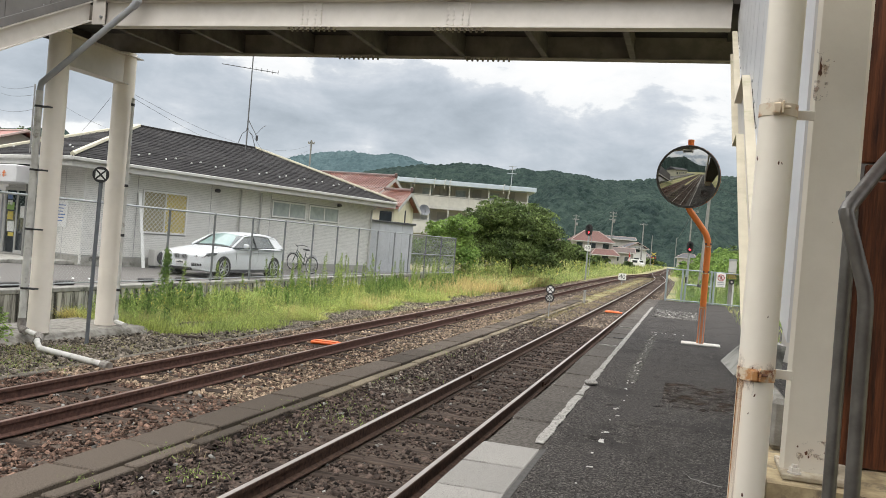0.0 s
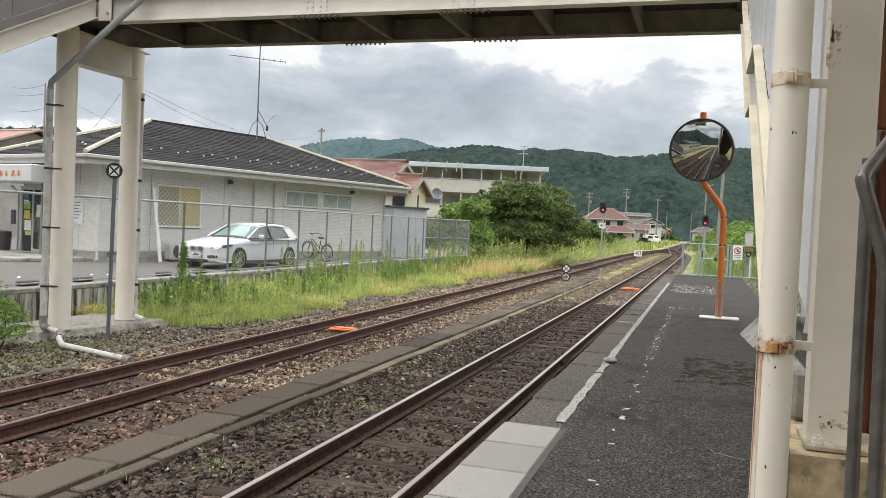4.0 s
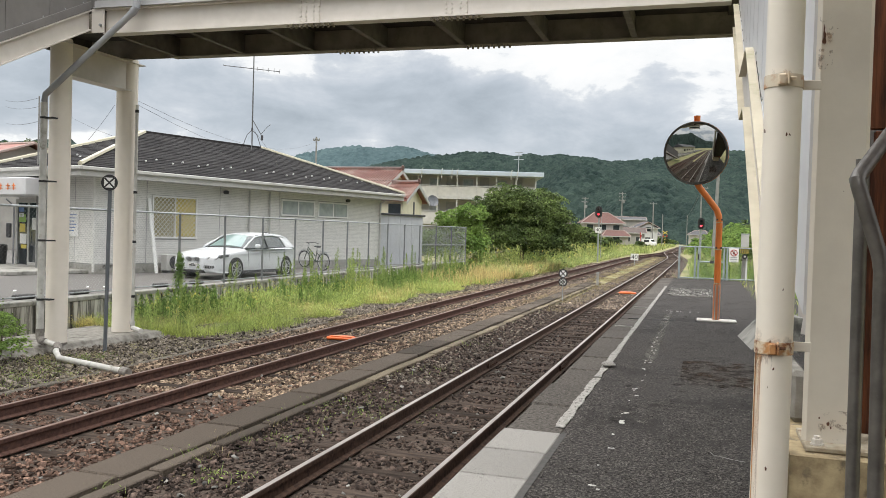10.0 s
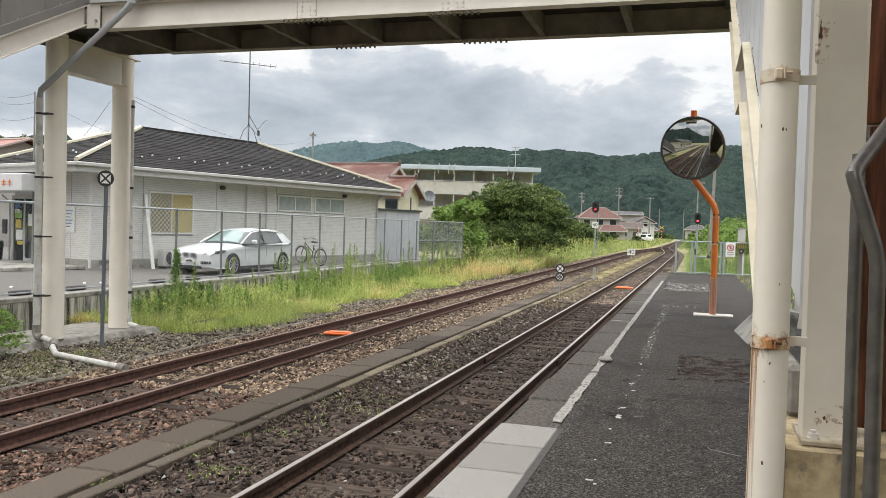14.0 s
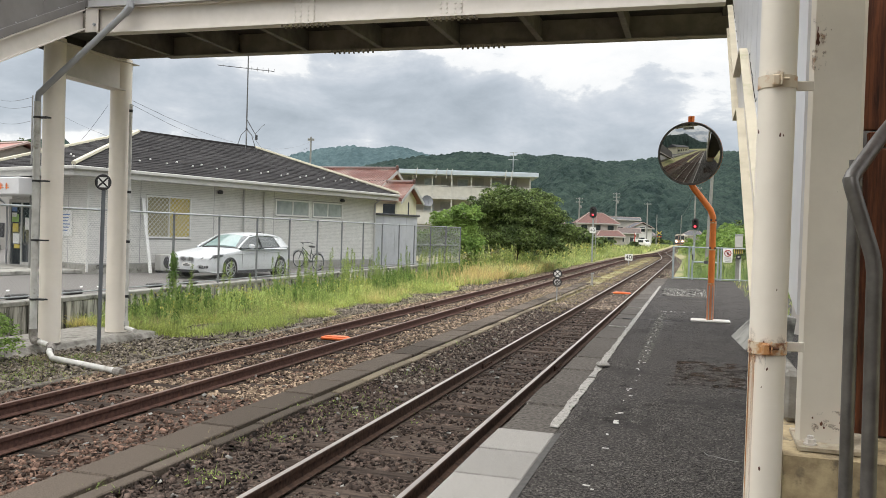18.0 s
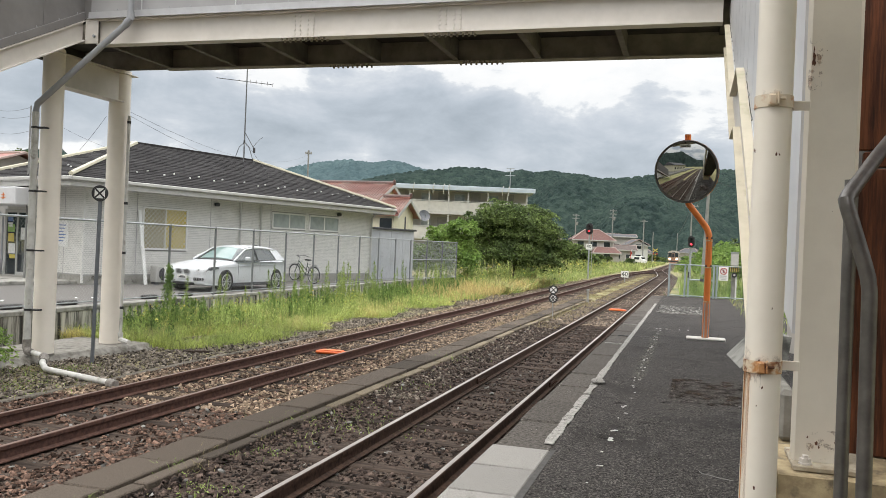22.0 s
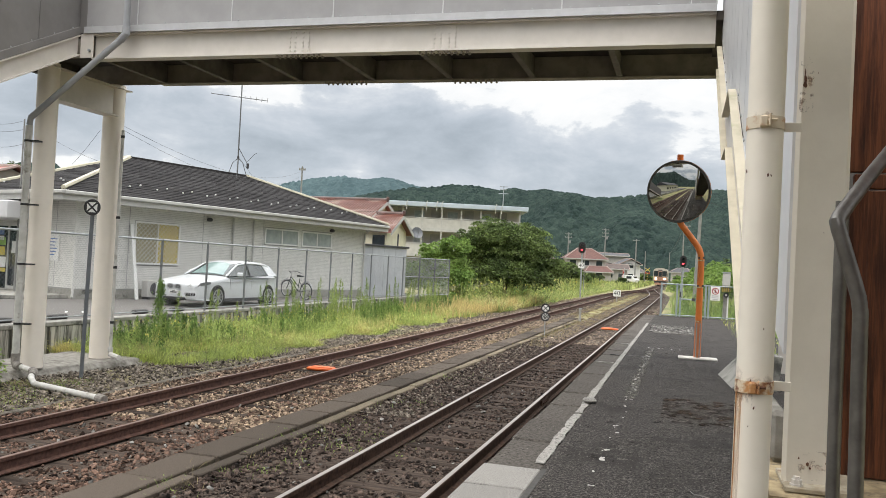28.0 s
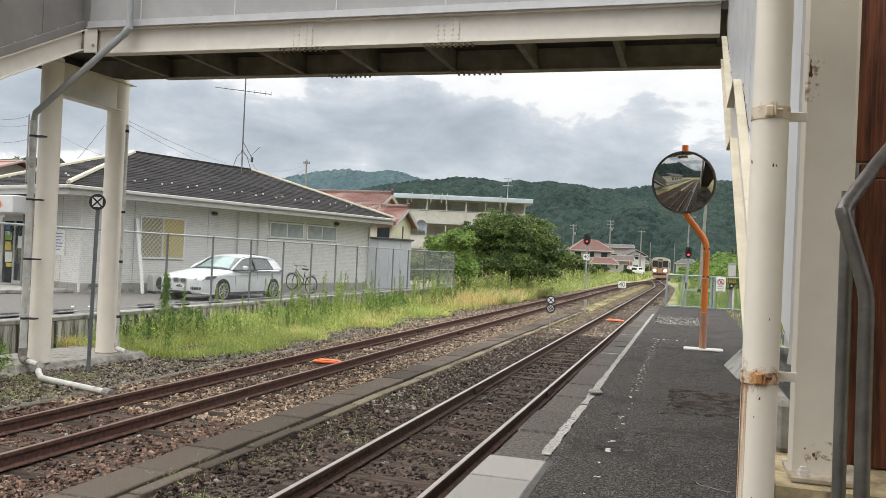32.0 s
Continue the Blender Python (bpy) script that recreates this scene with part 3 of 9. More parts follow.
def footbridge():
    root = thing("footbridge", None, "cream steel footbridge with grey panelled sides on round columns", "footbridge")
    for y, s in ((BY0, 1), (BY1, -1)):
        f, w0, w1, w2 = y, y + s * 0.08, y + s * 0.095, y + s * 0.2
        prof = [(f, BZ0), (w2, BZ0), (w2, BZ0 + 0.02), (w1, BZ0 + 0.02), (w1, BZ1 - 0.02), (w2, BZ1 - 0.02), (w2, BZ1), (f, BZ1), (f, BZ1 - 0.02), (w0, BZ1 - 0.02), (w0, BZ0 + 0.02), (f, BZ0 + 0.02)]
        # the far girder gets the darker cream, its shade is part of that colour
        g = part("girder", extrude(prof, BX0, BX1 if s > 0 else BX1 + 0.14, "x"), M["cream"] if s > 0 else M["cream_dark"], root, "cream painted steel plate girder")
        for cx in (-5.84, -3.5):
            part("splice_plate", boxes((cx - 0.17, min(y + s * 0.066, y + s * 0.079), BZ0 + 0.03, cx + 0.17, max(y + s * 0.066, y + s * 0.079), BZ1 - 0.03), bevel=0.003), M["cream"], g)
            if s > 0:
                spots = [(cx + (i - 1.5) * 0.09 + (0.02 if i > 1 else -0.02), y + 0.066, BZ0 + 0.065 + j * 0.07) for i in range(4) for j in range(5)]
                bolts(spots, (0, -1, 0), M["cream"], g)
            spots = [(cx - 0.36 + k * 0.09, y + s * q, BZ0 + 0.002) for k in range(9) for q in (0.04, 0.16)]
            bolts(spots, (0, 0, -1), M["cream_dark"], g, 0.018, 0.035)
    for k in range(7):
        x = -9.48 + 1.395 * k
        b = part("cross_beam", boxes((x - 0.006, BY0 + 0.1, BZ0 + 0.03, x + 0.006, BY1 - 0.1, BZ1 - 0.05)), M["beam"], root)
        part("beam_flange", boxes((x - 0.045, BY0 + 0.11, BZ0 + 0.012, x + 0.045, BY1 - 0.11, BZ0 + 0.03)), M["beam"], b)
    for k in range(6):
        x = -9.48 + 1.395 * k
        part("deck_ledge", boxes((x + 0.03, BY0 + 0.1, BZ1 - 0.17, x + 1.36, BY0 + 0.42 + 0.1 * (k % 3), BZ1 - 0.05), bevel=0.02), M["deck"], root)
    part("deck", boxes((BX0 - 0.2, BY0 + 0.1, BZ1 - 0.048, BX1 + 0.1, BY1 - 0.1, BZ1 + 0.05)), M["deck"], root, "deck underside with its shade in the dark colour")
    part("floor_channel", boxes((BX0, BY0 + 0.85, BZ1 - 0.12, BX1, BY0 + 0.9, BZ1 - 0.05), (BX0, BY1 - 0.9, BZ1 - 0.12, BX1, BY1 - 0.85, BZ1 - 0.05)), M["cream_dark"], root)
    for y, s in ((BY0, 1), (BY1, -1)):
        part("fascia", boxes((BX0 - 0.16, min(y - s * 0.02, y + s * 0.03), BZ1 + 0.012, BX1, max(y - s * 0.02, y + s * 0.03), BZ1 + 0.12), (BX0 - 0.16, min(y - s * 0.05, y + s * 0.03), BZ1 + 0.002, BX1, max(y - s * 0.05, y + s * 0.03), BZ1 + 0.012)), M["fascia"], root, "aluminium fascia strip")
        x = BX0 - 0.16
        widths = [1.0] + [1.74] * 6
        for w in widths:
            w = min(w, BX1 - x)
            if w > 0.05:
                p = part("panel", boxes((x + 0.006, min(y + s * 0.03, y + s * 0.07), BZ1 + 0.1, x + w - 0.006, max(y + s * 0.03, y + s * 0.07), BZ1 + 1.9), bevel=0.003), M["panel"], root, "grey side panel")
                part("cover_strip", boxes((x + w - 0.008, min(y + s * 0.02, y + s * 0.03), BZ1 + 0.121, x + w + 0.008, max(y + s * 0.02, y + s * 0.03), BZ1 + 1.9)), M["white_panel"], p)
                spots = [(x + 0.12 + k * 0.4, y + s * 0.03, BZ1 + 0.15) for k in range(int(w / 0.4) + 1)]
                if s > 0:
                    bolts(spots, (0, -s, 0), M["galv"], p, 0.012, 0.008, "rivet")
            x += w
    part("roof", boxes((BX0 - 0.5, BY0 - 0.15, BZ1 + 2.7, BX1 + 0.4, BY1 + 0.15, BZ1 + 2.8)), M["fascia"], root)
    # the landing joint and the stairs that go down beyond it
    part("gusset_plate", boxes((BX0 - 0.22, BY0 - 0.012, BZ0 + 0.02, BX0 + 0.03, BY0 + 0.012, BZ1 - 0.0), bevel=0.004), M["cream"], root)
    bolts([(BX0 - 0.03, BY0 - 0.012, BZ0 + 0.14)], (0, -1, 0), M["galv"], root, 0.025, 0.03)
    sl, lx0, lx1 = 0.52, -11.55, -9.86

    def down(y, z):
        return (y, z + sl * (y - BY0))
    a, b = BY0, 1.4
    for x, s in ((lx1, -1), (lx0, 1)):
        prof = [down(a, BZ0 + 0.09), down(a, BZ1 - 0.02), down(b, BZ1 - 0.02), down(b, BZ0 + 0.09)]
        part("stair_stringer", extrude(prof, min(x + s * 0.02, x + s * 0.06), max(x + s * 0.02, x + s * 0.06), "x"), M["cream"], root)
        for z in (BZ0 + 0.07, BZ1 - 0.03):
            prof = [down(a, z), down(a, z + 0.02), down(b, z + 0.02), down(b, z)]
            part("stringer_flange", extrude(prof, min(x - s * 0.03, x + s * 0.12), max(x - s * 0.03, x + s * 0.12), "x"), M["cream"], root)
        prof = [down(a, BZ1 + 0.0), down(a, BZ1 + 0.13), down(b, BZ1 + 0.13), down(b, BZ1)]
        part("fascia", extrude(prof, min(x - s * 0.02, x + s * 0.03), max(x - s * 0.02, x + s * 0.03), "x"), M["panel_brown"], root)
        y = a
        for k in range(11):
            y2 = y - 0.86
            prof = [down(y - 0.006, BZ1 + 0.1), down(y - 0.006, BZ1 + 1.9), down(y2 + 0.006, BZ1 + 1.9), down(y2 + 0.006, BZ1 + 0.1)]
            part("panel", extrude(prof, min(x + s * 0.03, x + s * 0.07), max(x + s * 0.03, x + s * 0.07), "x"), M["panel_brown"], root)
            if x == lx1:
                bolts([(x + 0.03, y - 0.2 - q, down(y - 0.2 - q, BZ1 + 0.16)[1]) for q in (0, 0.4)], (1, 0, 0), M["galv"], root, 0.012, 0.008, "rivet")
            y = y2
    prof = [down(a, BZ1 - 0.14), down(a, BZ1 - 0.06), down(b, BZ1 - 0.06), down(b, BZ1 - 0.14)]
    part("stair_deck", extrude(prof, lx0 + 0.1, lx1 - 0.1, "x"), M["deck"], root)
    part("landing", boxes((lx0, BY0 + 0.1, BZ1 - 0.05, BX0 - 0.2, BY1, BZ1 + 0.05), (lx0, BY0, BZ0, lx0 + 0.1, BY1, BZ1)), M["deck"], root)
    part("landing_wall", boxes((lx0 - 0.04, BY0, BZ1, lx0, BY1, BZ1 + 1.9), (lx0, BY1 - 0.07, BZ1, BX0 - 0.16, BY1 - 0.03, BZ1 + 1.9)), M["panel_brown"], root)
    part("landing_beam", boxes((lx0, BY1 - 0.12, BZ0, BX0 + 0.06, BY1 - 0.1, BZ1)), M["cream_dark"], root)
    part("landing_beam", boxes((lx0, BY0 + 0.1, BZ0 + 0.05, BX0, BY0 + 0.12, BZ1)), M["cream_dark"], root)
    # columns with their cap beam
    for cx, cy, r in ((-10.65, 11.66, 0.178), (-10.68, 13.42, 0.197)):
        c = part("column", lathe([(r, -0.78), (r, 4.47)], 28), M["column"], root, "round cream steel column", smooth=True)
        c.location = (cx, cy, 0)
        part("base_ring", lathe([(r + 0.012, -0.785), (r + 0.012, -0.772), (r + 0.004, -0.77)], 28), M["cream_dark"], c)
    part("cap_beam", boxes((-10.66, 11.75, 3.86, -10.58, 13.3, 4.4), (-10.76, 11.75, 3.85, -10.48, 13.3, 3.868), (-10.78, 11.4, 4.39, -10.46, 13.66, 4.41), bevel=0.003), M["cream"], root)
    # rain pipes
    px, py = -10.66, 11.3
    dp = part("downpipe", pipe([(-8.83, 11.27, 6.4), (-8.83, 11.27, 4.86), (-8.9, 11.27, 4.74), (-10.63, 11.29, 3.46), (px, 11.3, 3.34)], 0.052, 12), M["greypipe"], root, "grey plastic rain pipe", smooth=True)
    part("pipe_collar", pipe([(-8.83, 11.27, 4.93), (-8.83, 11.27, 4.82), (-8.93, 11.27, 4.715)], 0.062, 12), M["greypipe"], dp)
    vp = part("downpipe", pipe([(px, 11.3, 3.33), (px, 11.3, -0.62)], 0.058, 12), M["whitepipe"], root, "pale plastic rain pipe", smooth=True)
    for z in (3.05, 1.98, 0.98, -0.02):
        part("pipe_strap", pipe([(px, 11.3, z), (px, 11.3, z + 0.035)], 0.064, 12), M["black"], vp)
        part("strap_arm", boxes((px, 11.28, z + 0.005, px + 0.2, 11.4, z + 0.03)), M["black"], vp)
    part("elbow", pipe([(px, 11.3, -0.5), (px, 11.3, -0.64), (px + 0.06, 11.27, -0.7), (px + 0.16, 11.24, -0.71)], 0.066, 12), M["grimy_pipe"], vp, "grimy grey elbow", smooth=True)
    part("drain_pipe", pipe([(px + 0.1, 11.3, -0.71), (px + 0.62, 11.05, -0.73), (px + 0.75, 10.85, -0.78), (px + 1.0, 10.65, -0.84), (-8.05, 10.2, -0.86)], 0.048, 12), M["whitepipe"], root, "white plastic drain pipe on the ballast", smooth=True)
    part("pipe_socket", pipe([(px + 0.56, 11.08, -0.725), (px + 0.64, 11.03, -0.735), (px + 0.72, 10.90, -0.775)], 0.068, 12), M["grimy_pipe"], root)
    part("pipe_end", pipe([(-8.12, 10.215, -0.86), (-7.98, 10.18, -0.87)], 0.070, 12), M["grimy_pipe"], root)
    tp = part("downpipe", pipe([(-10.40, 13.36, 3.6), (-10.40, 13.36, -0.62)], 0.03, 8), M["whitepipe"], root, smooth=True)
    part("elbow", pipe([(-10.40, 13.36, -0.55), (-10.38, 13.34, -0.68), (-10.0, 13.1, -0.69)], 0.048, 8), M["whitepipe"], tp)
    for z in (3.45, 1.9, 0.95, -0.1):
        part("pipe_strap", pipe([(-10.40, 13.36, z), (-10.40, 13.36, z + 0.05)], 0.036, 8), M["black"], tp)
    # flight on the platform, coming down towards the viewer
    x0 = 0.34

    low = [(11.4, 4.10), (8.13, 2.46), (7.45, 2.46), (4.02, 0.655)]
    high = [(11.4, 4.40), (8.45, 2.92), (7.25, 2.92), (3.75, 1.065)]

    def at(way, y):
        return float(np.interp(-y, [-p[0] for p in way], [p[1] for p in way])) + max(y - 11.4, 0) * 0.5
    part("stair_stringer", extrude(low + high[::-1], 0.350, 0.360, "x"), M["cream"], root, "cream channel stringer with a level landing")
    for way, name in ((low, "lower_flange"), (high, "upper_flange")):
        part(name, extrude(way + [(y, z + 0.016) for y, z in way[::-1]], 0.290, 0.352, "x"), M["stringer"], root)
    for y0, y1 in ((11.4, 8.45), (7.2, 3.8)):
        bolts([(0.362, y0 + (y1 - y0) * (k + 0.5) / 7, at(high, y0 + (y1 - y0) * (k + 0.5) / 7) + 0.06) for k in range(7)], (-1, 0, 0), M["galv"], root, 0.012, 0.01, "rivet")
    cut = [11.9, 11.1, 10.3, 9.5, 8.85, 8.2, 7.55, 6.9, 6.2, 5.5, 4.8, 4.1, 3.24]
    for y, y2 in zip(cut, cut[1:]):
        prof = [(y - 0.014, at(high, y) + 0.018), (y - 0.014, at(high, y) + 3.2), (y2 + 0.014, at(high, y2) + 3.2), (y2 + 0.014, at(high, y2) + 0.018)]
        part("side_panel", extrude(prof, x0 + 0.022, x0 + 0.06, "x"), M["white_panel"], root, "pale grey side panel of the stairs")
    ways = [11.9, 8.45, 7.25, 3.42]
    under = [(y, at(high, y) - 0.24) for y in ways]
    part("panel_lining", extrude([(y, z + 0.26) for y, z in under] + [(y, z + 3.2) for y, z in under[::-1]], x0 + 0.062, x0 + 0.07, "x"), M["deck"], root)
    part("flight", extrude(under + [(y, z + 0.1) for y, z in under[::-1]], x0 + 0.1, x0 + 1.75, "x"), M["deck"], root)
    part("far_wall", extrude(under + [(y, z + 3.2) for y, z in under[::-1]], x0 + 1.76, x0 + 1.8, "x"), M["white_panel"], root)
    part("landing", boxes((BX1, BY0, BZ1 - 0.1, x0 + 1.8, BY1 + 0.1, BZ1), (x0 + 1.76, BY0, BZ1, x0 + 1.8, BY1, BZ1 + 2)), M["deck"], root)
    for cy in (11.7, 13.2):
        c = part("column", lathe([(0.15, 0), (0.15, 4.7)], 20), M["cream"], root, smooth=True)
        c.location = (1.55, cy, 0)
    return root


footbridge()
M["pad"] = mat("pale_dusty_concrete", (0.31, 0.295, 0.265), (0.185, 0.172, 0.15), 9, 0.9, bump=0.5, bump_scale=50, stain=(0.10, 0.09, 0.075), stain_scale=2.0, stain_at=0.52, spec=0.2)


def footing_pad():
    """Hand-laid pad with sloping, slumped sides under the two columns."""
    low = [(-11.9, 10.25), (-10.42, 10.5), (-10.36, 11.2), (-10.34, 11.9), (-10.18, 12.8), (-9.96, 13.7), (-10.1, 14.15), (-11.9, 14.4)]
    bm = bmesh.new()
    rings = []
    for q, z in ((0.0, -1.1), (0.12, -0.96), (0.55, -0.86), (0.85, -0.795), (1.0, -0.781)):
        ring = []
        for k, (x, y) in enumerate(low):
            inner = (max(min(x, -10.62 + 0.16 * (y - 10.5)) - 0.1, -11.8), 12.4 + (y - 12.4) * 0.86)
            jig = 0.03 * math.sin(k * 2.7 + z * 40) * (1 - q)
            ring.append(bm.verts.new((x + (inner[0] - x) * q + jig, y + (inner[1] - y) * q, z)))
        rings.append(ring)
    for r0, r1 in zip(rings, rings[1:]):
        for k in range(len(low)):
            j = (k + 1) % len(low)
            bm.faces.new((r0[k], r0[j], r1[j], r1[k]))
    bm.faces.new(rings[-1])
    return tagged(part("column_footing", bm, M["pad"]), "weathered concrete pad under the bridge columns", "footing")


footing_pad()
# sunken edging along the outer track
M["edging"] = mat("sunken_concrete_edging", (0.20, 0.18, 0.15), (0.085, 0.074, 0.062), 24, 0.95, bump=0.8, bump_scale=60, stain=(0.07, 0.06, 0.048), stain_scale=2.0, stain_at=0.52, vary=0.2, spec=0.15, fine=0.75)
edging = thing("track_edging", None, "sunken concrete edging stones beside the outer track", "edging")
edge_rnd = random.Random(5)
for k in range(14):
    ex = edge_rnd.uniform(-0.015, 0.015)
    part("edging_stone", boxes((-0.065, -0.49, -0.1, 0.065, 0.49, 0.0), bevel=0.015, m=pose(-8.5 + ex, 4.5 + k, BED + 0.045, edge_rnd.uniform(-0.6, 0.6), edge_rnd.uniform(-3, 3), edge_rnd.uniform(-0.8, 0.8))), M["edging"], edging)
tagged(part("timber_scrap", boxes((-0.26, -0.05, 0.0, 0.26, 0.05, 0.035), bevel=0.004, m=pose(-9.1, 13.95, BED + 0.04, 2, 0, 28)), M["sleeper"]), "short dark timber lying on the gravel", "timber")

# ---- post, rain pipe, rail and timber beside the viewer ----
def near_post():
    root = thing("stair_post", None, "square cream steel post with rusty chips, bolted to a footing", "post")
    part("shaft", extrude([(0.364, 3.046), (0.350, 3.060), (0.371, 3.2), (0.525, 3.2), (0.525, 3.058), (0.513, 3.046)], 0.67, 5.2, "z"), M["post"], root, smooth=True)
    part("base_plate", boxes((0.352, 2.965, 0.652, 0.59, 3.25, 0.67), bevel=0.003), M["plate"], root)
    for x in (0.392, 0.572):
        b = part("bolt", lathe([(0.022, 0), (0.022, 0.006), (0.018, 0.006), (0.018, 0.02), (0.011, 0.02), (0.011, 0.03)], 6), M["cream"], root)
        b.location = (x, 3.0, 0.67)
    rs = random.Random(3)
    for x, z, r in ((0.402, 0.752, 0.012), (0.43, 0.735, 0.02), (0.438, 0.722, 0.012), (0.486, 0.742, 0.007), (0.495, 0.73, 0.009), (0.50, 1.24, 0.004), (0.45, 1.52, 0.004), (0.412, 2.065, 0.006), (0.384, 1.945, 0.005)):
        n = 9
        r *= 0.65
        prof = [(x + r * 0.42 * rs.uniform(0.5, 1.1) * math.cos(2 * math.pi * k / n), z + r * 0.6 * rs.uniform(0.5, 1.2) * math.sin(2 * math.pi * k / n)) for k in range(n)]
        part("rust_spot", extrude(prof, 3.0438, 3.05, "y"), M["rust_dark"], root, "brown rust spot")
    blot = [(0.372 + (x - 0.399) * 0.62, 2.05 + (z - 2.0) * 0.72) for x, z in ((0.396, 2.045), (0.401, 2.03), (0.399, 2.012), (0.408, 1.998), (0.405, 1.975), (0.410, 1.962), (0.403, 1.948), (0.397, 1.956), (0.392, 1.951), (0.388, 1.966), (0.394, 1.982), (0.3925, 2.0), (0.395, 2.022))]
    part("rust_spot", extrude(blot, 3.0438, 3.05, "y"), M["rust_dark"], root, "long brown rust blister")
    part("rust_wash", extrude([(0.356, 1.93), (0.40, 1.93), (0.40, 2.12), (0.356, 2.12)], 3.0445, 3.045, "y"), M["rust_wash"], root)
    part("rust_wash", extrude([(0.40, 0.68), (0.51, 0.68), (0.51, 0.78), (0.40, 0.78)], 3.0445, 3.045, "y"), M["rust_wash"], root)
    return root


M["post"] = mat("chipped_cream_paint", (0.745, 0.695, 0.605), (0.68, 0.63, 0.545), 5, 0.42, bump=0.1, bump_scale=18, stain=(0.22, 0.07, 0.03), stain_scale=7, stain_at=0.73)
M["near_pipe"] = mat("rain_pipe_paint", (0.80, 0.745, 0.65), (0.74, 0.685, 0.59), 4, 0.45, bump=0.08, bump_scale=22, stain=(0.40, 0.18, 0.07), stain_scale=5, stain_at=0.72)
M["plate"] = mat("grimy_base_plate", (0.46, 0.41, 0.32), (0.27, 0.22, 0.15), 14, 0.7, bump=0.3, bump_scale=60, stain=(0.16, 0.08, 0.04), stain_scale=12, stain_at=0.58)
M["rusty"] = mat("rust_stained_clamp", (0.62, 0.52, 0.38), (0.46, 0.22, 0.08), 22, 0.7, bump=0.5, bump_scale=90, stain=(0.17, 0.055, 0.02), stain_scale=20, stain_at=0.50, span=(0.42, 0.60))
M["rusty_pale"] = mat("faintly_rusted_clamp", (0.64, 0.57, 0.45), (0.58, 0.47, 0.34), 16, 0.6, bump=0.2, bump_scale=60, stain=(0.46, 0.24, 0.12), stain_scale=12, stain_at=0.5)
M["rust_dark"] = mat("dark_rust", (0.13, 0.055, 0.03), (0.07, 0.03, 0.018), 40, 0.85)
M["rust_wash"] = worn("rust_wash", (0.46, 0.22, 0.075), (0.27, 0.10, 0.035), 24, 0.55, 0.30)
M["rust_run"] = worn("rust_run_down_paint", (0.50, 0.27, 0.10), (0.36, 0.15, 0.05), 16, 0.70, 0.34, (2.2, 2.2, 0.10), fade=0.30)
M["rust_bloom"] = worn("rust_bloom_on_paint", (0.50, 0.27, 0.13), (0.26, 0.10, 0.04), 20, 0.42, 0.40, fade=-0.30)
M["rust_drip"] = worn("rust_dripping_below_clamp", (0.34, 0.13, 0.04), (0.14, 0.05, 0.02), 26, 0.66, 0.30, (1.6, 1.6, 0.5), fade=0.36)
M["streak_dark"] = mat("orange_rust_streak", (0.44, 0.17, 0.045), (0.56, 0.30, 0.11), 22, 0.7)
M["foot"] = mat("yellowed_concrete_footing", (0.46, 0.365, 0.215), (0.25, 0.19, 0.11), 14, 0.9, bump=0.25, bump_scale=60, stain=(0.15, 0.12, 0.08), stain_scale=9, stain_at=0.52)
M["wood"] = mat("red_brown_varnished_timber", (0.195, 0.066, 0.030), (0.052, 0.017, 0.009), 3.6, 0.5, bump=0.4, bump_scale=14, stretch=(9, 9, 0.5), detail=9, span=(0.36, 0.64), fine=0.7, stain=(0.030, 0.012, 0.007), stain_scale=4.5, stain_at=0.58, spec=0.3)
near_post()
tagged(part("post_footing", extrude([(0.30, 2.9), (1.5, 2.9), (1.5, 4.3), (0.36, 4.3)], 0.0, 0.65, "z"), M["foot"]), "yellowed concrete footing under the stair post", "footing")
tagged(part("stair_shoe", boxes((0.345, 3.42, 0.651, 0.412, 3.9, 0.85), bevel=0.02), M["pad"]), "stained concrete shoe under the stair stringer", "footing")


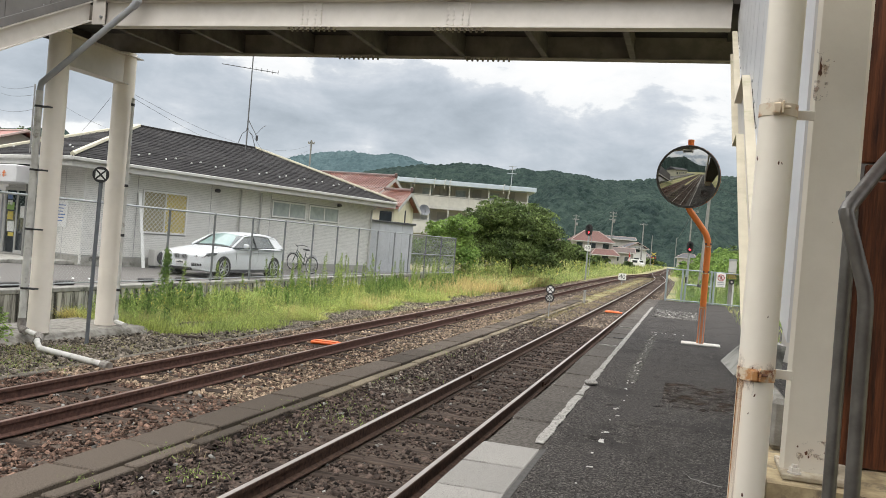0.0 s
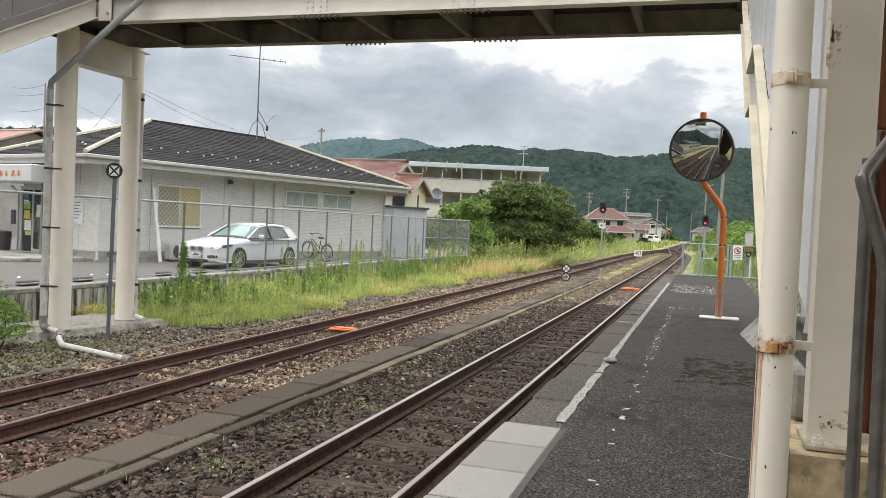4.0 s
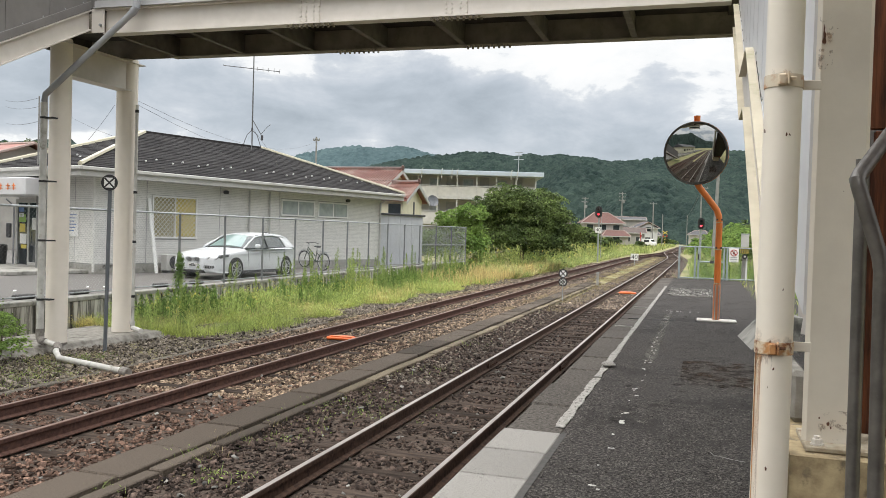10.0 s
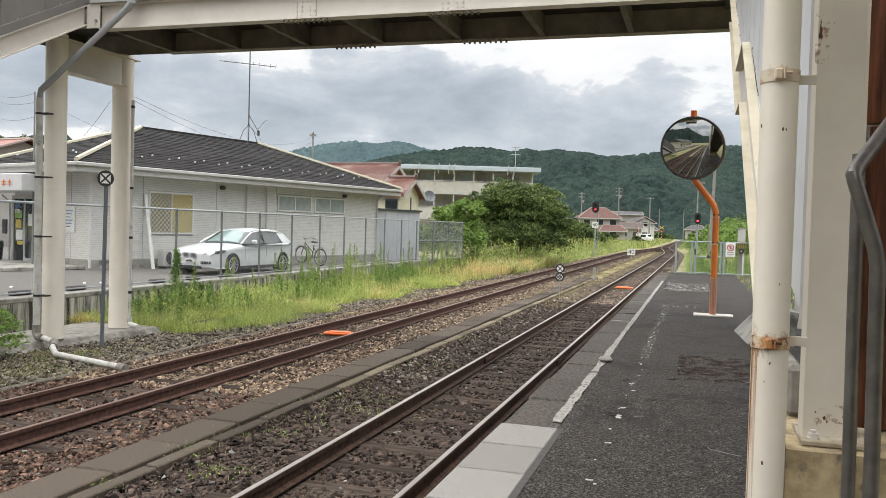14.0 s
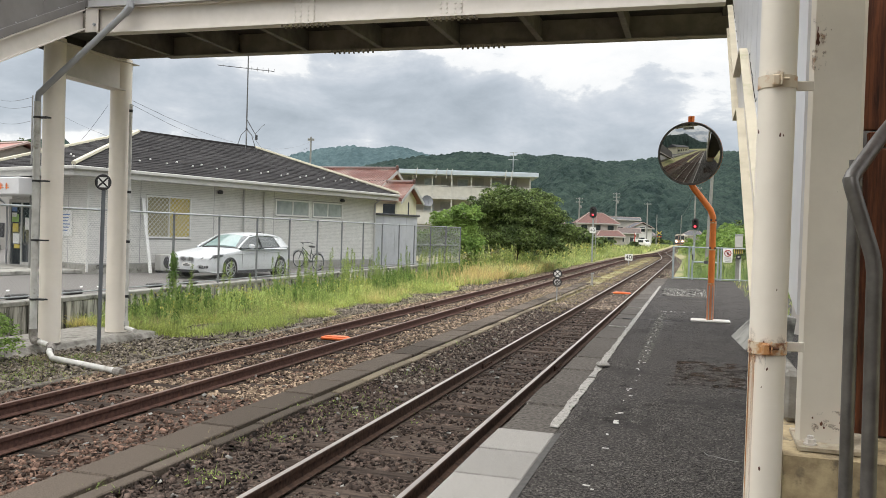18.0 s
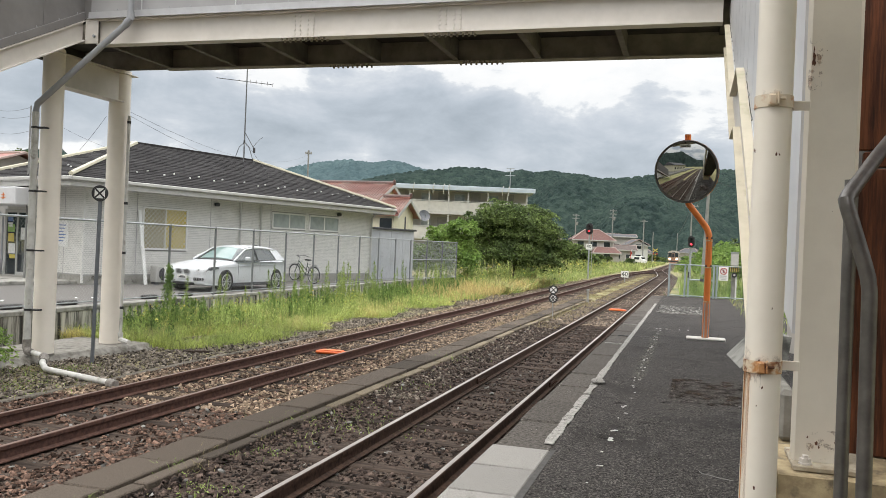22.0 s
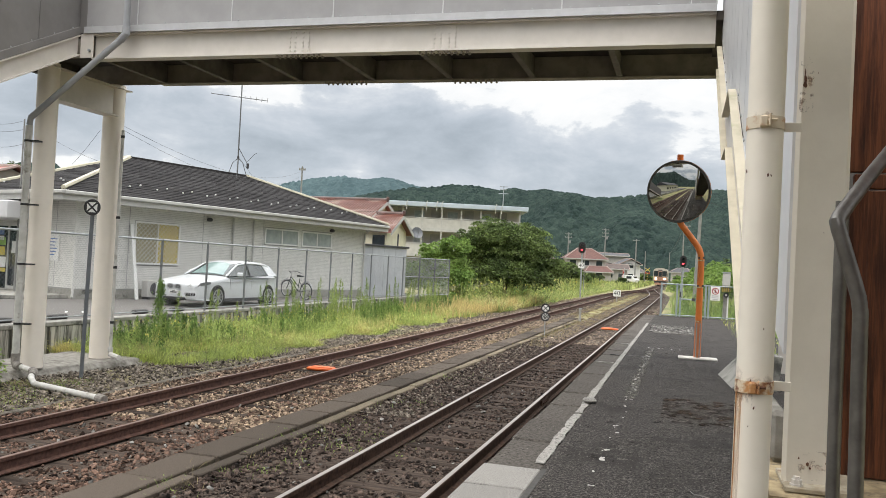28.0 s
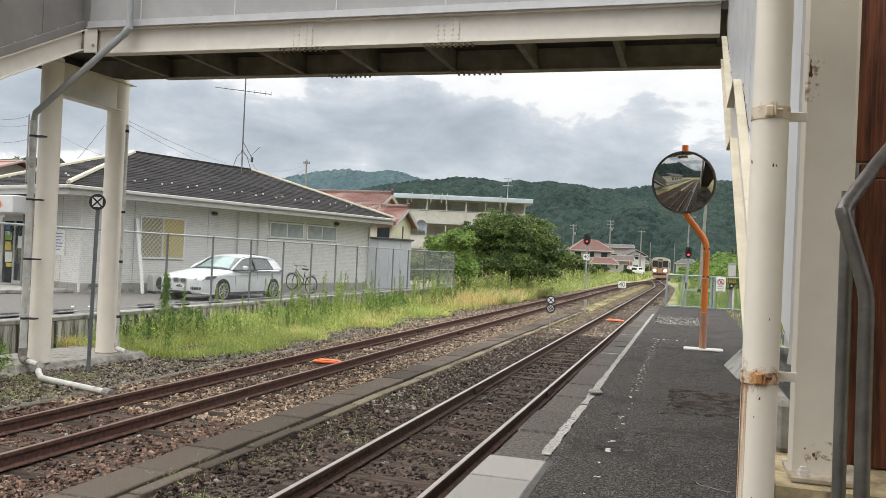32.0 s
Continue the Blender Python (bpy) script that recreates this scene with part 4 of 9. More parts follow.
def near_pipe():
    root = thing("rain_pipe", pose(0.238, 2.9, 0), "cream painted rain pipe with rusty clamps", "rain pipe")
    part("pipe", pipe([(0, 0, 0.0), (0, 0, 5.0)], 0.0575, 28), M["near_pipe"], root, smooth=True)
    for z, mt in ((1.862, M["rusty_pale"]), (1.0, M["rusty"])):
        c = part("clamp", lathe([(0.0575, z - 0.02), (0.0605, z - 0.02), (0.0605, z + 0.02), (0.0575, z + 0.02)], 28), mt, root, "rust-stained pipe clamp", smooth=True)
        part("clamp_arm", boxes((0.045, 0.05, z - 0.016, 0.119, 0.056, z + 0.016), bevel=0.002), M["post"], c)
        part("clamp_lug", boxes((-0.022, -0.074, z - 0.019, 0.004, -0.050, z + 0.019), bevel=0.005), mt, c)
        part("lug_tab", boxes((0.005, -0.080, z - 0.016, 0.011, -0.052, z + 0.024), bevel=0.002), mt, c)
        if z < 1.5:
            for a0, w, z1, sm in ((199, 5.0, 0.30, M["streak_dark"]), (200, 2.4, 0.66, M["rust_dark"])):
                bm = bmesh.new()
                ring = [[bm.verts.new(((0.0592 - w * 0.0001) * math.cos(radians(a0 + d)), (0.0592 - w * 0.0001) * math.sin(radians(a0 + d)), zz)) for d in (-w * q, 0, w * q)] for zz, q in ((z - 0.02, 1.0), (z * 0.6 + z1 * 0.4, 0.75), (z1, 0.25))]
                for r0, r1 in zip(ring, ring[1:]):
                    for k in range(2):
                        bm.faces.new((r0[k], r0[k + 1], r1[k + 1], r1[k]))
                part("rust_streak", bm, sm, c, "orange rust streak below the clamp")
        part("clamp_bolt", pipe([(0.0, -0.068, z + 0.004), (0.030, -0.066, z + 0.004)], 0.005, 6), M["rust_dark"] if z < 1.5 else mt, c)
    # rust washed down the paint round the clamps
    for z0, z1, a0, a1, mt in ((0.02, 0.985, 184, 226, M["rust_run"]), (1.015, 1.10, 185, 330, M["rust_bloom"]), (0.915, 0.985, 185, 262, M["rust_drip"]), (1.865, 1.95, 185, 290, M["rust_bloom"])):
        bm = bmesh.new()
        ring = [[bm.verts.new((0.0583 * math.cos(radians(a0 + (a1 - a0) * k / 8)), 0.0583 * math.sin(radians(a0 + (a1 - a0) * k / 8)), zz)) for k in range(9)] for zz in (z0, (z0 + z1) / 2, z1)]
        for r0, r1 in zip(ring, ring[1:]):
            for k in range(8):
                bm.faces.new((r0[k], r0[k + 1], r1[k + 1], r1[k]))
        part("rust_wash", bm, mt, root, smooth=True)
    rs = random.Random(12)
    chip = None
    for k in range(20):
        z, a = rs.uniform(0.1, 2.4), radians(rs.uniform(195, 335))
        if chip is None:
            chip = part("paint_chip", extrude([(-0.003, -0.006), (0.002, -0.008), (0.004, 0.0), (0.001, 0.009), (-0.003, 0.004)], -0.0006, 0.0006, "y"), M["rust_dark"], root)
            ob = chip
        else:
            ob = link("paint_chip", chip.data, None, root)
        ob.matrix_basis = pose(0.0578 * math.cos(a), 0.0578 * math.sin(a), z, 0, rs.uniform(-30, 30), math.degrees(a) + 90) @ Matrix.Scale(rs.uniform(0.4, 1.0), 4)
    return root


near_pipe()


def hand_rail():
    root = thing("stair_railing", None, "bent grey steel handrail on posts at the foot of the stairs", "railing")
    part("rail", pipe([(0.70, 2.95, 1.90), (0.465, 2.45, 1.636), (0.362, 2.225, 1.513), (0.355, 2.21, 1.500), (0.359, 2.21, 1.485), (0.404, 2.21, 1.34), (0.411, 2.21, 1.315), (0.416, 2.21, 1.28), (0.430, 2.207, 0.0)], 0.0185, 14), M["rail_steel"], root, smooth=True)
    part("post", pipe([(0.456, 2.75, 1.60), (0.457, 2.75, 1.31), (0.466, 2.75, 0.0)], 0.020, 12), M["rail_steel"], root, smooth=True)
    return root


M["rail_steel"] = mat("worn_steel_handrail", (0.160, 0.150, 0.139), (0.100, 0.093, 0.086), 14, 0.38, 0.5, bump=0.05, stain=(0.20, 0.195, 0.185), stain_scale=14, stain_at=0.62)
hand_rail()


def timber_wall():
    root = thing("timber_wall", None, "red-brown varnished timber boards of the waiting shed", "wall", kind="structure")
    z = 0.655
    for z1 in (1.70, 1.76, 3.2, 4.6):
        inset = 0.03 if z1 == 1.76 else 0.0
        part("board", boxes((0.555 + inset, 3.30, z, 2.1, 3.34, z1 - 0.006), bevel=0.004), M["wood"], root)
        z = z1
    return root


timber_wall()

# ---- car park, retaining wall and fence ----
lot = tagged(part("car_park", extrude([(-12.66, -60), (-12.66, 41), (-60, 41), (-60, -60)], -1.0, LOT, "z"), M["lot"]), "grey asphalt car park behind the wall", "pavement", kind="structure")


def retaining_wall():
    root = thing("retaining_wall", None, "stained concrete retaining wall of upright panels", "wall", kind="structure")
    y = -20.0
    bm = boxes((-0.12, 0.012, -1.1, 0.12, 0.988, -0.33), bevel=0.01)
    mesh = bpy.data.meshes.new("wall_panel")
    bm.to_mesh(mesh)
    bm.free()
    mesh.materials.append(M["wall"])
    while y < 40.5:
        link("wall_panel", mesh, None, root).location = (-12.5 + random.uniform(-0.006, 0.006), y, random.uniform(-0.008, 0.008))
        y += 1.0
    part("backing", boxes((-12.66, -20, -1.1, -12.56, 41, -0.34)), M["concrete"], root)
    part("coping", boxes((-12.66, -20, -0.33, -12.36, 41, -0.24), bevel=0.012), M["concrete"], root)
    return root


M["wall"] = mat("dark_streaked_concrete", (0.50, 0.48, 0.43), (0.34, 0.325, 0.29), 5, 0.92, bump=0.5, bump_scale=50, stain=(0.055, 0.052, 0.046), stain_scale=3.0, stain_at=0.43, vary=0.25, stretch=(1.8, 1.8, 0.16), spec=0.2)
retaining_wall()


def wires(bm_verts, bm_faces, a, b, z0, z1, pitch=0.092, r=0.0012):
    """Chain link between two points on the plan."""
    a, b = Vector((*a, 0)), Vector((*b, 0))
    d = (b - a)
    length = d.length
    d.normalize()
    nrm = Vector((d.y, -d.x, 0))
    h = z1 - z0
    s = -h
    while s < length:
        for up in (1, -1):
            s0, s1 = max(s, 0), min(s + h, length)
            if s1 - s0 < 0.02:
                continue
            if up > 0:
                p, q = a + d * s0 + Vector((0, 0, z0 + (s0 - s))), a + d * s1 + Vector((0, 0, z0 + (s1 - s)))
            else:
                p, q = a + d * s0 + Vector((0, 0, z1 - (s0 - s))), a + d * s1 + Vector((0, 0, z1 - (s1 - s)))
            w = (q - p).normalized()
            side = w.cross(nrm).normalized()
            i = len(bm_verts)
            for e in (p, q):
                for k in range(3):
                    ang = 2 * math.pi * k / 3
                    bm_verts.append(e + (side * math.cos(ang) + nrm * math.sin(ang)) * r)
            for k in range(3):
                bm_faces.extend((i + k, i + (k + 1) % 3, i + 3 + (k + 1) % 3, i + 3 + k))
        s += pitch
    return bm_verts, bm_faces


def chain_fence():
    root = thing("chain_link_fence", None, "galvanised chain-link fence on top of the retaining wall", "fence")
    ys = [17.75 + 2.05 * k for k in range(-8, 10)]
    post = None
    for y in ys:
        if post is None:
            post = part("post", pipe([(0, 0, -0.3), (0, 0, 1.63)], 0.030, 10), M["fence"], root, smooth=True)
            post.location = (-12.47, y, 0)
        else:
            link("post", post.data, None, root).location = (-12.47, y, 0)
    part("top_rail", pipe([(-12.47, ys[0], 1.6), (-12.47, ys[-1], 1.6)], 0.024, 8), M["galv"], root)
    part("bottom_rail", pipe([(-12.47, ys[0], -0.16), (-12.47, ys[-1], -0.16)], 0.014, 6), M["galv"], root)
    v, f = wires([], [], (-12.44, ys[0]), (-12.44, ys[-1]), -0.16, 1.6)
    raw_mesh("wire_mesh", v, f, 4, M["wire"], root, "diamond wire mesh")
    # the return at its far end
    a, b = (-12.47, ys[-1]), (-11.5, 40.6)
    for k in range(1, 4):
        q = Vector((*a, 0)).lerp(Vector((*b, 0)), k / 3)
        link("post", post.data, None, root).location = q
    for z in (1.6, 0.7, -0.16):
        part("cross_rail", pipe([(*a, z), (*b, z)], 0.02, 8), M["galv"], root)
    v, f = wires([], [], a, b, -0.16, 1.6, 0.05, 0.003)
    raw_mesh("wire_mesh", v, f, 4, M["wire"], root)
    return root


M["fence"] = mat("dull_galvanised_post", (0.21, 0.22, 0.225), (0.15, 0.16, 0.165), 8, 0.6, 0.3)
M["wire"] = mat("galvanised_wire", (0.34, 0.35, 0.35), (0.26, 0.27, 0.27), 8, 0.6, 0.0)
chain_fence()

# ---- low building with a hipped roof ----
BLD = pose(-18.13, 21.34, LOT, 0, 0, -16.4)     # local x: out of the long wall, local y: along it
B_LONG, B_DEEP, B_HIGH = 14.45, 4.3, 3.13
M["siding"] = mat("pale_grey_siding", (0.68, 0.675, 0.645), (0.61, 0.605, 0.575), 5, 0.7, bump=0.2, bump_scale=30, stain=(0.52, 0.515, 0.49), stain_scale=0.6)
M["joint"] = mat("grey_siding_joint", (0.36, 0.36, 0.345), (0.31, 0.31, 0.295), 5, 0.9)
M["shingle"] = mat("dark_grey_roof_shingle", (0.038, 0.036, 0.036), (0.022, 0.021, 0.022), 7, 0.75, bump=0.5, bump_scale=40, stain=(0.055, 0.051, 0.048), stain_scale=1.2, vary=0.3, island=True, spec=0.12)
M["trim"] = mat("off_white_trim", (0.47, 0.465, 0.445), (0.40, 0.395, 0.375), 4, 0.5)
M["trim_yellow"] = mat("cream_hip_cap", (0.55, 0.52, 0.40), (0.47, 0.44, 0.34), 5, 0.6)
M["frosted"] = mat("frosted_window_glass", (0.40, 0.44, 0.43), (0.30, 0.34, 0.33), 3, 0.18, spec=0.8)
M["curtain"] = mat("yellow_curtain", (0.62, 0.50, 0.10), (0.52, 0.41, 0.07), 9, 0.7, stretch=(1, 8, 1))
M["curtain_dark"] = mat("grey_yellow_blind", (0.36, 0.32, 0.16), (0.28, 0.25, 0.14), 9, 0.7, stretch=(1, 8, 1))


def low_building():
    root = thing("building", BLD, "low grey-clad building with a dark hipped shingle roof", "building")
    H = B_HIGH
    part("wall", boxes((-B_DEEP, 0, 0, 0, B_LONG, H)), M["joint"], root)
    # narrow siding courses on the long wall and on the end wall
    bm = bmesh.new()
    z = 0.32
    while z < H - 0.1:
        spans = [0.0]
        if 1.08 < z < 2.56:
            spans += [2.12, 3.98]
        if 2.04 < z < 2.74:
            spans += [8.06, 10.03, 10.21, 12.11]
        spans.append(B_LONG)
        for y0, y1 in zip(spans[::2], spans[1::2]):
            box(bm, 0, y0, z, 0.018, y1, z + 0.0535)
        box(bm, -B_DEEP, -0.014, z, 0.0, 0, z + 0.0535)
        z += 0.06
    tagged(part("cladding", bm, M["siding"], root), kind="stuff")
    part("corner_trim", boxes((-0.02, -0.03, 0.05, 0.03, 0.03, H)), M["siding"], root)
    for y in (1.9, 5.0, 8.0):
        part("joint_strip", boxes((0.0, y, 0.3, 0.022, y + 0.018, H)), M["panel"], root)
    part("joint_strip", boxes((-1.0, -0.018, 0.3, -0.982, 0.0, H)), M["panel"], root)
    part("plinth", boxes((-B_DEEP - 0.02, -0.02, 0, 0.02, B_LONG + 0.02, 0.28)), M["concrete"], root, "grey concrete plinth")
    # eaves: wider over the end wall
    o, oe = 0.75, 0.98
    ez0, ez1 = H - 0.12, H + 0.17
    part("soffit", boxes((-B_DEEP - o + 0.05, -oe + 0.05, ez0 + 0.02, o - 0.05, B_LONG + o - 0.05, ez0 + 0.06)), M["trim"], root)
    for r in ((o - 0.03, -oe, o, B_LONG + o), (-B_DEEP - o, -oe, -B_DEEP - o + 0.03, B_LONG + o)):
        part("fascia", boxes((r[0], r[1], ez0, r[2], r[3], ez1)), M["trim"], root)
    for y in (-oe, B_LONG + o - 0.03):
        part("fascia", boxes((-B_DEEP - o + 0.03, y, ez0, o - 0.03, y + 0.03, ez1)), M["trim"], root)
    part("gutter", boxes((o, -oe, ez1 - 0.12, o + 0.1, B_LONG + o, ez1 - 0.005), (-B_DEEP - o, -oe - 0.1, ez1 - 0.12, o + 0.1, -oe, ez1 - 0.005), bevel=0.02), M["trim"], root, "white gutter along the eaves")
    # roof: courses of shingles on the four slopes
    run, rise = B_DEEP / 2 + o, 1.60
    ridge0, ridge1 = 3.34, 9.0
    cx = -B_DEEP / 2
    ya, yb = -oe, B_LONG + o
    shell = part("roof", extrude([(cx - run, ez1), (cx + run, ez1), (cx, ez1 + 0.001)], 0, 0.001, "y"), M["shingle"], root, "dark shingle roof")
    bm = bmesh.new()
    n = 25
    for k in range(n):
        s0, s1 = k / n, min((k + 1.25) / n, 1)
        a0, a1 = run * (1 - s0), run * (1 - s1)
        z0, z1 = ez1 + rise * s0, ez1 + rise * s1
        ya0, ya1 = ya + (ridge0 - ya) * s0, ya + (ridge0 - ya) * s1
        yb0, yb1 = yb + (ridge1 - yb) * s0, yb + (ridge1 - yb) * s1
        rows = [((cx + d * a0, ya0), (cx + d * a0, yb0), (cx + d * a1, yb1), (cx + d * a1, ya1)) for d in (1, -1)]
        rows += [((cx - a0, e0), (cx + a0, e0), (cx + a1, e1), (cx - a1, e1)) for e0, e1 in ((ya0, ya1), (yb0, yb1))]
        for q0, q1, q2, q3 in rows:
            q0, q1, q2, q3 = (Vector((*q, 0)) for q in (q0, q1, q2, q3))
            # the row is cut into strips of uneven length
            cuts = [0.0]
            while cuts[-1] < 1:
                cuts.append(min(cuts[-1] + random.uniform(0.5, 1.0) / max((q1 - q0).length, 0.5), 1.0))
            for c0, c1 in zip(cuts, cuts[1:]):
                dz = random.uniform(-0.006, 0.006)
                low = [q0.lerp(q1, c0), q0.lerp(q1, c1)]
                top = [q3.lerp(q2, c1), q3.lerp(q2, c0)]
                v = [bm.verts.new((p.x, p.y, z0 + 0.028 + dz)) for p in low] + [bm.verts.new((p.x, p.y, z1 + 0.01)) for p in top] + [bm.verts.new((p.x, p.y, z0)) for p in low]
                bm.faces.new(v[:4])
                bm.faces.new((v[0], v[4], v[5], v[1]))
    tagged(part("shingling", bm, M["shingle"], shell), kind="stuff")
    for sx in (1, -1):
        for y0, y1 in ((ya, ridge0), (yb, ridge1)):
            part("hip_cap", pipe([(cx + sx * run, y0, ez1 + 0.06), (cx, y1, ez1 + rise + 0.02)], 0.075, 6), M["trim_yellow"], shell, "cream hip cap")
    part("ridge_cap", pipe([(cx, ridge0, ez1 + rise + 0.02), (cx, ridge1, ez1 + rise + 0.02)], 0.05, 6), M["shingle"], shell)
    # snow guards, two staggered rows
    guard = None
    spots = []
    for k in range(26):
        q = 0.20 if k % 2 else 0.26
        spots.append((cx + run * (1 - q), 0.1 + k * 0.54, ez1 + rise * q + 0.055))
    for k in range(8):
        q = 0.20 if k % 2 else 0.26
        spots.append((cx + run * 0.72 - k * 0.56, ya + (ridge0 - ya) * q, ez1 + rise * q + 0.055))
    for loc in spots:
        if guard is None:
            guard = part("snow_guard", boxes((-0.05, -0.012, -0.02, 0.03, 0.012, 0.004), (0.005, -0.036, 0.0, 0.012, 0.036, 0.026), bevel=0.002), M["white"], shell, "pale metal snow guard")
            guard.location = loc
        else:
            link("snow_guard", guard.data, None, shell).location = loc
    # windows
    def window(y0, y1, z0, z1, panes, casing=M["white"]):
        w = part("window", boxes((0.0, y0 - 0.06, z0 - 0.06, 0.06, y1 + 0.06, z0), (0.0, y0 - 0.06, z1, 0.05, y1 + 0.06, z1 + 0.06), (0.0, y0 - 0.06, z0, 0.05, y0, z1), (0.0, y1, z0, 0.05, y1 + 0.06, z1),
                                 (0.0, (y0 + y1) / 2 - 0.025, z0, 0.045, (y0 + y1) / 2 + 0.025, z1)), casing, root, "white framed window")
        mid = (y0 + y1) / 2
        for i, (p0, p1) in enumerate(((y0, mid - 0.025), (mid + 0.025, y1))):
            part("pane", boxes((0.003, p0, z0, 0.02, p1, z1)), panes[i], w)
        return w
    window(8.14, 9.96, 1.80 - LOT + 0.05, 2.33 - LOT + 0.05, (M["frosted"], M["frosted"]))
    window(10.27, 12.05, 1.80 - LOT + 0.05, 2.33 - LOT + 0.05, (M["frosted"], M["frosted"]))
    w = window(2.18, 3.92, 0.90 - LOT, 2.22 - LOT, (M["curtain_dark"], M["curtain"]))
    v, f = wires([], [], (0.06, 2.18), (0.06, 3.92), 0.90 - LOT, 2.22 - LOT, 0.165, 0.012)
    raw_mesh("diamond_grille", v, f, 4, M["white"], w, "cream diamond security grille")
    # rain pipes, lamp, leaning board, meter
    for y in (6.39, 7.43):
        part("downpipe", pipe([(0.09, y, 0.3), (0.09, y, H - 0.15)], 0.035, 8), M["trim"], root)
    part("downpipe", pipe([(0.5, 14.3, H + 0.05), (0.4, 14.32, H - 0.1), (0.09, 14.32, H - 0.3), (0.09, 14.32, 0.2)], 0.04, 8), M["trim"], root)
    part("wall_lamp", lathe([(0.0, -0.14), (0.09, -0.13), (0.11, -0.04), (0.06, 0.0)], 10), M["dark"], root).location = (0.12, 5.2, H - 0.22)
    part("wall_lamp", lathe([(0.0, -0.14), (0.09, -0.13), (0.11, -0.04), (0.06, 0.0)], 10), M["dark"], root).location = (0.12, 12.0, H - 0.2)
    # entrance under its canopy on the end wall
    c = part("canopy", boxes((-5.4, -1.4, 2.40, -1.45, -0.015, 2.95), bevel=0.03), M["white_panel"], root, "white entrance canopy")
    for k, w0 in enumerate((0.26, 0.2, 0.3, 0.24, 0.16, 0.28, 0.22)):
        x = -4.35 + k * 0.36
        part("lettering", boxes((x, -1.415, 2.6, x + w0, -1.4, 2.62), (x, -1.415, 2.68, x + w0 * 0.8, -1.4, 2.705), (x + w0 * 0.35, -1.415, 2.56, x + w0 * 0.5, -1.4, 2.76)), M["orange"], c, "orange sign bars")
    d = part("glass_door", boxes((-4.36, -0.07, 0.1, -4.26, -0.015, 2.2), (-3.64, -0.07, 0.1, -3.56, -0.015, 2.2), (-2.68, -0.07, 0.1, -2.6, -0.015, 2.2), (-4.36, -0.07, 2.2, -2.6, -0.015, 2.32), (-3.56, -0.07, 0.1, -2.68, -0.015, 0.22)), M["trim"], root, "white framed glass entrance")
    for x0, x1 in ((-4.26, -3.64), (-3.56, -2.68)):
        part("door_pane", boxes((x0, -0.045, 0.1, x1, -0.03, 2.2)), M["dark_glass"], d)
    for x, z, w, h, col in ((-4.2, 1.9, 0.3, 0.24, M["poster_blue"]), (-4.2, 1.55, 0.42, 0.26, M["poster_green"]), (-4.15, 1.22, 0.34, 0.28, M["curtain"]), (-4.12, 0.82, 0.4, 0.34, M["white"]), (-4.05, 0.66, 0.34, 0.13, M["curtain"]), (-3.4, 1.3, 0.36, 0.4, M["white"]), (-4.2, 1.72, 0.3, 0.14, M["white"])):
        part("poster", boxes((x, -0.052, z, x + w, -0.046, z + h)), col, d)
    part("door_handle", boxes((-3.5, -0.11, 0.85, -3.47, -0.07, 1.25), bevel=0.01), M["galv"], d)
    part("intercom", boxes((-4.95, -0.09, 1.0, -4.7, -0.015, 1.5), bevel=0.02), M["dark"], root)
    part("entrance_pipe", pipe([(-4.5, -0.06, 0.1), (-4.5, -0.06, 2.1), (-4.75, -0.2, 2.32)], 0.03, 8), M["greypipe"], root)
    c2 = part("litter_bin", lathe([(0.2, 0), (0.24, 0.5), (0.24, 0.62), (0.2, 0.66)], 14), M["black"], root, "black bin beside the entrance")
    c2.location = (-4.55, -0.5, 0.12)
    nb = part("notice_board", boxes((-1.4, -0.05, 1.15, -0.75, -0.015, 1.98)), M["white"], root, "white notice board")
    for k in range(6):
        part("writing", boxes((-1.33, -0.054, 1.82 - k * 0.1, -0.85 - 0.06 * (k % 3), -0.05, 1.85 - k * 0.1)), M["poster_blue"], nb)
    part("step", boxes((-5.0, -2.6, 0, -0.2, -0.02, 0.12), bevel=0.02), M["concrete"], root)
    part("entrance_rail", pipe([(-4.6, -2.3, 0.12), (-4.6, -2.3, 0.95), (-2.6, -2.3, 0.95), (-2.6, -2.3, 0.12)], 0.022, 8), M["galv"], root)
    return root


M["dark_glass"] = mat("dark_window_glass", (0.035, 0.045, 0.05), (0.025, 0.03, 0.035), 3, 0.06, spec=1.0)
M["poster_green"] = mat("green_poster", (0.25, 0.42, 0.08), rough=0.5)
M["poster_blue"] = mat("blue_print", (0.10, 0.19, 0.42), rough=0.5)
low_building()

board = tagged(part("leaning_board", boxes((-0.02, -0.06, 0, 0.02, 0.06, 2.5), bevel=0.004, m=BLD @ pose(0.55, 1.95, 0, 0, -11, 0)), M["white"]), "white plank leaning on the wall", "plank")
ac = thing("air_conditioner", BLD @ pose(0.45, 2.7, 0), "grey outdoor air conditioner unit against the wall", "air conditioner")
part("body", boxes((-0.16, -0.4, 0.08, 0.16, 0.4, 0.62), bevel=0.02), M["trim"], ac)
part("grille", lathe([(0.22, 0), (0.22, 0.02), (0.19, 0.02)], 18), M["dark"], ac).matrix_basis = pose(0.162, -0.08, 0.35, 0, 90, 0)
for y0 in (-0.35, 0.28):
    part("foot", boxes((-0.16, y0, 0, 0.16, y0 + 0.07, 0.08)), M["dark"], ac)
M["stop"] = mat("dark_rubber", (0.055, 0.053, 0.052), (0.035, 0.034, 0.033), 9, 0.85)
step = tagged(part("parking_block", boxes((-0.1, 0, 0, 0.1, 0.48, 0.10), bevel=0.03, m=pose(-13.3, 15.0, LOT)), M["stop"]), "dark rubber wheel stop on the car park", "wheel stop", "wheel stops")
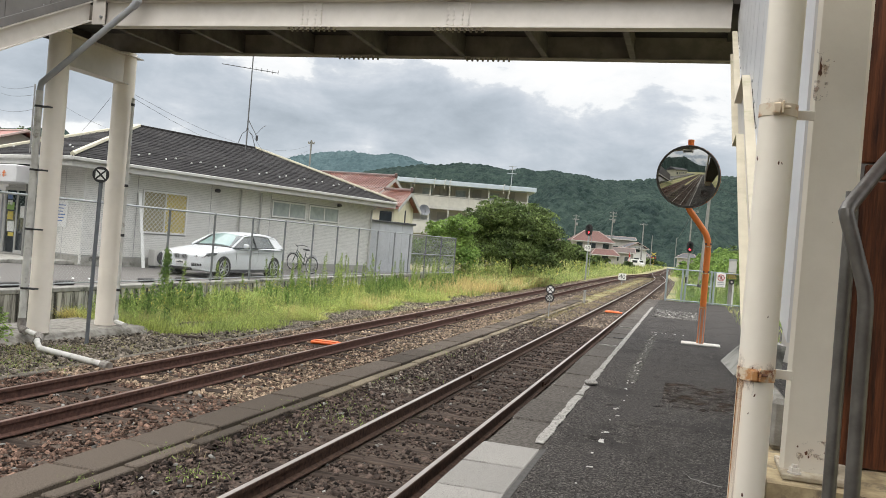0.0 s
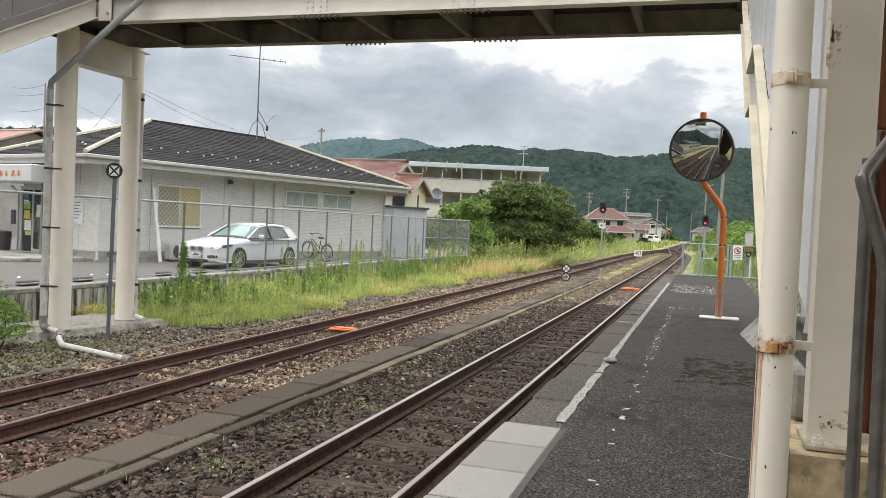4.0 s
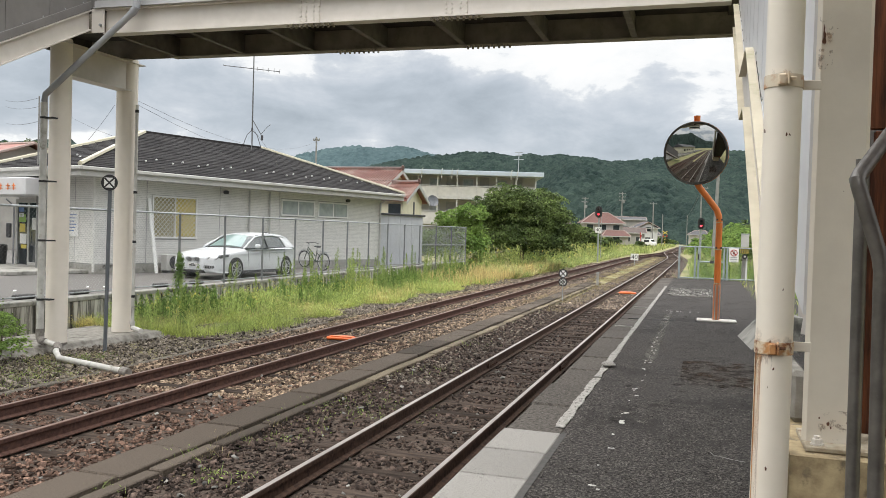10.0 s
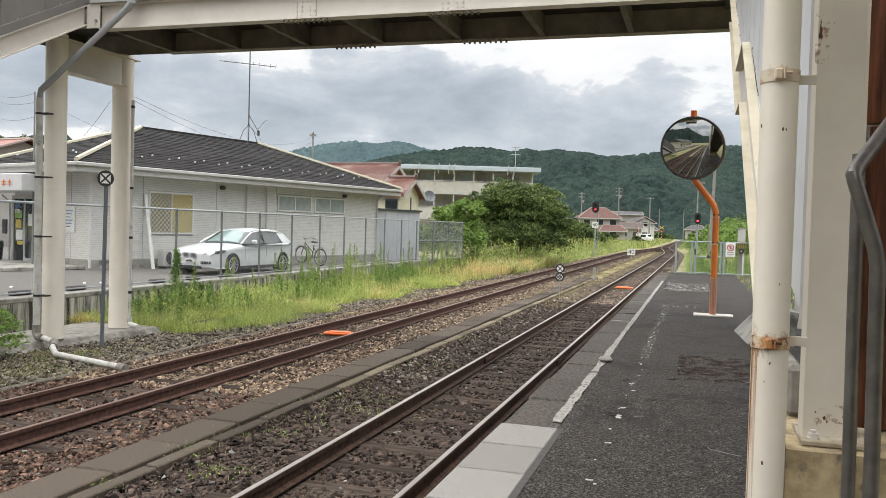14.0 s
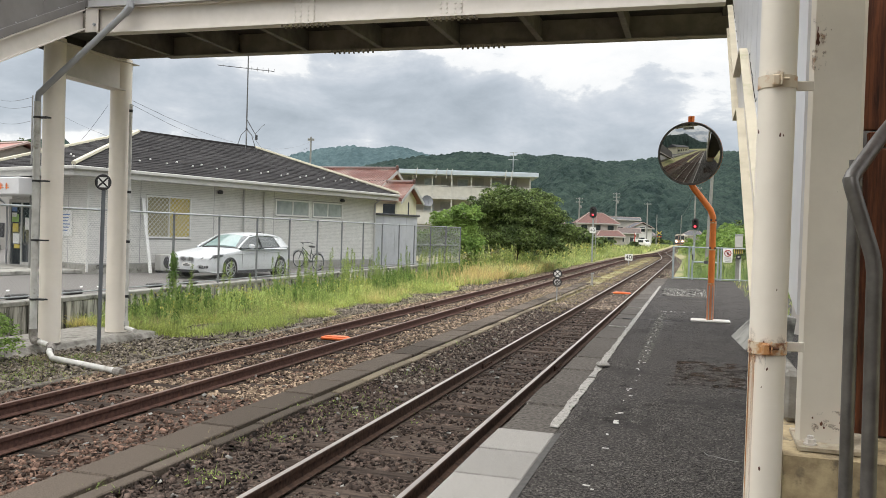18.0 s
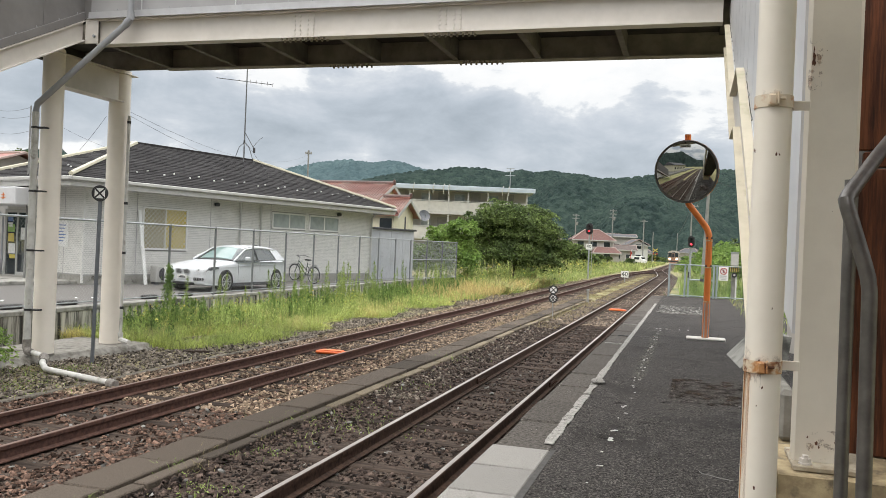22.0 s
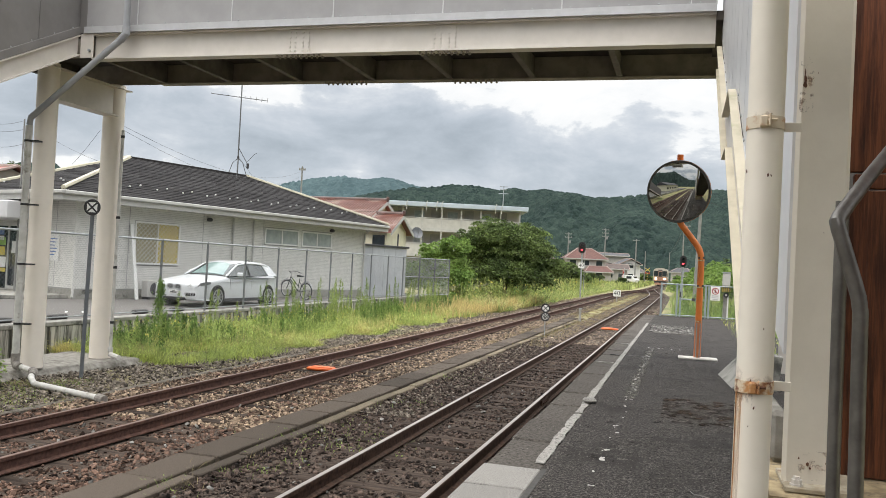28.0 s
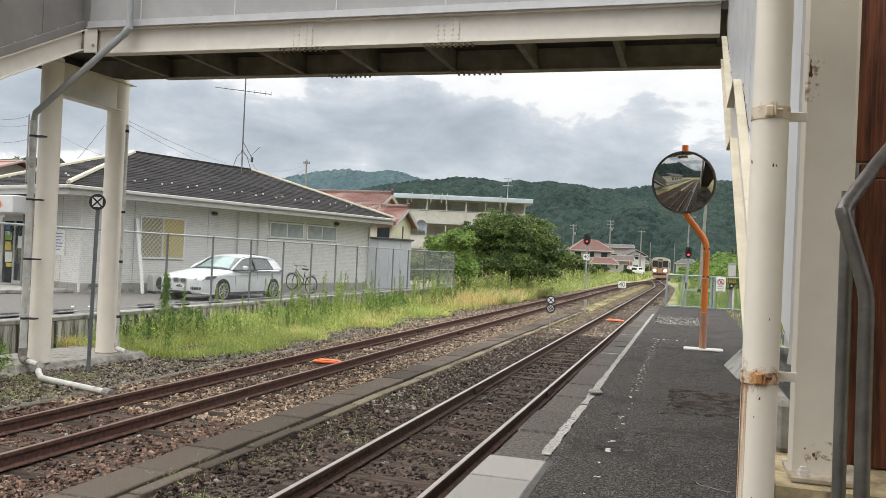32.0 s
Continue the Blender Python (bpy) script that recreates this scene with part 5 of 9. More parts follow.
for dy in (-1.6, 1.45, 2.9, 4.5, 6.1):
    copy_thing(step, pose(0, dy, 0))
for k, (lx, ly) in enumerate(((-14.5, 16.9), (-14.25, 17.2), (-14.9, 15.0))):
    tagged(part("bay_line", boxes((-0.03, 0, 0.0, 0.03, 0.35, 0.004), m=pose(lx, ly, LOT, 0, 0, 40)), M["white"], lot), "worn white bay mark")

# shed beyond the long wall
shed = thing("shed", BLD @ pose(-0.6, 14.9, 0), "plain blue-grey panel shed with a flat dark roof", "shed")
part("wall", boxes((-2.0, 0, 0, 0, 3.75, 2.36)), M["shed_panel"], shed)
part("roof", boxes((-2.1, -0.06, 2.36, 0.10, 3.85, 2.45), bevel=0.01), M["dark"], shed, "dark flat roof edge")
for k in range(1, 4):
    part("panel_seam", boxes((0.0, k * 0.94 - 0.008, 0.05, 0.006, k * 0.94 + 0.008, 2.34)), M["galv"], shed)

# ---- car ----
M["car_paint"] = mat("white_car_paint", (0.60, 0.62, 0.64), (0.56, 0.58, 0.60), 3, 0.36, 0.1, coat=0.4)
M["tyre"] = mat("black_tyre_rubber", (0.025, 0.025, 0.026), (0.018, 0.018, 0.019), 20, 0.85)
M["alloy"] = mat("silver_alloy", (0.55, 0.56, 0.57), (0.45, 0.46, 0.47), 9, 0.3, 0.8)
M["glass_car"] = mat("tinted_car_glass", (0.05, 0.065, 0.065), (0.04, 0.05, 0.05), 3, 0.05, spec=1.0)
# pale base colour paints the reflected sky onto the windscreen
M["screen"] = mat("sky_toned_windscreen", (0.24, 0.33, 0.32), (0.18, 0.26, 0.25), 2, 0.08, spec=1.0)
M["lamp_glass"] = mat("clear_headlamp", (0.06, 0.065, 0.07), (0.13, 0.135, 0.14), 22, 0.3, spec=0.5)


def loft(bm, sections):
    rings = [[bm.verts.new(p) for p in s] for s in sections]
    for a, b in zip(rings, rings[1:]):
        for k in range(len(a)):
            bm.faces.new((a[k], a[(k + 1) % len(a)], b[(k + 1) % len(b)], b[k]))
    bm.faces.new(rings[0])
    bm.faces.new(rings[-1])
    return bm


def skin(sections, fine=4):
    """A smooth closed skin through rings of equal length, rounded both along and round the rings."""
    def spread(a, axis, loop):
        a = np.moveaxis(a, axis, 0)
        n = len(a)
        out = []
        for k in range(n if loop else n - 1):
            p = [a[(k + d) % n] if loop else a[min(max(k + d, 0), n - 1)] for d in (-1, 0, 1, 2)]
            for q in range(fine):
                u = q / fine
                out.append(0.5 * (2 * p[1] + (p[2] - p[0]) * u + (2 * p[0] - 5 * p[1] + 4 * p[2] - p[3]) * u * u + (3 * p[1] - p[0] - 3 * p[2] + p[3]) * u ** 3))
        if not loop:
            out.append(a[-1])
        return np.moveaxis(np.array(out), 0, axis)
    return loft(bmesh.new(), spread(spread(np.array(sections, float), 0, False), 1, True).tolist())


def hatchback(m):
    """A five-door hatchback; its nose points to local -y, the origin is under its nose."""
    root = thing("car", m, "white five-door hatchback parked behind the fence", "car")

    def ring(half, y):
        return [(a, y, c) for a, c in half] + [(-a, y, c) for a, c in reversed(half[:-1])]
    body = []
    for y, w, lo, top in ((-0.11, 0.55, 0.29, 0.61), (-0.07, 0.72, 0.23, 0.69), (0.08, 0.81, 0.20, 0.755), (0.38, 0.855, 0.19, 0.82), (0.80, 0.88, 0.20, 0.875), (1.30, 0.885, 0.2, 0.925),
                          (2.2, 0.885, 0.2, 0.95), (3.2, 0.89, 0.2, 0.965), (3.8, 0.87, 0.22, 0.97), (4.12, 0.81, 0.26, 0.95), (4.27, 0.72, 0.33, 0.86), (4.32, 0.60, 0.40, 0.74)):
        mid = lo + (top - lo) * 0.55
        body.append(ring([(w * 0.82, lo), (w * 0.985, lo + 0.07), (w, mid - 0.08), (w * 0.985, mid + 0.08), (w * 0.97, top - 0.075), (w * 0.87, top - 0.012), (w * 0.5, top + 0.02), (0, top + 0.03)], y))
    part("body", skin(body), M["car_paint"], root, smooth=True)
    cab = []
    for y, w0, w1, z in ((1.34, 0.76, 0.73, 0.94), (1.70, 0.79, 0.67, 1.145), (2.06, 0.80, 0.61, 1.325), (2.5, 0.80, 0.59, 1.385), (3.0, 0.80, 0.585, 1.39), (3.55, 0.79, 0.58, 1.355), (3.88, 0.77, 0.59, 1.30), (4.2, 0.72, 0.68, 0.96)):
        cab.append(ring([(w0, 0.88), (w0 * 0.99, 0.945), (w0 * 0.5 + w1 * 0.5, (0.945 + max(z - 0.05, 0.95)) / 2), (w1, max(z - 0.05, 0.95)), (w1 * 0.88, z), (0, z + 0.02)], y))
    part("glasshouse", skin(cab, 3), M["glass_car"], root, "dark tinted side windows", smooth=True)
    roof = []
    for y, w1, z in ((2.03, 0.615, 1.315), (2.25, 0.605, 1.358), (2.6, 0.598, 1.392), (3.0, 0.595, 1.397), (3.55, 0.59, 1.362), (3.92, 0.60, 1.295)):
        roof.append([(w1 + 0.005, y, z - 0.045), (w1 * 0.9, y, z + 0.012), (w1 * 0.45, y, z + 0.03), (0, y, z + 0.036), (-w1 * 0.45, y, z + 0.03), (-w1 * 0.9, y, z + 0.012), (-w1 - 0.005, y, z - 0.045), (0, y, z - 0.06)])
    part("roof", loft(bmesh.new(), roof), M["car_paint"], root, "white roof panel", smooth=True)
    for s in (1, -1):
        part("window_frame", pipe([(s * 0.785, 1.30, 0.935), (s * 0.69, 1.70, 1.13), (s * 0.622, 2.06, 1.29), (s * 0.60, 2.5, 1.345), (s * 0.597, 3.0, 1.35), (s * 0.592, 3.55, 1.315), (s * 0.60, 3.8, 1.275)], 0.030, 8), M["car_paint"], root, smooth=True)
        part("door_pillar", pipe([(s * 0.805, 2.56, 0.95), (s * 0.70, 2.55, 1.18), (s * 0.612, 2.52, 1.36)], 0.022, 6), M["black"], root)
        part("belt_strip", pipe([(s * 0.812, 1.3, 0.945), (s * 0.812, 2.5, 0.955), (s * 0.80, 3.5, 0.975)], 0.012, 6), M["black"], root)
        part("hood_crease", pipe([(s * 0.30, 0.02, 0.745), (s * 0.42, 0.5, 0.855), (s * 0.52, 1.2, 0.945)], 0.012, 5), M["car_paint"], root, smooth=True)
        part("crease", pipe([(s * 0.868, 0.9, 0.76), (s * 0.884, 2.0, 0.795), (s * 0.889, 3.2, 0.825), (s * 0.85, 3.95, 0.85)], 0.010, 5), M["car_paint"], root, smooth=True)

    def sheet(corners, lift, material, name, label=""):
        c = [Vector(p) for p in corners]
        nrm = (c[1] - c[0]).cross(c[-1] - c[0]).normalized()
        if nrm.dot(sum(c, Vector()) / len(c) - Vector((0, 2.4, 0.9))) < 0:
            nrm.negate()
        bm = bmesh.new()
        a = [bm.verts.new(p + nrm * lift) for p in c]
        b = [bm.verts.new(p - nrm * 0.02) for p in c]
        bm.faces.new(a)
        bm.faces.new(b)
        for k in range(len(c)):
            bm.faces.new((a[k], a[(k + 1) % len(c)], b[(k + 1) % len(c)], b[k]))
        return part(name, bm, material, root, label)
    glass = []
    for y, w1, z in ((1.40, 0.68, 0.985), (1.55, 0.655, 1.068), (1.75, 0.62, 1.175), (1.92, 0.59, 1.262), (2.05, 0.565, 1.322)):
        glass.append([(w1, y, z - 0.028), (w1 * 0.75, y, z + 0.012), (w1 * 0.4, y, z + 0.034), (0, y, z + 0.042), (-w1 * 0.4, y, z + 0.034), (-w1 * 0.75, y, z + 0.012), (-w1, y, z - 0.028), (0, y, z - 0.05)])
    part("windscreen", loft(bmesh.new(), glass), M["screen"], root, "windscreen with the sky's reflection in its pale colour", smooth=True)
    part("wiper_cowl", pipe([(-0.70, 1.36, 0.95), (0, 1.27, 0.965), (0.70, 1.36, 0.95)], 0.02, 6), M["black"], root)
    sheet([(-0.6, 3.92, 1.28), (0.6, 3.92, 1.28), (0.66, 4.16, 1.03), (-0.66, 4.16, 1.03)], 0.012, M["glass_car"], "rear_window")
    for s in (1, -1):
        sheet([(s * 0.80, 3.62, 0.96), (s * 0.74, 4.2, 0.96), (s * 0.595, 3.90, 1.28), (s * 0.59, 3.45, 1.325)], 0.008, M["car_paint"], "rear_pillar", "white rear quarter panel")
        mr = part("wing_mirror", boxes((-0.09, -0.05, -0.06, 0.09, 0.06, 0.07), bevel=0.03), M["car_paint"], root)
        mr.location = (s * 0.95, 1.78, 1.0)
        for y0 in (1.4, 2.55, 3.42):
            part("door_seam", boxes((s * 0.884 - 0.004, y0, 0.34, s * 0.884 + 0.004, y0 + 0.008, 0.88)), M["fence"], root)
        for y0 in (2.3, 3.2):
            part("door_handle", boxes((s * 0.888 - 0.015, y0, 0.80, s * 0.888 + 0.015, y0 + 0.17, 0.83), bevel=0.008), M["car_paint"], root)
        part("sill", boxes((s * 0.875 - 0.02, 1.1, 0.17, s * 0.875 + 0.02, 3.2, 0.27), bevel=0.01), M["dark"], root, "dark lower sill")
        sheet([(s * 0.86, 0.42, 0.70), (s * 0.70, -0.04, 0.60), (s * 0.47, -0.11, 0.625), (s * 0.52, -0.07, 0.69), (s * 0.78, 0.17, 0.75), (s * 0.86, 0.44, 0.765)], 0.05, M["lamp_glass"], "headlight", "swept dark headlight with a bright ring")
        for hx, hy in ((0.73, -0.03), (0.60, -0.12)):
            part("lamp_ring", tube(bmesh.new(), [(s * (hx + 0.042 * math.cos(2 * math.pi * k / 14)), hy - 0.012 + 0.02 * math.cos(2 * math.pi * k / 14), 0.652 + 0.042 * math.sin(2 * math.pi * k / 14)) for k in range(15)], 0.007, 5, False), M["white"], root)
        part("bumper_intake", boxes((-0.17, -0.045, 0.345, 0.16, 0.05, 0.435), bevel=0.025, m=pose(s * 0.57, -0.085, 0, 0, 0, s * 13)), M["black"], root, "black side intake")
        for k in range(4):
            part("intake_slat", boxes((-0.13 + k * 0.075, -0.052, 0.36, -0.115 + k * 0.075, -0.04, 0.42), m=pose(s * 0.57, -0.085, 0, 0, 0, s * 13)), M["alloy"], root)
        g = part("grille", tube(bmesh.new(), [(s * (0.135 + 0.112 * math.copysign(abs(math.cos(a)) ** 0.7, math.cos(a))), -0.135, 0.60 + 0.078 * math.copysign(abs(math.sin(a)) ** 0.7, math.sin(a))) for a in (2 * math.pi * k / 24 for k in range(25))], 0.012, 6, False), M["alloy"], root, "chrome-ringed twin grille")
        part("grille_mesh", boxes((s * 0.135 - 0.1, -0.13, 0.535, s * 0.135 + 0.1, 0.0, 0.665), bevel=0.03), M["black"], g)
        for k in range(7):
            part("grille_slat", boxes((s * 0.135 - 0.085 + k * 0.0275, -0.139, 0.54, s * 0.135 - 0.076 + k * 0.0275, -0.13, 0.66)), M["alloy"], g)
        part("tail_light", boxes((s * 0.62 - 0.12, 4.14, 0.78, s * 0.62 + 0.12, 4.24, 0.92), bevel=0.03), M["red_paint"], root)
    part("lower_intake", boxes((-0.42, -0.132, 0.205, 0.42, 0.06, 0.300), bevel=0.03), M["black"], root, "black lower intake")
    part("chrome_strip", pipe([(-0.62, -0.10, 0.325), (-0.3, -0.135, 0.318), (0.3, -0.135, 0.318), (0.62, -0.10, 0.325)], 0.009, 5), M["alloy"], root)
    pl = part("number_plate", boxes((-0.165, -0.15, 0.39, 0.165, -0.11, 0.5)), M["white"], root, "white plate with plain bars")
    part("plate_bars", boxes((-0.12, -0.153, 0.41, 0.12, -0.149, 0.45), (-0.06, -0.153, 0.465, 0.06, -0.149, 0.482)), M["dark"], pl)
    part("roof_fin", boxes((-0.02, 3.45, 1.40, 0.02, 3.62, 1.45), bevel=0.008), M["dark"], root)
    for s in (1, -1):
        for y in (0.80, 3.49):
            part("wheel_arch", pipe([(s * 0.70, y, 0.325), (s * 0.8875, y, 0.325)], 0.35, 26), M["black"], root)
            w = part("wheel", pipe([(s * 0.70, y, 0.315), (s * 0.90, y, 0.315)], 0.315, 24), M["tyre"], root, "black tyre on a spoked alloy rim", smooth=True)
            bm = pipe([(s * 0.85, y, 0.315), (s * 0.905, y, 0.315)], 0.06, 10)
            for k in range(10):
                a = 2 * math.pi * k / 10
                tube(bm, [(s * 0.903, y + 0.04 * math.cos(a), 0.315 + 0.04 * math.sin(a)), (s * 0.903, y + 0.215 * math.cos(a), 0.315 + 0.215 * math.sin(a))], 0.014, 5)
            part("rim", bm, M["alloy"], w)
            bm = bmesh.new()
            tube(bm, [(s * 0.904, y + 0.22 * math.cos(2 * math.pi * k / 24), 0.315 + 0.22 * math.sin(2 * math.pi * k / 24)) for k in range(25)], 0.014, 5, False)
            part("rim_edge", bm, M["alloy"], w)
    return root


M["red_paint"] = mat("red_plastic", (0.42, 0.03, 0.02), rough=0.3)
hatchback(pose(-14.47, 21.42, LOT, 0, 0, -5.2))


# ---- bicycle ----
def bicycle(m):
    root = thing("bicycle", m, "black step-through bicycle standing by the wall", "bicycle")
    r = 0.335

    def ring(cx, rad, thick, n=28):
        return tube(bmesh.new(), [(cx + rad * math.cos(2 * math.pi * k / n), 0, r + rad * math.sin(2 * math.pi * k / n)) for k in range(n + 1)], thick, 6, False)
    for cx in (0, 1.08):
        w = part("wheel", ring(cx, r - 0.02, 0.02), M["tyre"], root)
        part("rim", ring(cx, r - 0.05, 0.012), M["alloy"], w)
        bm = bmesh.new()
        for k in range(12):
            a = math.pi * k / 6
            tube(bm, [(cx, 0, r), (cx + (r - 0.05) * math.cos(a), 0, r + (r - 0.05) * math.sin(a))], 0.003, 4)
        part("spokes", bm, M["alloy"], w)
        part("mudguard", tube(bmesh.new(), [(cx + (r + 0.03) * math.cos(a), 0, r + (r + 0.03) * math.sin(a)) for a in (math.pi * k / 14 for k in range(1, 12))], 0.02, 5), M["alloy"], root)
    bm = bmesh.new()
    for a, b in (((0.46, 0, 0.30), (0.40, 0, 0.78)), ((0.46, 0, 0.30), (0.92, 0, 0.72)), ((0.43, 0, 0.48), (0.90, 0, 0.80)), ((0, 0, r), (0.46, 0, 0.30)), ((0, 0, r), (0.41, 0, 0.66)), ((0.90, 0, 0.82), (1.08, 0, r))):
        tube(bm, [a, b], 0.017, 6)
    part("frame", bm, M["bike_green"], root)
    part("fork_stem", pipe([(0.93, 0, 0.70), (0.86, 0, 1.0)], 0.014, 6), M["alloy"], root)
    part("handlebar", pipe([(0.62, -0.26, 0.98), (0.80, -0.22, 1.02), (0.88, 0, 1.0), (0.80, 0.22, 1.02), (0.62, 0.26, 0.98)], 0.013, 6), M["dark"], root)
    part("saddle", boxes((0.26, -0.09, 0.86, 0.52, 0.09, 0.92), bevel=0.03), M["black"], root)
    part("seat_post", pipe([(0.40, 0, 0.76), (0.39, 0, 0.88)], 0.013, 6), M["alloy"], root)
    part("rear_rack", boxes((-0.2, -0.06, 0.72, 0.3, 0.06, 0.74), bevel=0.004), M["alloy"], root)
    return root


M["bike_green"] = mat("dark_green_bicycle_paint", (0.03, 0.05, 0.03), rough=0.35)
bicycle(pose(-14.0, 29.2, LOT + 0.0, 0, -4, 160))


# ---- convex mirror on its orange post ----
def convex_mirror():
    root = thing("traffic_mirror", pose(0.27, 14.27, 0), "round convex mirror on a bent orange post", "traffic mirror")
    part("base_slab", boxes((-0.3, -0.16, 0, 0.32, 0.16, 0.035), bevel=0.01), M["white_concrete"], root, "white concrete base")
    part("post", pipe([(0.0, 0, 0.03), (0.0, 0, 1.64), (-0.012, 0, 1.74), (-0.05, 0, 1.84), (-0.17, 0.0, 2.0), (-0.33, 0, 2.2), (-0.39, 0, 2.30), (-0.405, 0.0, 2.45), (-0.405, 0, 3.38)], 0.051, 16), M["orange"], root, "orange painted steel post", smooth=True)
    part("sleeve", pipe([(0, 0, 0.035), (0, 0, 0.62)], 0.056, 16), M["orange_old"], root, "faded striped sleeve", smooth=True)
    for x in (-0.025, 0.03):
        part("sleeve_stripe", boxes((x - 0.008, -0.064, 0.04, x + 0.008, -0.045, 0.6)), M["galv"], root)
    for z in (0.62, 1.18, 1.62):
        part("post_band", pipe([(0, 0, z), (0, 0, z + 0.02)], 0.054, 16), M["rusty"], root)
    for z in (1.2, 1.66):
        for x0 in (-0.05, 0.028):
            part("band_bolt", boxes((x0, -0.06, z, x0 + 0.027, -0.042, z + 0.03)), M["dark"], root)
    head = pose(-0.41, -0.10, 2.755, 96, 0, -9)
    # the mirror is a shallow cap of a sphere
    rad, depth, n = 0.5, 0.072, 12
    big = (rad * rad + depth * depth) / (2 * depth)
    prof = []
    for k in range(n + 1):
        r = rad * (1 - k / n)
        prof.append((max(r, 0.001), math.sqrt(big * big - r * r) - (big - depth)))
    face = part("mirror_face", lathe([(rad, -0.01)] + prof, 64), M["mirror"], root, "convex mirror glass", smooth=True)
    face.matrix_basis = head
    rim = part("rim", lathe([(0.497, -0.03), (0.514, -0.03), (0.517, 0.0), (0.514, 0.014), (0.507, 0.017), (0.501, 0.012), (0.497, 0.006)], 64), M["rim"], root, "dark rubber rim", smooth=True)
    rim.matrix_basis = head
    back = part("back_shell", lathe([(0.52, -0.03), (0.42, -0.07), (0.1, -0.1)], 48), M["orange"], root, smooth=True)
    back.matrix_basis = head
    pl = part("maker_plate", boxes((-0.085, -0.026, 0.0, 0.085, 0.026, 0.010), bevel=0.008), M["white"], root, "small white plate with dark bars")
    pl.matrix_basis = head @ pose(-0.02, 0.42, 0.024, 8, 0, 0)
    part("plate_bars", boxes((-0.07, -0.010, 0.010, 0.07, 0.010, 0.013)), M["dark"], pl)
    return root


def mirror_mat():
    m = bpy.data.materials.new("mirror_glass")
    m.use_nodes = True
    b = m.node_tree.nodes["Principled BSDF"]
    b.inputs["Base Color"].default_value = (0.46, 0.47, 0.46, 1)
    b.inputs["Metallic"].default_value = 1.0
    b.inputs["Roughness"].default_value = 0.02
    return m


M["mirror"] = mirror_mat()
M["rim"] = mat("worn_rubber_rim", (0.11, 0.10, 0.095), (0.07, 0.065, 0.06), 9, 0.5)
M["white_concrete"] = mat("whitened_concrete", (0.62, 0.60, 0.56), (0.50, 0.48, 0.44), 8, 0.9, bump=0.4)
M["orange_old"] = mat("faded_orange_sleeve", (0.60, 0.21, 0.08), (0.50, 0.20, 0.10), 9, 0.6, stain=(0.42, 0.30, 0.22), stain_scale=6)
convex_mirror()


# ---- lineside signs ----
M["sign_pole"] = mat("slate_grey_pole_paint", (0.13, 0.14, 0.155), (0.10, 0.11, 0.12), 6, 0.5)


def disc_sign(m, height, radius, z_list, pole_r, label, marks):
    root = thing("lineside_sign", m, label, "sign", "crossed disc signs")
    part("pole", pipe([(0, 0, 0), (0, 0, height)], pole_r, 10), M["sign_pole"] if pole_r > 0.02 else M["galv"], root, smooth=True)
    for z, kind in zip(z_list, marks):
        d = part("disc", pipe([(0, -pole_r - 0.012, z), (0, -pole_r, z)], radius, 32), M["black"], root, "black rimmed disc")
        inner = 0.72 * radius if kind == "square" else 0.72 * radius
        if kind == "square":
            part("white_field", boxes((-inner * 0.86, -pole_r - 0.016, z - inner * 0.86, inner * 0.86, -pole_r - 0.012, z + inner * 0.86)), M["white"], d)
        else:
            part("white_field", pipe([(0, -pole_r - 0.016, z), (0, -pole_r - 0.012, z)], inner, 32), M["white"], d)
        for a in (45, -45):
            offsets = (0,) if kind != "lattice" else (-0.3, 0.3)
            for o in offsets:
                ln = inner * 1.18 if kind == "square" else math.sqrt(max(inner ** 2 - (o * inner) ** 2, 0.001))
                part("cross_bar", boxes((-ln, -pole_r - 0.02, o * inner - 0.10 * radius, ln, -pole_r - 0.016 - 0.001 * (a > 0), o * inner + 0.10 * radius), m=pose(0, 0, z) @ pose(0, 0, 0, 0, a, 0)), M["black"], d)
    return root


disc_sign(pose(-9.74, 11.8, -0.95, 0, 0.6, 22), 3.1, 0.138, (2.965,), 0.033, "round crossed black and white sign on a grey pole", ("square",))
disc_sign(pose(-4.5, 28.3, -0.95, 0, 0, 10), 1.14, 0.155, (0.98, 0.69), 0.016, "two small crossed discs on a low stake", ("cross", "lattice"))


def text_part(name, words, size, m, material, parent):
    c = bpy.data.curves.new(name, "FONT")
    c.body, c.size, c.align_x, c.align_y, c.extrude = words, size, "CENTER", "CENTER", 0.002
    tmp = new(name, c)
    mesh = bpy.data.meshes.new_from_object(tmp.evaluated_get(bpy.context.evaluated_depsgraph_get()))
    bpy.data.objects.remove(tmp)
    bpy.data.curves.remove(c)
    for v in mesh.vertices:
        v.co = m @ v.co
    mesh.materials.clear()
    return link(name, mesh, material, parent)


s40 = thing("speed_sign", pose(-5.22, 69.7, -0.98), "white square board with the number 40 on a stake", "sign", "speed boards")
part("stake", pipe([(0, 0, 0), (0, 0, 0.95)], 0.025, 8), M["galv"], s40)
part("board", boxes((-0.31, -0.05, 0.44, 0.31, -0.03, 0.98), bevel=0.02), M["white"], s40)
text_part("digits", "40", 0.52, pose(0, -0.052, 0.70, 90, 0, 0), M["black"], s40)

stake = thing("marker_stake", pose(-4.48, 38.2, -0.98), "short grey weathered lineside stake", "stake")
part("stake", boxes((-0.05, -0.05, 0, 0.05, 0.05, 0.62), bevel=0.01), M["concrete"], stake)
part("cap", boxes((-0.06, -0.06, 0.62, 0.06, 0.06, 0.66)), M["galv"], stake)


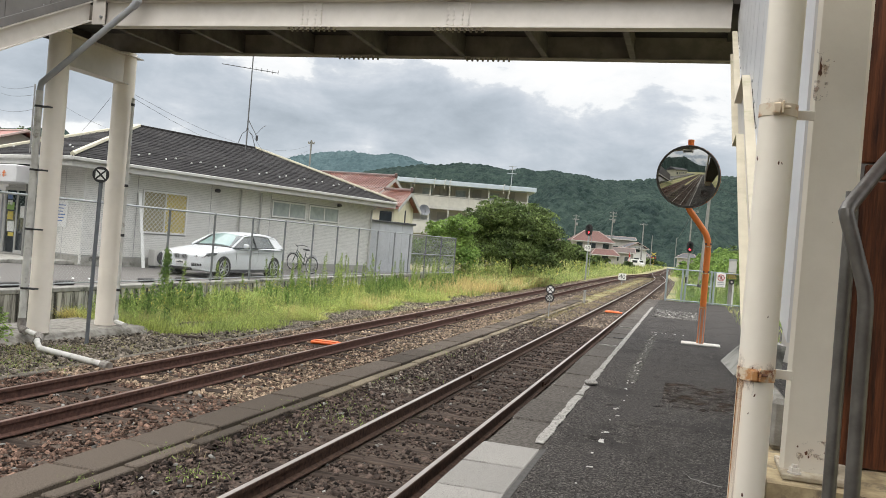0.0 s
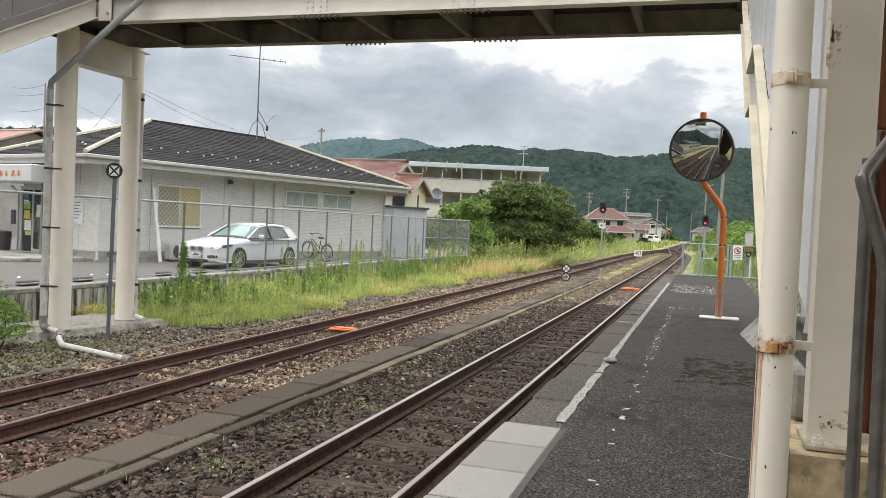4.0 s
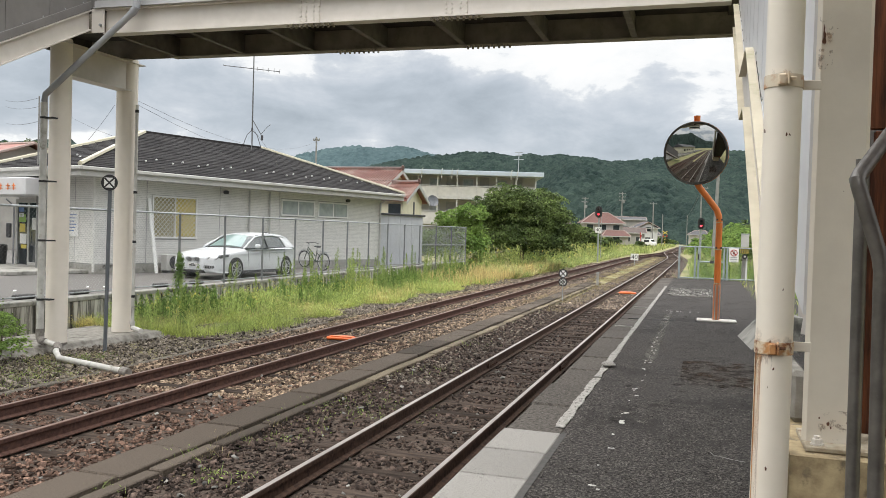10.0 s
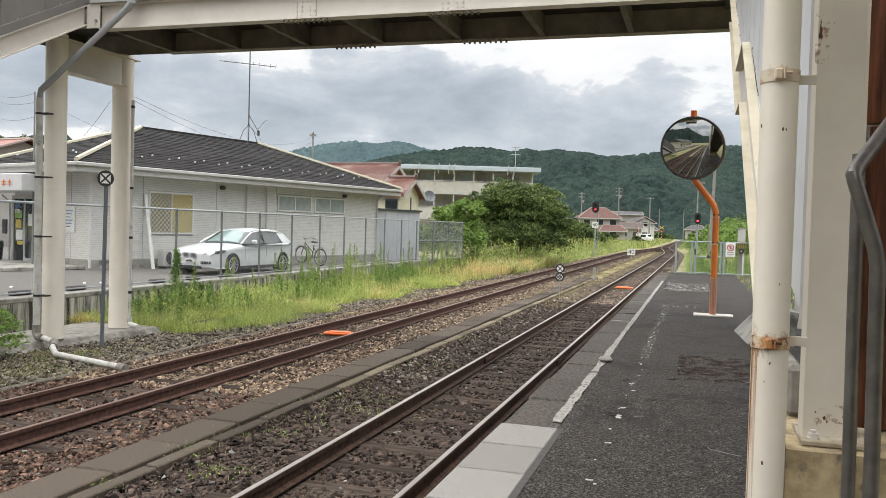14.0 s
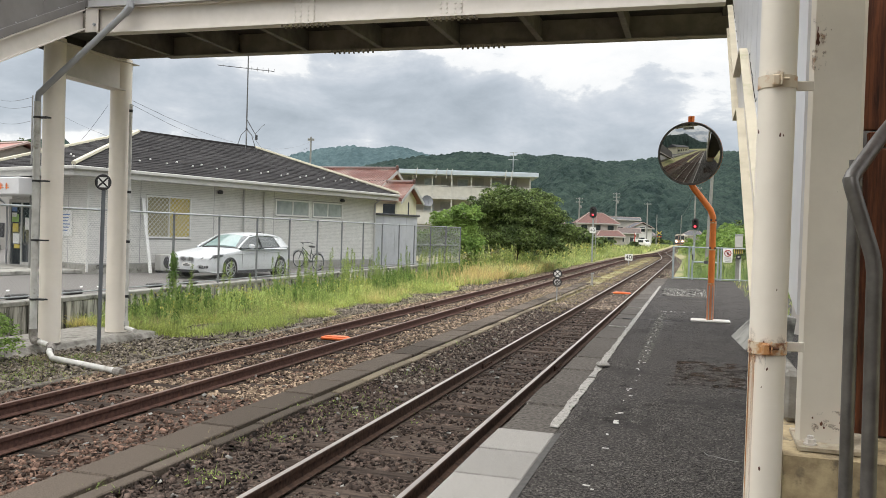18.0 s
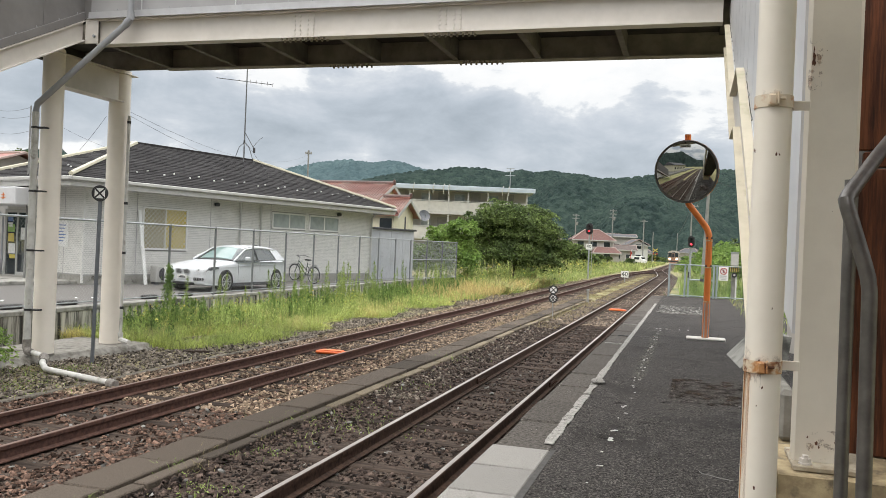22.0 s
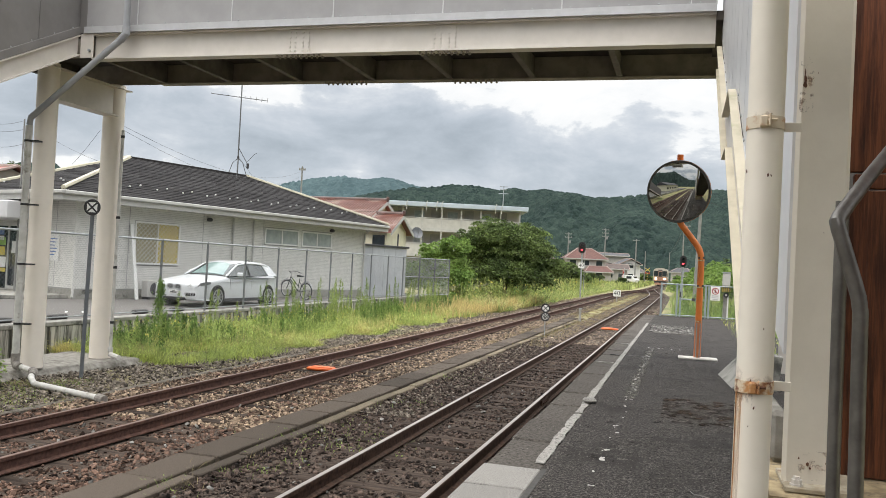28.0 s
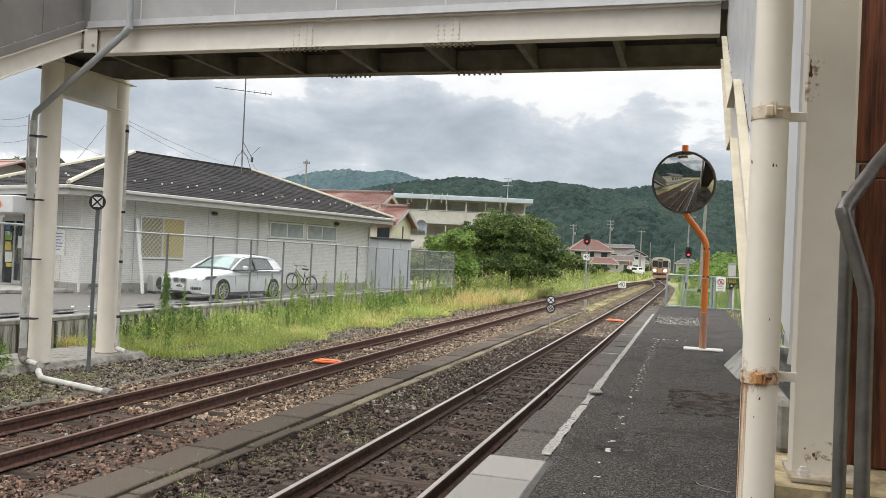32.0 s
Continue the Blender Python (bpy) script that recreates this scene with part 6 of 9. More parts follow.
def signal(m, pole, half, tall, label, with_board):
    root = thing("railway_signal", m, label, "railway signal", "signals showing red")
    part("mast", pipe([(0, 0.1, 0), (0, 0.1, pole)], 0.07, 10), M["galv"], root, smooth=True)
    z = pole + tall * 0.2
    outline = [(half * math.cos(a), (tall - half if math.sin(a) > 0 else half - tall) + half * math.sin(a)) for a in (2 * math.pi * k / 24 for k in range(24))]
    part("backboard", extrude(outline, -0.03, 0.0, "y"), M["black"], root, "black rounded backboard").location = (0, 0, z)
    part("lamp_box", boxes((-0.16, 0, z - tall * 0.7, 0.16, 0.3, z + tall * 0.7), bevel=0.03), M["black"], root)
    for k, zz in enumerate((tall * 0.42, -tall * 0.42)):
        hood = part("hood", tube(bmesh.new(), [(0, -0.03, z + zz), (0, -0.26, z + zz)], 0.11, 16, False), M["black"], root)
        part("lens", pipe([(0, -0.06, z + zz), (0, -0.04, z + zz)], 0.065, 16), M["red_lamp"] if k == 1 else M["dark_glass"], hood, "lit red lens" if k == 1 else "")
    if with_board:
        b = part("speed_board", boxes((-0.26, 0.0, 2.56, 0.26, 0.02, 3.04), bevel=0.02), M["white"], root, "white board with the number 40")
        text_part("digits", "40", 0.42, pose(0, -0.003, 2.80, 90, 0, 0), M["black"], b)
        part("side_stay", pipe([(0.25, 0.1, 0.4), (0.25, 0.1, pole)], 0.025, 6), M["galv"], root)
    return root


M["red_lamp"] = glow("red_signal_lamp", (1.0, 0.04, 0.06), 5.0)
signal(pose(-8.53, 72.0, -0.9, 0, 0, -6), 4.25, 0.31, 0.5, "black signal head with a red lamp and a 40 board", True)
signal(pose(-0.06, 62.8, -0.9, 0, 0, 3), 3.3, 0.24, 0.42, "black signal head with a red lamp on a thin mast", False)



# ---- orange boxes between the rails ----
def orange_box(m, label):
    root = thing("track_box", m, label, "track box", "orange track boxes")
    part("cover", boxes((-0.34, -0.11, 0, 0.34, 0.11, 0.06), bevel=0.02), M["orange_bright"], root)
    part("lid", boxes((-0.25, -0.085, 0.06, 0.2, 0.085, 0.078), bevel=0.008), M["orange_bright"], root)
    part("hasp", boxes((0.34, -0.03, 0.01, 0.37, 0.03, 0.04)), M["galv"], root)
    return root


M["orange_bright"] = mat("bright_orange_plastic", (0.85, 0.17, 0.035), (0.78, 0.14, 0.03), 5, 0.4)
orange_box(pose(-6.82, 15.27, RAIL - 0.155, 0, 0, 2), "bright orange flat box between the rusty rails")
orange_box(pose(-2.72, 33.4, RAIL - 0.155, 0, 0, -1), "bright orange flat box between the polished rails")


# ---- fence and gate at the platform's end ----
def end_fence():
    root = thing("platform_fence", None, "galvanised steel fence and gate closing the platform end", "fence")
    y = 28.9
    xs = (-0.69, -0.18, -0.07, 0.74, 0.84, 2.1)
    for x in xs:
        part("post", boxes((x - 0.03, y - 0.03, 0, x + 0.03, y + 0.03, 1.12), bevel=0.006), M["gate"], root)
    for z in (1.09, 0.05):
        part("rail", pipe([(-0.69, y, z), (2.1, y, z)], 0.02, 8), M["gate"], root)
    part("mid_rail", pipe([(-0.07, y, 0.6), (0.74, y, 0.6)], 0.025, 8), M["gate"], root)
    part("latch", boxes((0.3, y - 0.04, 0.55, 0.42, y - 0.01, 0.65)), M["dark"], root)
    part("hinge", boxes((-0.10, y - 0.04, 0.66, -0.05, y, 0.85)), M["dark"], root)
    v, f = wires([], [], (-0.69, y + 0.02), (2.1, y + 0.02), 0.05, 1.09, 0.075, 0.002)
    raw_mesh("wire_mesh", v, f, 4, M["wire"], root)
    return root


M["gate"] = mat("blue_grey_galvanised", (0.33, 0.38, 0.39), (0.25, 0.30, 0.31), 9, 0.55, 0.3)
end_fence()
ns = thing("prohibition_sign", pose(1.04, 28.85, 0), "white no-entry sign with a red ring on the fence", "sign")
part("board", boxes((-0.15, -0.012, 0.62, 0.15, 0, 1.08), bevel=0.003), M["white"], ns)
bm = tube(bmesh.new(), [(0.1 * math.cos(2 * math.pi * k / 28), -0.016, 0.93 + 0.1 * math.sin(2 * math.pi * k / 28)) for k in range(29)], 0.013, 5, False)
part("red_ring", bm, M["red_paint"], ns)
part("red_slash", boxes((-0.1, -0.024, -0.011, 0.1, -0.018, 0.011), m=pose(0, 0, 0.93, 0, 45, 0)), M["red_paint"], ns)
part("black_shape", boxes((-0.025, -0.018, 0.88, 0.025, -0.013, 0.95), (-0.015, -0.018, 0.955, 0.015, -0.013, 0.985)), M["black"], ns)
part("writing", boxes((-0.1, -0.015, 0.76, 0.1, -0.012, 0.785), (-0.11, -0.015, 0.70, 0.11, -0.012, 0.72), (-0.08, -0.015, 0.65, 0.08, -0.012, 0.665)), M["galv"], ns)

bp = thing("striped_post", pose(1.38, 29.05, -0.9), "weathered post with a striped band, lamp and white box", "post")
part("shaft", boxes((-0.08, -0.08, 0, 0.08, 0.08, 1.75), bevel=0.01), M["concrete"], bp)
part("white_edge", boxes((0.04, -0.085, 0.85, 0.09, -0.075, 1.7)), M["white"], bp)
part("white_box", boxes((-0.12, -0.12, 2.02, 0.12, 0.12, 2.44), bevel=0.02), M["trim"], bp, "white instrument box")
part("box_lid", boxes((-0.13, -0.13, 2.44, 0.13, 0.13, 2.48)), M["galv"], bp)
sb = part("striped_band", boxes((-0.13, -0.1, 1.82, 0.13, 0.1, 2.02), bevel=0.004), M["curtain"], bp, "yellow band with black stripes")
for k in range(4):
    part("black_stripe", boxes((-0.11 + k * 0.065, -0.106, 1.825, -0.085 + k * 0.065, -0.1, 2.015)), M["black"], sb)
lp = part("lamp", pipe([(0, -0.16, 1.72), (0, -0.08, 1.72)], 0.085, 18), M["black"], bp, "round black lamp")
part("lamp_lens", pipe([(0, -0.168, 1.72), (0, -0.16, 1.72)], 0.035, 12), M["trim"], lp)

# broken concrete blocks by the stairs
blk = thing("concrete_block", pose(0.86, 11.6, 0, 0, 0, 4), "tilted grey concrete slab beside the stairs", "concrete block", "concrete blocks")
part("slab", extrude([(-0.28, 0), (0.25, 0), (0.3, 0.42), (0.12, 0.44)], -0.75, 0.75, "y"), M["concrete"], blk)

# ---- approaching railcar ----
M["train_body"] = mat("ivory_railcar_paint", (0.46, 0.41, 0.35), (0.38, 0.335, 0.285), 2, 0.4)
M["train_orange"] = mat("orange_railcar_paint", (0.40, 0.225, 0.15), (0.33, 0.18, 0.12), 2, 0.4)
M["head_lamp"] = glow("warm_headlamp", (1.0, 0.78, 0.42), 26.0)
W2, L2 = 1.4, 16.0
railcar = thing("railcar", None, "ivory and orange diesel railcar with lit headlamps", "train")
sec = [(-W2, 0.95), (-W2, 3.15), (-1.2, 3.5), (-0.6, 3.68), (0.6, 3.68), (1.2, 3.5), (W2, 3.15), (W2, 0.95)]
part("body", loft(bmesh.new(), [[(x * 0.97, 0.0, z) for x, z in sec], [(x, 0.12, z) for x, z in sec], [(x, L2 - 0.1, z) for x, z in sec], [(x * 0.97, L2, z) for x, z in sec]]), M["train_body"], railcar)
for s in (1, -1):
    part("front_panel", boxes((min(s * 0.42, s * 1.33), -0.02, 0.98, max(s * 0.42, s * 1.33), 0.0, 1.88), bevel=0.004), M["train_orange"], railcar, "orange front panel")
    fw = part("front_window", boxes((min(s * 0.43, s * 1.31), -0.022, 1.98, max(s * 0.43, s * 1.31), 0.0, 3.1), bevel=0.03), M["dark_glass"], railcar, "dark cab window")
    part("wiper", pipe([(s * 0.75, -0.03, 1.99), (s * 0.95, -0.03, 2.6)], 0.012, 5), M["black"], fw)
    bz = part("lamp_bezel", pipe([(s * 0.89, -0.05, 1.42), (s * 0.89, 0.0, 1.42)], 0.25, 18), M["trim"], railcar)
    part("headlight", pipe([(s * 0.89, -0.06, 1.42), (s * 0.89, -0.05, 1.42)], 0.21, 16), M["head_lamp"], bz, "glowing headlight")
    part("step", boxes((min(s * 0.95, s * 1.3), -0.12, 0.5, max(s * 0.95, s * 1.3), 0.1, 0.54)), M["dark"], railcar)
    part("side_stripe", boxes((min(s * W2, s * (W2 + 0.008)), 0.1, 1.0, max(s * W2, s * (W2 + 0.008)), L2 - 0.1, 1.5)), M["train_orange"], railcar)
    for k in range(7):
        part("side_window", boxes((min(s * W2, s * (W2 + 0.01)), 2.4 + k * 1.75, 1.95, max(s * W2, s * (W2 + 0.01)), 3.7 + k * 1.75, 2.8)), M["dark_glass"], railcar)
part("gangway_door", boxes((-0.38, -0.05, 1.0, 0.38, 0.0, 3.05), bevel=0.01), M["train_orange"], railcar, "dull orange gangway door")
part("door_window", boxes((-0.31, -0.056, 1.9, 0.31, -0.05, 2.95)), M["dark_glass"], railcar)
for sx in (0.41, -0.41):
    part("gangway_edge", boxes((sx - 0.025, -0.09, 0.98, sx + 0.025, 0.0, 3.08), bevel=0.01), M["dark"], railcar, "dark rubber gangway edge")
part("destination_box", boxes((-0.42, -0.03, 3.13, 0.42, 0.0, 3.38), bevel=0.01), M["dark"], railcar)
part("skirt", boxes((-1.2, 0.1, 0.45, 1.2, L2 - 0.1, 0.95)), M["dark"], railcar, "dark underframe")
part("coupler", boxes((-0.2, -0.4, 0.7, 0.2, 0.1, 1.0), bevel=0.03), M["dark"], railcar)
part("snow_plough", boxes((-1.1, -0.15, 0.15, 1.1, 0.1, 0.6), bevel=0.03), M["train_orange"], railcar, "orange rail guard")
for y in (1.6, 3.6, 12.4, 14.4):
    for s in (1, -1):
        part("wheel", pipe([(s * 0.49, y, 0.43), (s * 0.61, y, 0.43)], 0.43, 20), M["rust"], railcar)

# ---- houses behind the building ----
M["red_tile"] = mat("red_glazed_roof_tile", (0.30, 0.125, 0.09), (0.21, 0.08, 0.06), 5, 0.32, spec=0.8, stain=(0.44, 0.31, 0.27), stain_scale=1.1, stain_at=0.46, vary=0.25, island=True)
M["ridge_tile"] = mat("dark_red_brown_ridge_tile", (0.11, 0.055, 0.045), (0.06, 0.034, 0.03), 8, 0.4, stain=(0.16, 0.12, 0.10), stain_scale=3)
M["old_red"] = mat("weathered_red_roof", (0.34, 0.15, 0.12), (0.27, 0.11, 0.09), 2, 0.5, stain=(0.40, 0.24, 0.2), stain_scale=0.7)
M["plaster"] = mat("cream_plaster", (0.72, 0.68, 0.51), (0.65, 0.61, 0.45), 3, 0.8)
M["grey_wall"] = mat("grey_plaster", (0.34, 0.335, 0.31), (0.27, 0.265, 0.25), 2, 0.8, stain=(0.30, 0.29, 0.27), stain_scale=0.5)
M["apt"] = mat("grey_apartment_wall", (0.44, 0.415, 0.37), (0.38, 0.36, 0.32), 1.0, 0.8, stain=(0.30, 0.29, 0.26), stain_scale=0.5)
M["apt_roof"] = mat("blue_grey_roof_edge", (0.44, 0.50, 0.56), (0.38, 0.44, 0.50), 1.0, 0.6)


def tiled(bm, a, b, c, d, cols, rows):
    """Pantiles on a slope: a-b the ridge, d-c the eave."""
    a, b, c, d = (Vector(p) for p in (a, b, c, d))
    n = (b - a).cross(d - a).normalized()
    if n.z < 0:
        n.negate()
    for r in range(rows):
        for k in range(cols):
            u0, u1 = k / cols, (k + 1) / cols
            v0, v1 = r / rows, (r + 1.0) / rows
            lift0, lift1 = 0.01, 0.05
            top, bot = [], []
            for s in (0, 0.3, 0.6, 1.0):
                u = u0 + (u1 - u0) * s
                w = (0.0, 0.045, 0.05, 0.0)[int(s * 3.3 + 0.5)] if s < 1 else 0.0
                top.append(bm.verts.new(a.lerp(b, u).lerp(d.lerp(c, u), v0) + n * (lift0 + w)))
                bot.append(bm.verts.new(a.lerp(b, u).lerp(d.lerp(c, u), v1) + n * (lift1 + w)))
            for i in range(3):
                bm.faces.new((top[i], top[i + 1], bot[i + 1], bot[i]))


def gable_house(root, x0, x1, y0, y1, base, eave, apex, cols, rows, wall):
    """Walls and a tiled roof whose ridge runs along x; the gable faces +x."""
    ym = (y0 + y1) / 2
    part("wall", extrude([(y0 + 0.3, base), (y1 - 0.3, base), (y1 - 0.3, eave), (ym, apex - 0.12), (y0 + 0.3, eave)], x0, x1 - 0.35, "x"), wall, root)
    roof = part("roof", extrude([(y0, eave - 0.22), (ym, apex - 0.08), (y1, eave - 0.22), (y1, eave - 0.12), (ym, apex), (y0, eave - 0.12)], x0, x1, "x"), M["old_red"], root, "red glazed tile roof")
    bm = bmesh.new()
    tiled(bm, (x0, ym, apex), (x1, ym, apex), (x1, y0, eave - 0.12), (x0, y0, eave - 0.12), cols, rows)
    tagged(part("roof_tiles", bm, M["red_tile"], roof), kind="stuff")
    part("ridge", pipe([(x0, ym, apex + 0.06), (x1 + 0.05, ym, apex + 0.06)], 0.10, 8), M["ridge_tile"], roof, "dark red-brown ridge tiles")
    part("ridge_end", boxes((x1 - 0.06, ym - 0.11, apex - 0.05, x1 + 0.07, ym + 0.11, apex + 0.24), bevel=0.04), M["ridge_tile"], roof, "dark ridge end tile")
    for ya, yb in ((y0, ym), (y1, ym)):
        prof = [(ya, eave - 0.34), (ya, eave - 0.14), (yb, apex - 0.02), (yb, apex - 0.22)]
        part("barge_board", extrude(prof, x1 - 0.03, x1 + 0.02, "x"), M["trim"], roof, "pale barge board")
    return roof


hs = thing("house", pose(0, 0, 0), "cream house with red glazed tile roofs", "house")
gable_house(hs, -25.0, -15.85, 39.9, 45.7, -0.7, 3.55, 4.7, 56, 16, M["plaster"])
gable_house(hs, -19.0, -14.3, 39.4, 43.0, -0.7, 3.05, 3.86, 32, 11, M["plaster"])
part("window", boxes((-15.4, 39.62, 2.15, -14.75, 39.72, 2.7)), M["dark_glass"], hs)
part("downpipe", pipe([(-14.0, 39.6, 2.8), (-14.0, 39.62, 0.0)], 0.04, 6), M["dark"], hs)

dish = thing("satellite_dish", pose(-14.6, 44.4, 3.05, 70, 0, 40) @ Matrix.Scale(0.56, 4), "grey round satellite dish beside the house", "satellite dish")
part("dish", lathe([(0.02, 0.0), (0.33, 0.06), (0.58, 0.18), (0.59, 0.19), (0.33, 0.08), (0.02, 0.02)], 20), M["sign_pole"], dish)
part("arm", pipe([(0, -0.5, 0.15), (0, 0, 0.6)], 0.015, 6), M["dark"], dish)
part("bracket", boxes((-0.1, -0.1, -0.5, 0.1, 0.1, 0.0)), M["dark"], dish)


def apartment():
    root = thing("apartment_building", pose(-15.4, 79.2, -0.8, 0, 0, 17.2), "grey apartment building with access balconies and a flat roof", "building")
    ln = 24.0
    part("wall", boxes((-ln, 1.4, 0, 0.0, 10, 7.7)), M["apt"], root)
    part("roof", boxes((-ln - 0.6, -0.5, 7.68, 0.6, 10.5, 8.12), bevel=0.03), M["apt_roof"], root, "blue-grey flat roof slab")
    for k, z in enumerate((2.85, 5.35)):
        part("balcony_slab", boxes((-ln, -0.1, z, 0.0, 1.4, z + 0.26)), M["trim"], root)
        p = part("balcony_rail", boxes((-ln, -0.06, z + 1.25, 0.0, 0.02, z + 1.32)), M["trim"], root)
        part("rail_infill", boxes((-ln, -0.02, z + 0.26, 0.0, 0.0, z + 1.2)), M["apt_panel"], p)
    x = -0.15
    while x > -ln:
        part("post", boxes((x - 0.06, -0.08, 0, x + 0.06, 0.04, 7.68)), M["trim"], root)
        x -= 1.9
    for k in range(7):
        for z in (0.35, 2.85 + 0.3, 5.35 + 0.3):
            d = part("door", boxes((-2.2 - k * 3.3, 1.36, z, -1.3 - k * 3.3, 1.4, z + 1.95)), M["grey_wall"], root)
            w = part("window", boxes((-3.9 - k * 3.3, 1.34, z + 0.9, -2.8 - k * 3.3, 1.4, z + 1.8)), M["trim"], root)
            part("pane", boxes((-3.82 - k * 3.3, 1.325, z + 0.98, -2.88 - k * 3.3, 1.34, z + 1.72)), M["frosted"], w)
    for x in (-2.0, -2.6, -7.8, -8.3, -9.3, -11.2):
        part("vent_pipe", pipe([(x, -0.55, 7.3), (x, -0.6, 8.0), (x + 0.1, -0.55, 8.25)], 0.04, 6), M["trim"], root)
    an = part("roof_antenna", pipe([(-1.6, 3, 8.1), (-1.6, 3, 10.4)], 0.04, 6), M["galv"], root)
    for z, w in ((9.6, 0.5), (10.0, 0.35), (10.3, 0.4)):
        part("antenna_arm", boxes((-1.6 - w, 2.97, z, -1.6 + w, 3.03, z + 0.07)), M["galv"], an)
    return root


M["apt_panel"] = mat("pale_balcony_panel", (0.50, 0.49, 0.455), (0.43, 0.42, 0.39), 2, 0.6)
apartment()


def far_house(m, w, d, h, rise, wall, roof_mat, label, hip=1.0):
    root = thing("house", m, label, "house", "houses along the line")
    part("wall", boxes((-w / 2, -d / 2, 0, w / 2, d / 2, h)), wall, root)
    bm = bmesh.new()
    o = 0.5
    gabled = hip < 0.3
    rx = w / 2 + o if gabled else w / 2 - hip * d / 2
    v = [bm.verts.new(p) for p in ((-w / 2 - o, -d / 2 - o, h), (w / 2 + o, -d / 2 - o, h), (w / 2 + o, d / 2 + o, h), (-w / 2 - o, d / 2 + o, h), (-rx, 0, h + rise), (rx, 0, h + rise))]
    for f in ((0, 1, 5, 4), (2, 3, 4, 5), (3, 2, 1, 0)) + (() if gabled else ((1, 2, 5), (3, 0, 4))):
        bm.faces.new([v[i] for i in f])
    rf = part("roof", bm, roof_mat, root)
    part("ridge", pipe([(-rx, 0, h + rise), (rx, 0, h + rise)], 0.10, 6), M["hip_pale"] if roof_mat != M["red_tile"] else roof_mat, rf)
    if gabled:
        part("gable_wall", extrude([(-d / 2, h + 0.01), (d / 2, h + 0.01), (0, h + rise * 0.5 * d / (d / 2 + o))], -w / 2, w / 2, "x"), wall, root)
        for s in (1, -1):
            for q in (1, -1):
                part("verge_board", pipe([(s * rx, q * (d / 2 + o), h), (s * rx, 0, h + rise)], 0.08, 5), M["hip_pale"], rf)
    else:
        for s in (1, -1):
            for q in (1, -1):
                part("hip_cap", pipe([(s * (w / 2 + o), q * (d / 2 + o), h + 0.03), (s * rx, 0, h + rise)], 0.10, 5), M["hip_pale"], rf)
    part("eave_board", boxes((-w / 2 - o, -d / 2 - o - 0.02, h - 0.18, w / 2 + o, -d / 2 - o + 0.03, h + 0.03), (w / 2 + o - 0.03, -d / 2 - o, h - 0.18, w / 2 + o + 0.02, d / 2 + o, h + 0.03)), M["trim"], rf)
    n = max(int(w / 2.6), 1)
    for k in range(n):
        for z in ((0.9, 3.4) if h > 4 else (0.9,)):
            x = -w / 2 + (k + 0.5) * w / n
            ww = part("window", boxes((x - 0.75, -d / 2 - 0.05, z, x + 0.75, -d / 2, z + 1.2)), M["trim"], root)
            part("pane", boxes((x - 0.66, -d / 2 - 0.06, z + 0.08, x + 0.66, -d / 2 - 0.05, z + 1.12)), M["dark_glass"], ww)
    for z in ((0.9, 3.4) if h > 4 else (0.9,)):
        ww = part("window", boxes((w / 2, -0.7, z, w / 2 + 0.05, 0.7, z + 1.2)), M["trim"], root)
        part("pane", boxes((w / 2 + 0.05, -0.62, z + 0.08, w / 2 + 0.06, 0.62, z + 1.12)), M["dark_glass"], ww)
    return root


M["bright_wall"] = mat("white_painted_wall", (0.62, 0.62, 0.60), (0.52, 0.52, 0.50), 1.0, 0.8)
M["hip_pale"] = mat("pale_hip_tile", (0.34, 0.26, 0.23), (0.27, 0.20, 0.18), 2, 0.7)
M["white_wall"] = mat("white_house_wall", (0.40, 0.385, 0.355), (0.30, 0.285, 0.26), 1.0, 0.8, stain=(0.36, 0.35, 0.33), stain_scale=0.4)
M["red_far"] = mat("salmon_tile_roof", (0.125, 0.055, 0.042), (0.08, 0.034, 0.028), 2.5, 0.6, spec=0.3, stain=(0.19, 0.105, 0.082), stain_scale=0.4)
M["grey_roof"] = mat("grey_house_roof", (0.10, 0.10, 0.105), (0.07, 0.07, 0.075), 2, 0.8, spec=0.2)
M["brown_roof"] = mat("brown_barn_roof", (0.12, 0.095, 0.085), (0.08, 0.065, 0.06), 2, 0.8, spec=0.2)
far_house(pose(-21.0, 182, -0.7, 0, 0, 14), 8.4, 7.0, 4.9, 2.3, M["white_wall"], M["red_far"], "two-storey white house with a salmon tile roof", 0.75)
far_house(pose(-17.4, 176.5, -0.7, 0, 0, 14), 5.0, 4.0, 2.2, 1.2, M["white_wall"], M["red_far"], "low wing of a house with a salmon tile roof", 0.3)
far_house(pose(-18.6, 214, -0.5, 0, 0, 8), 9.0, 8.0, 6.3, 0.7, M["grey_wall"], M["grey_roof"], "square grey concrete house with a flat roof", 0.2)
far_house(pose(-15.4, 196, -0.6, 0, 0, 8), 5.2, 6.0, 3.0, 1.1, M["grey_wall"], M["brown_roof"], "brown-roofed barn between the houses", 0.1)
far_house(pose(-13.2, 205, -0.6, 0, 0, -72), 6.4, 4.6, 4.3, 1.4, M["bright_wall"], M["grey_roof"], "white two-storey house with a grey gable roof", 0.1)
far_house(pose(-33.0, 190, -0.6, 0, 0, 8), 9.0, 7.0, 4.3, 1.6, M["white_wall"], M["brown_roof"], "white house with a brown roof by the trees", 0.6)
far_house(pose(-9.5, 365, -0.6, 0, 0, 10), 7.0, 7.0, 3.4, 2.0, M["white_wall"], M["grey_roof"], "distant white house with a grey roof", 0.5)
far_house(pose(-19.0, 345, -0.6, 0, 0, -6), 7.0, 7.0, 3.0, 1.8, M["white_wall"], M["grey_roof"], "distant low house with a grey roof", 0.5)
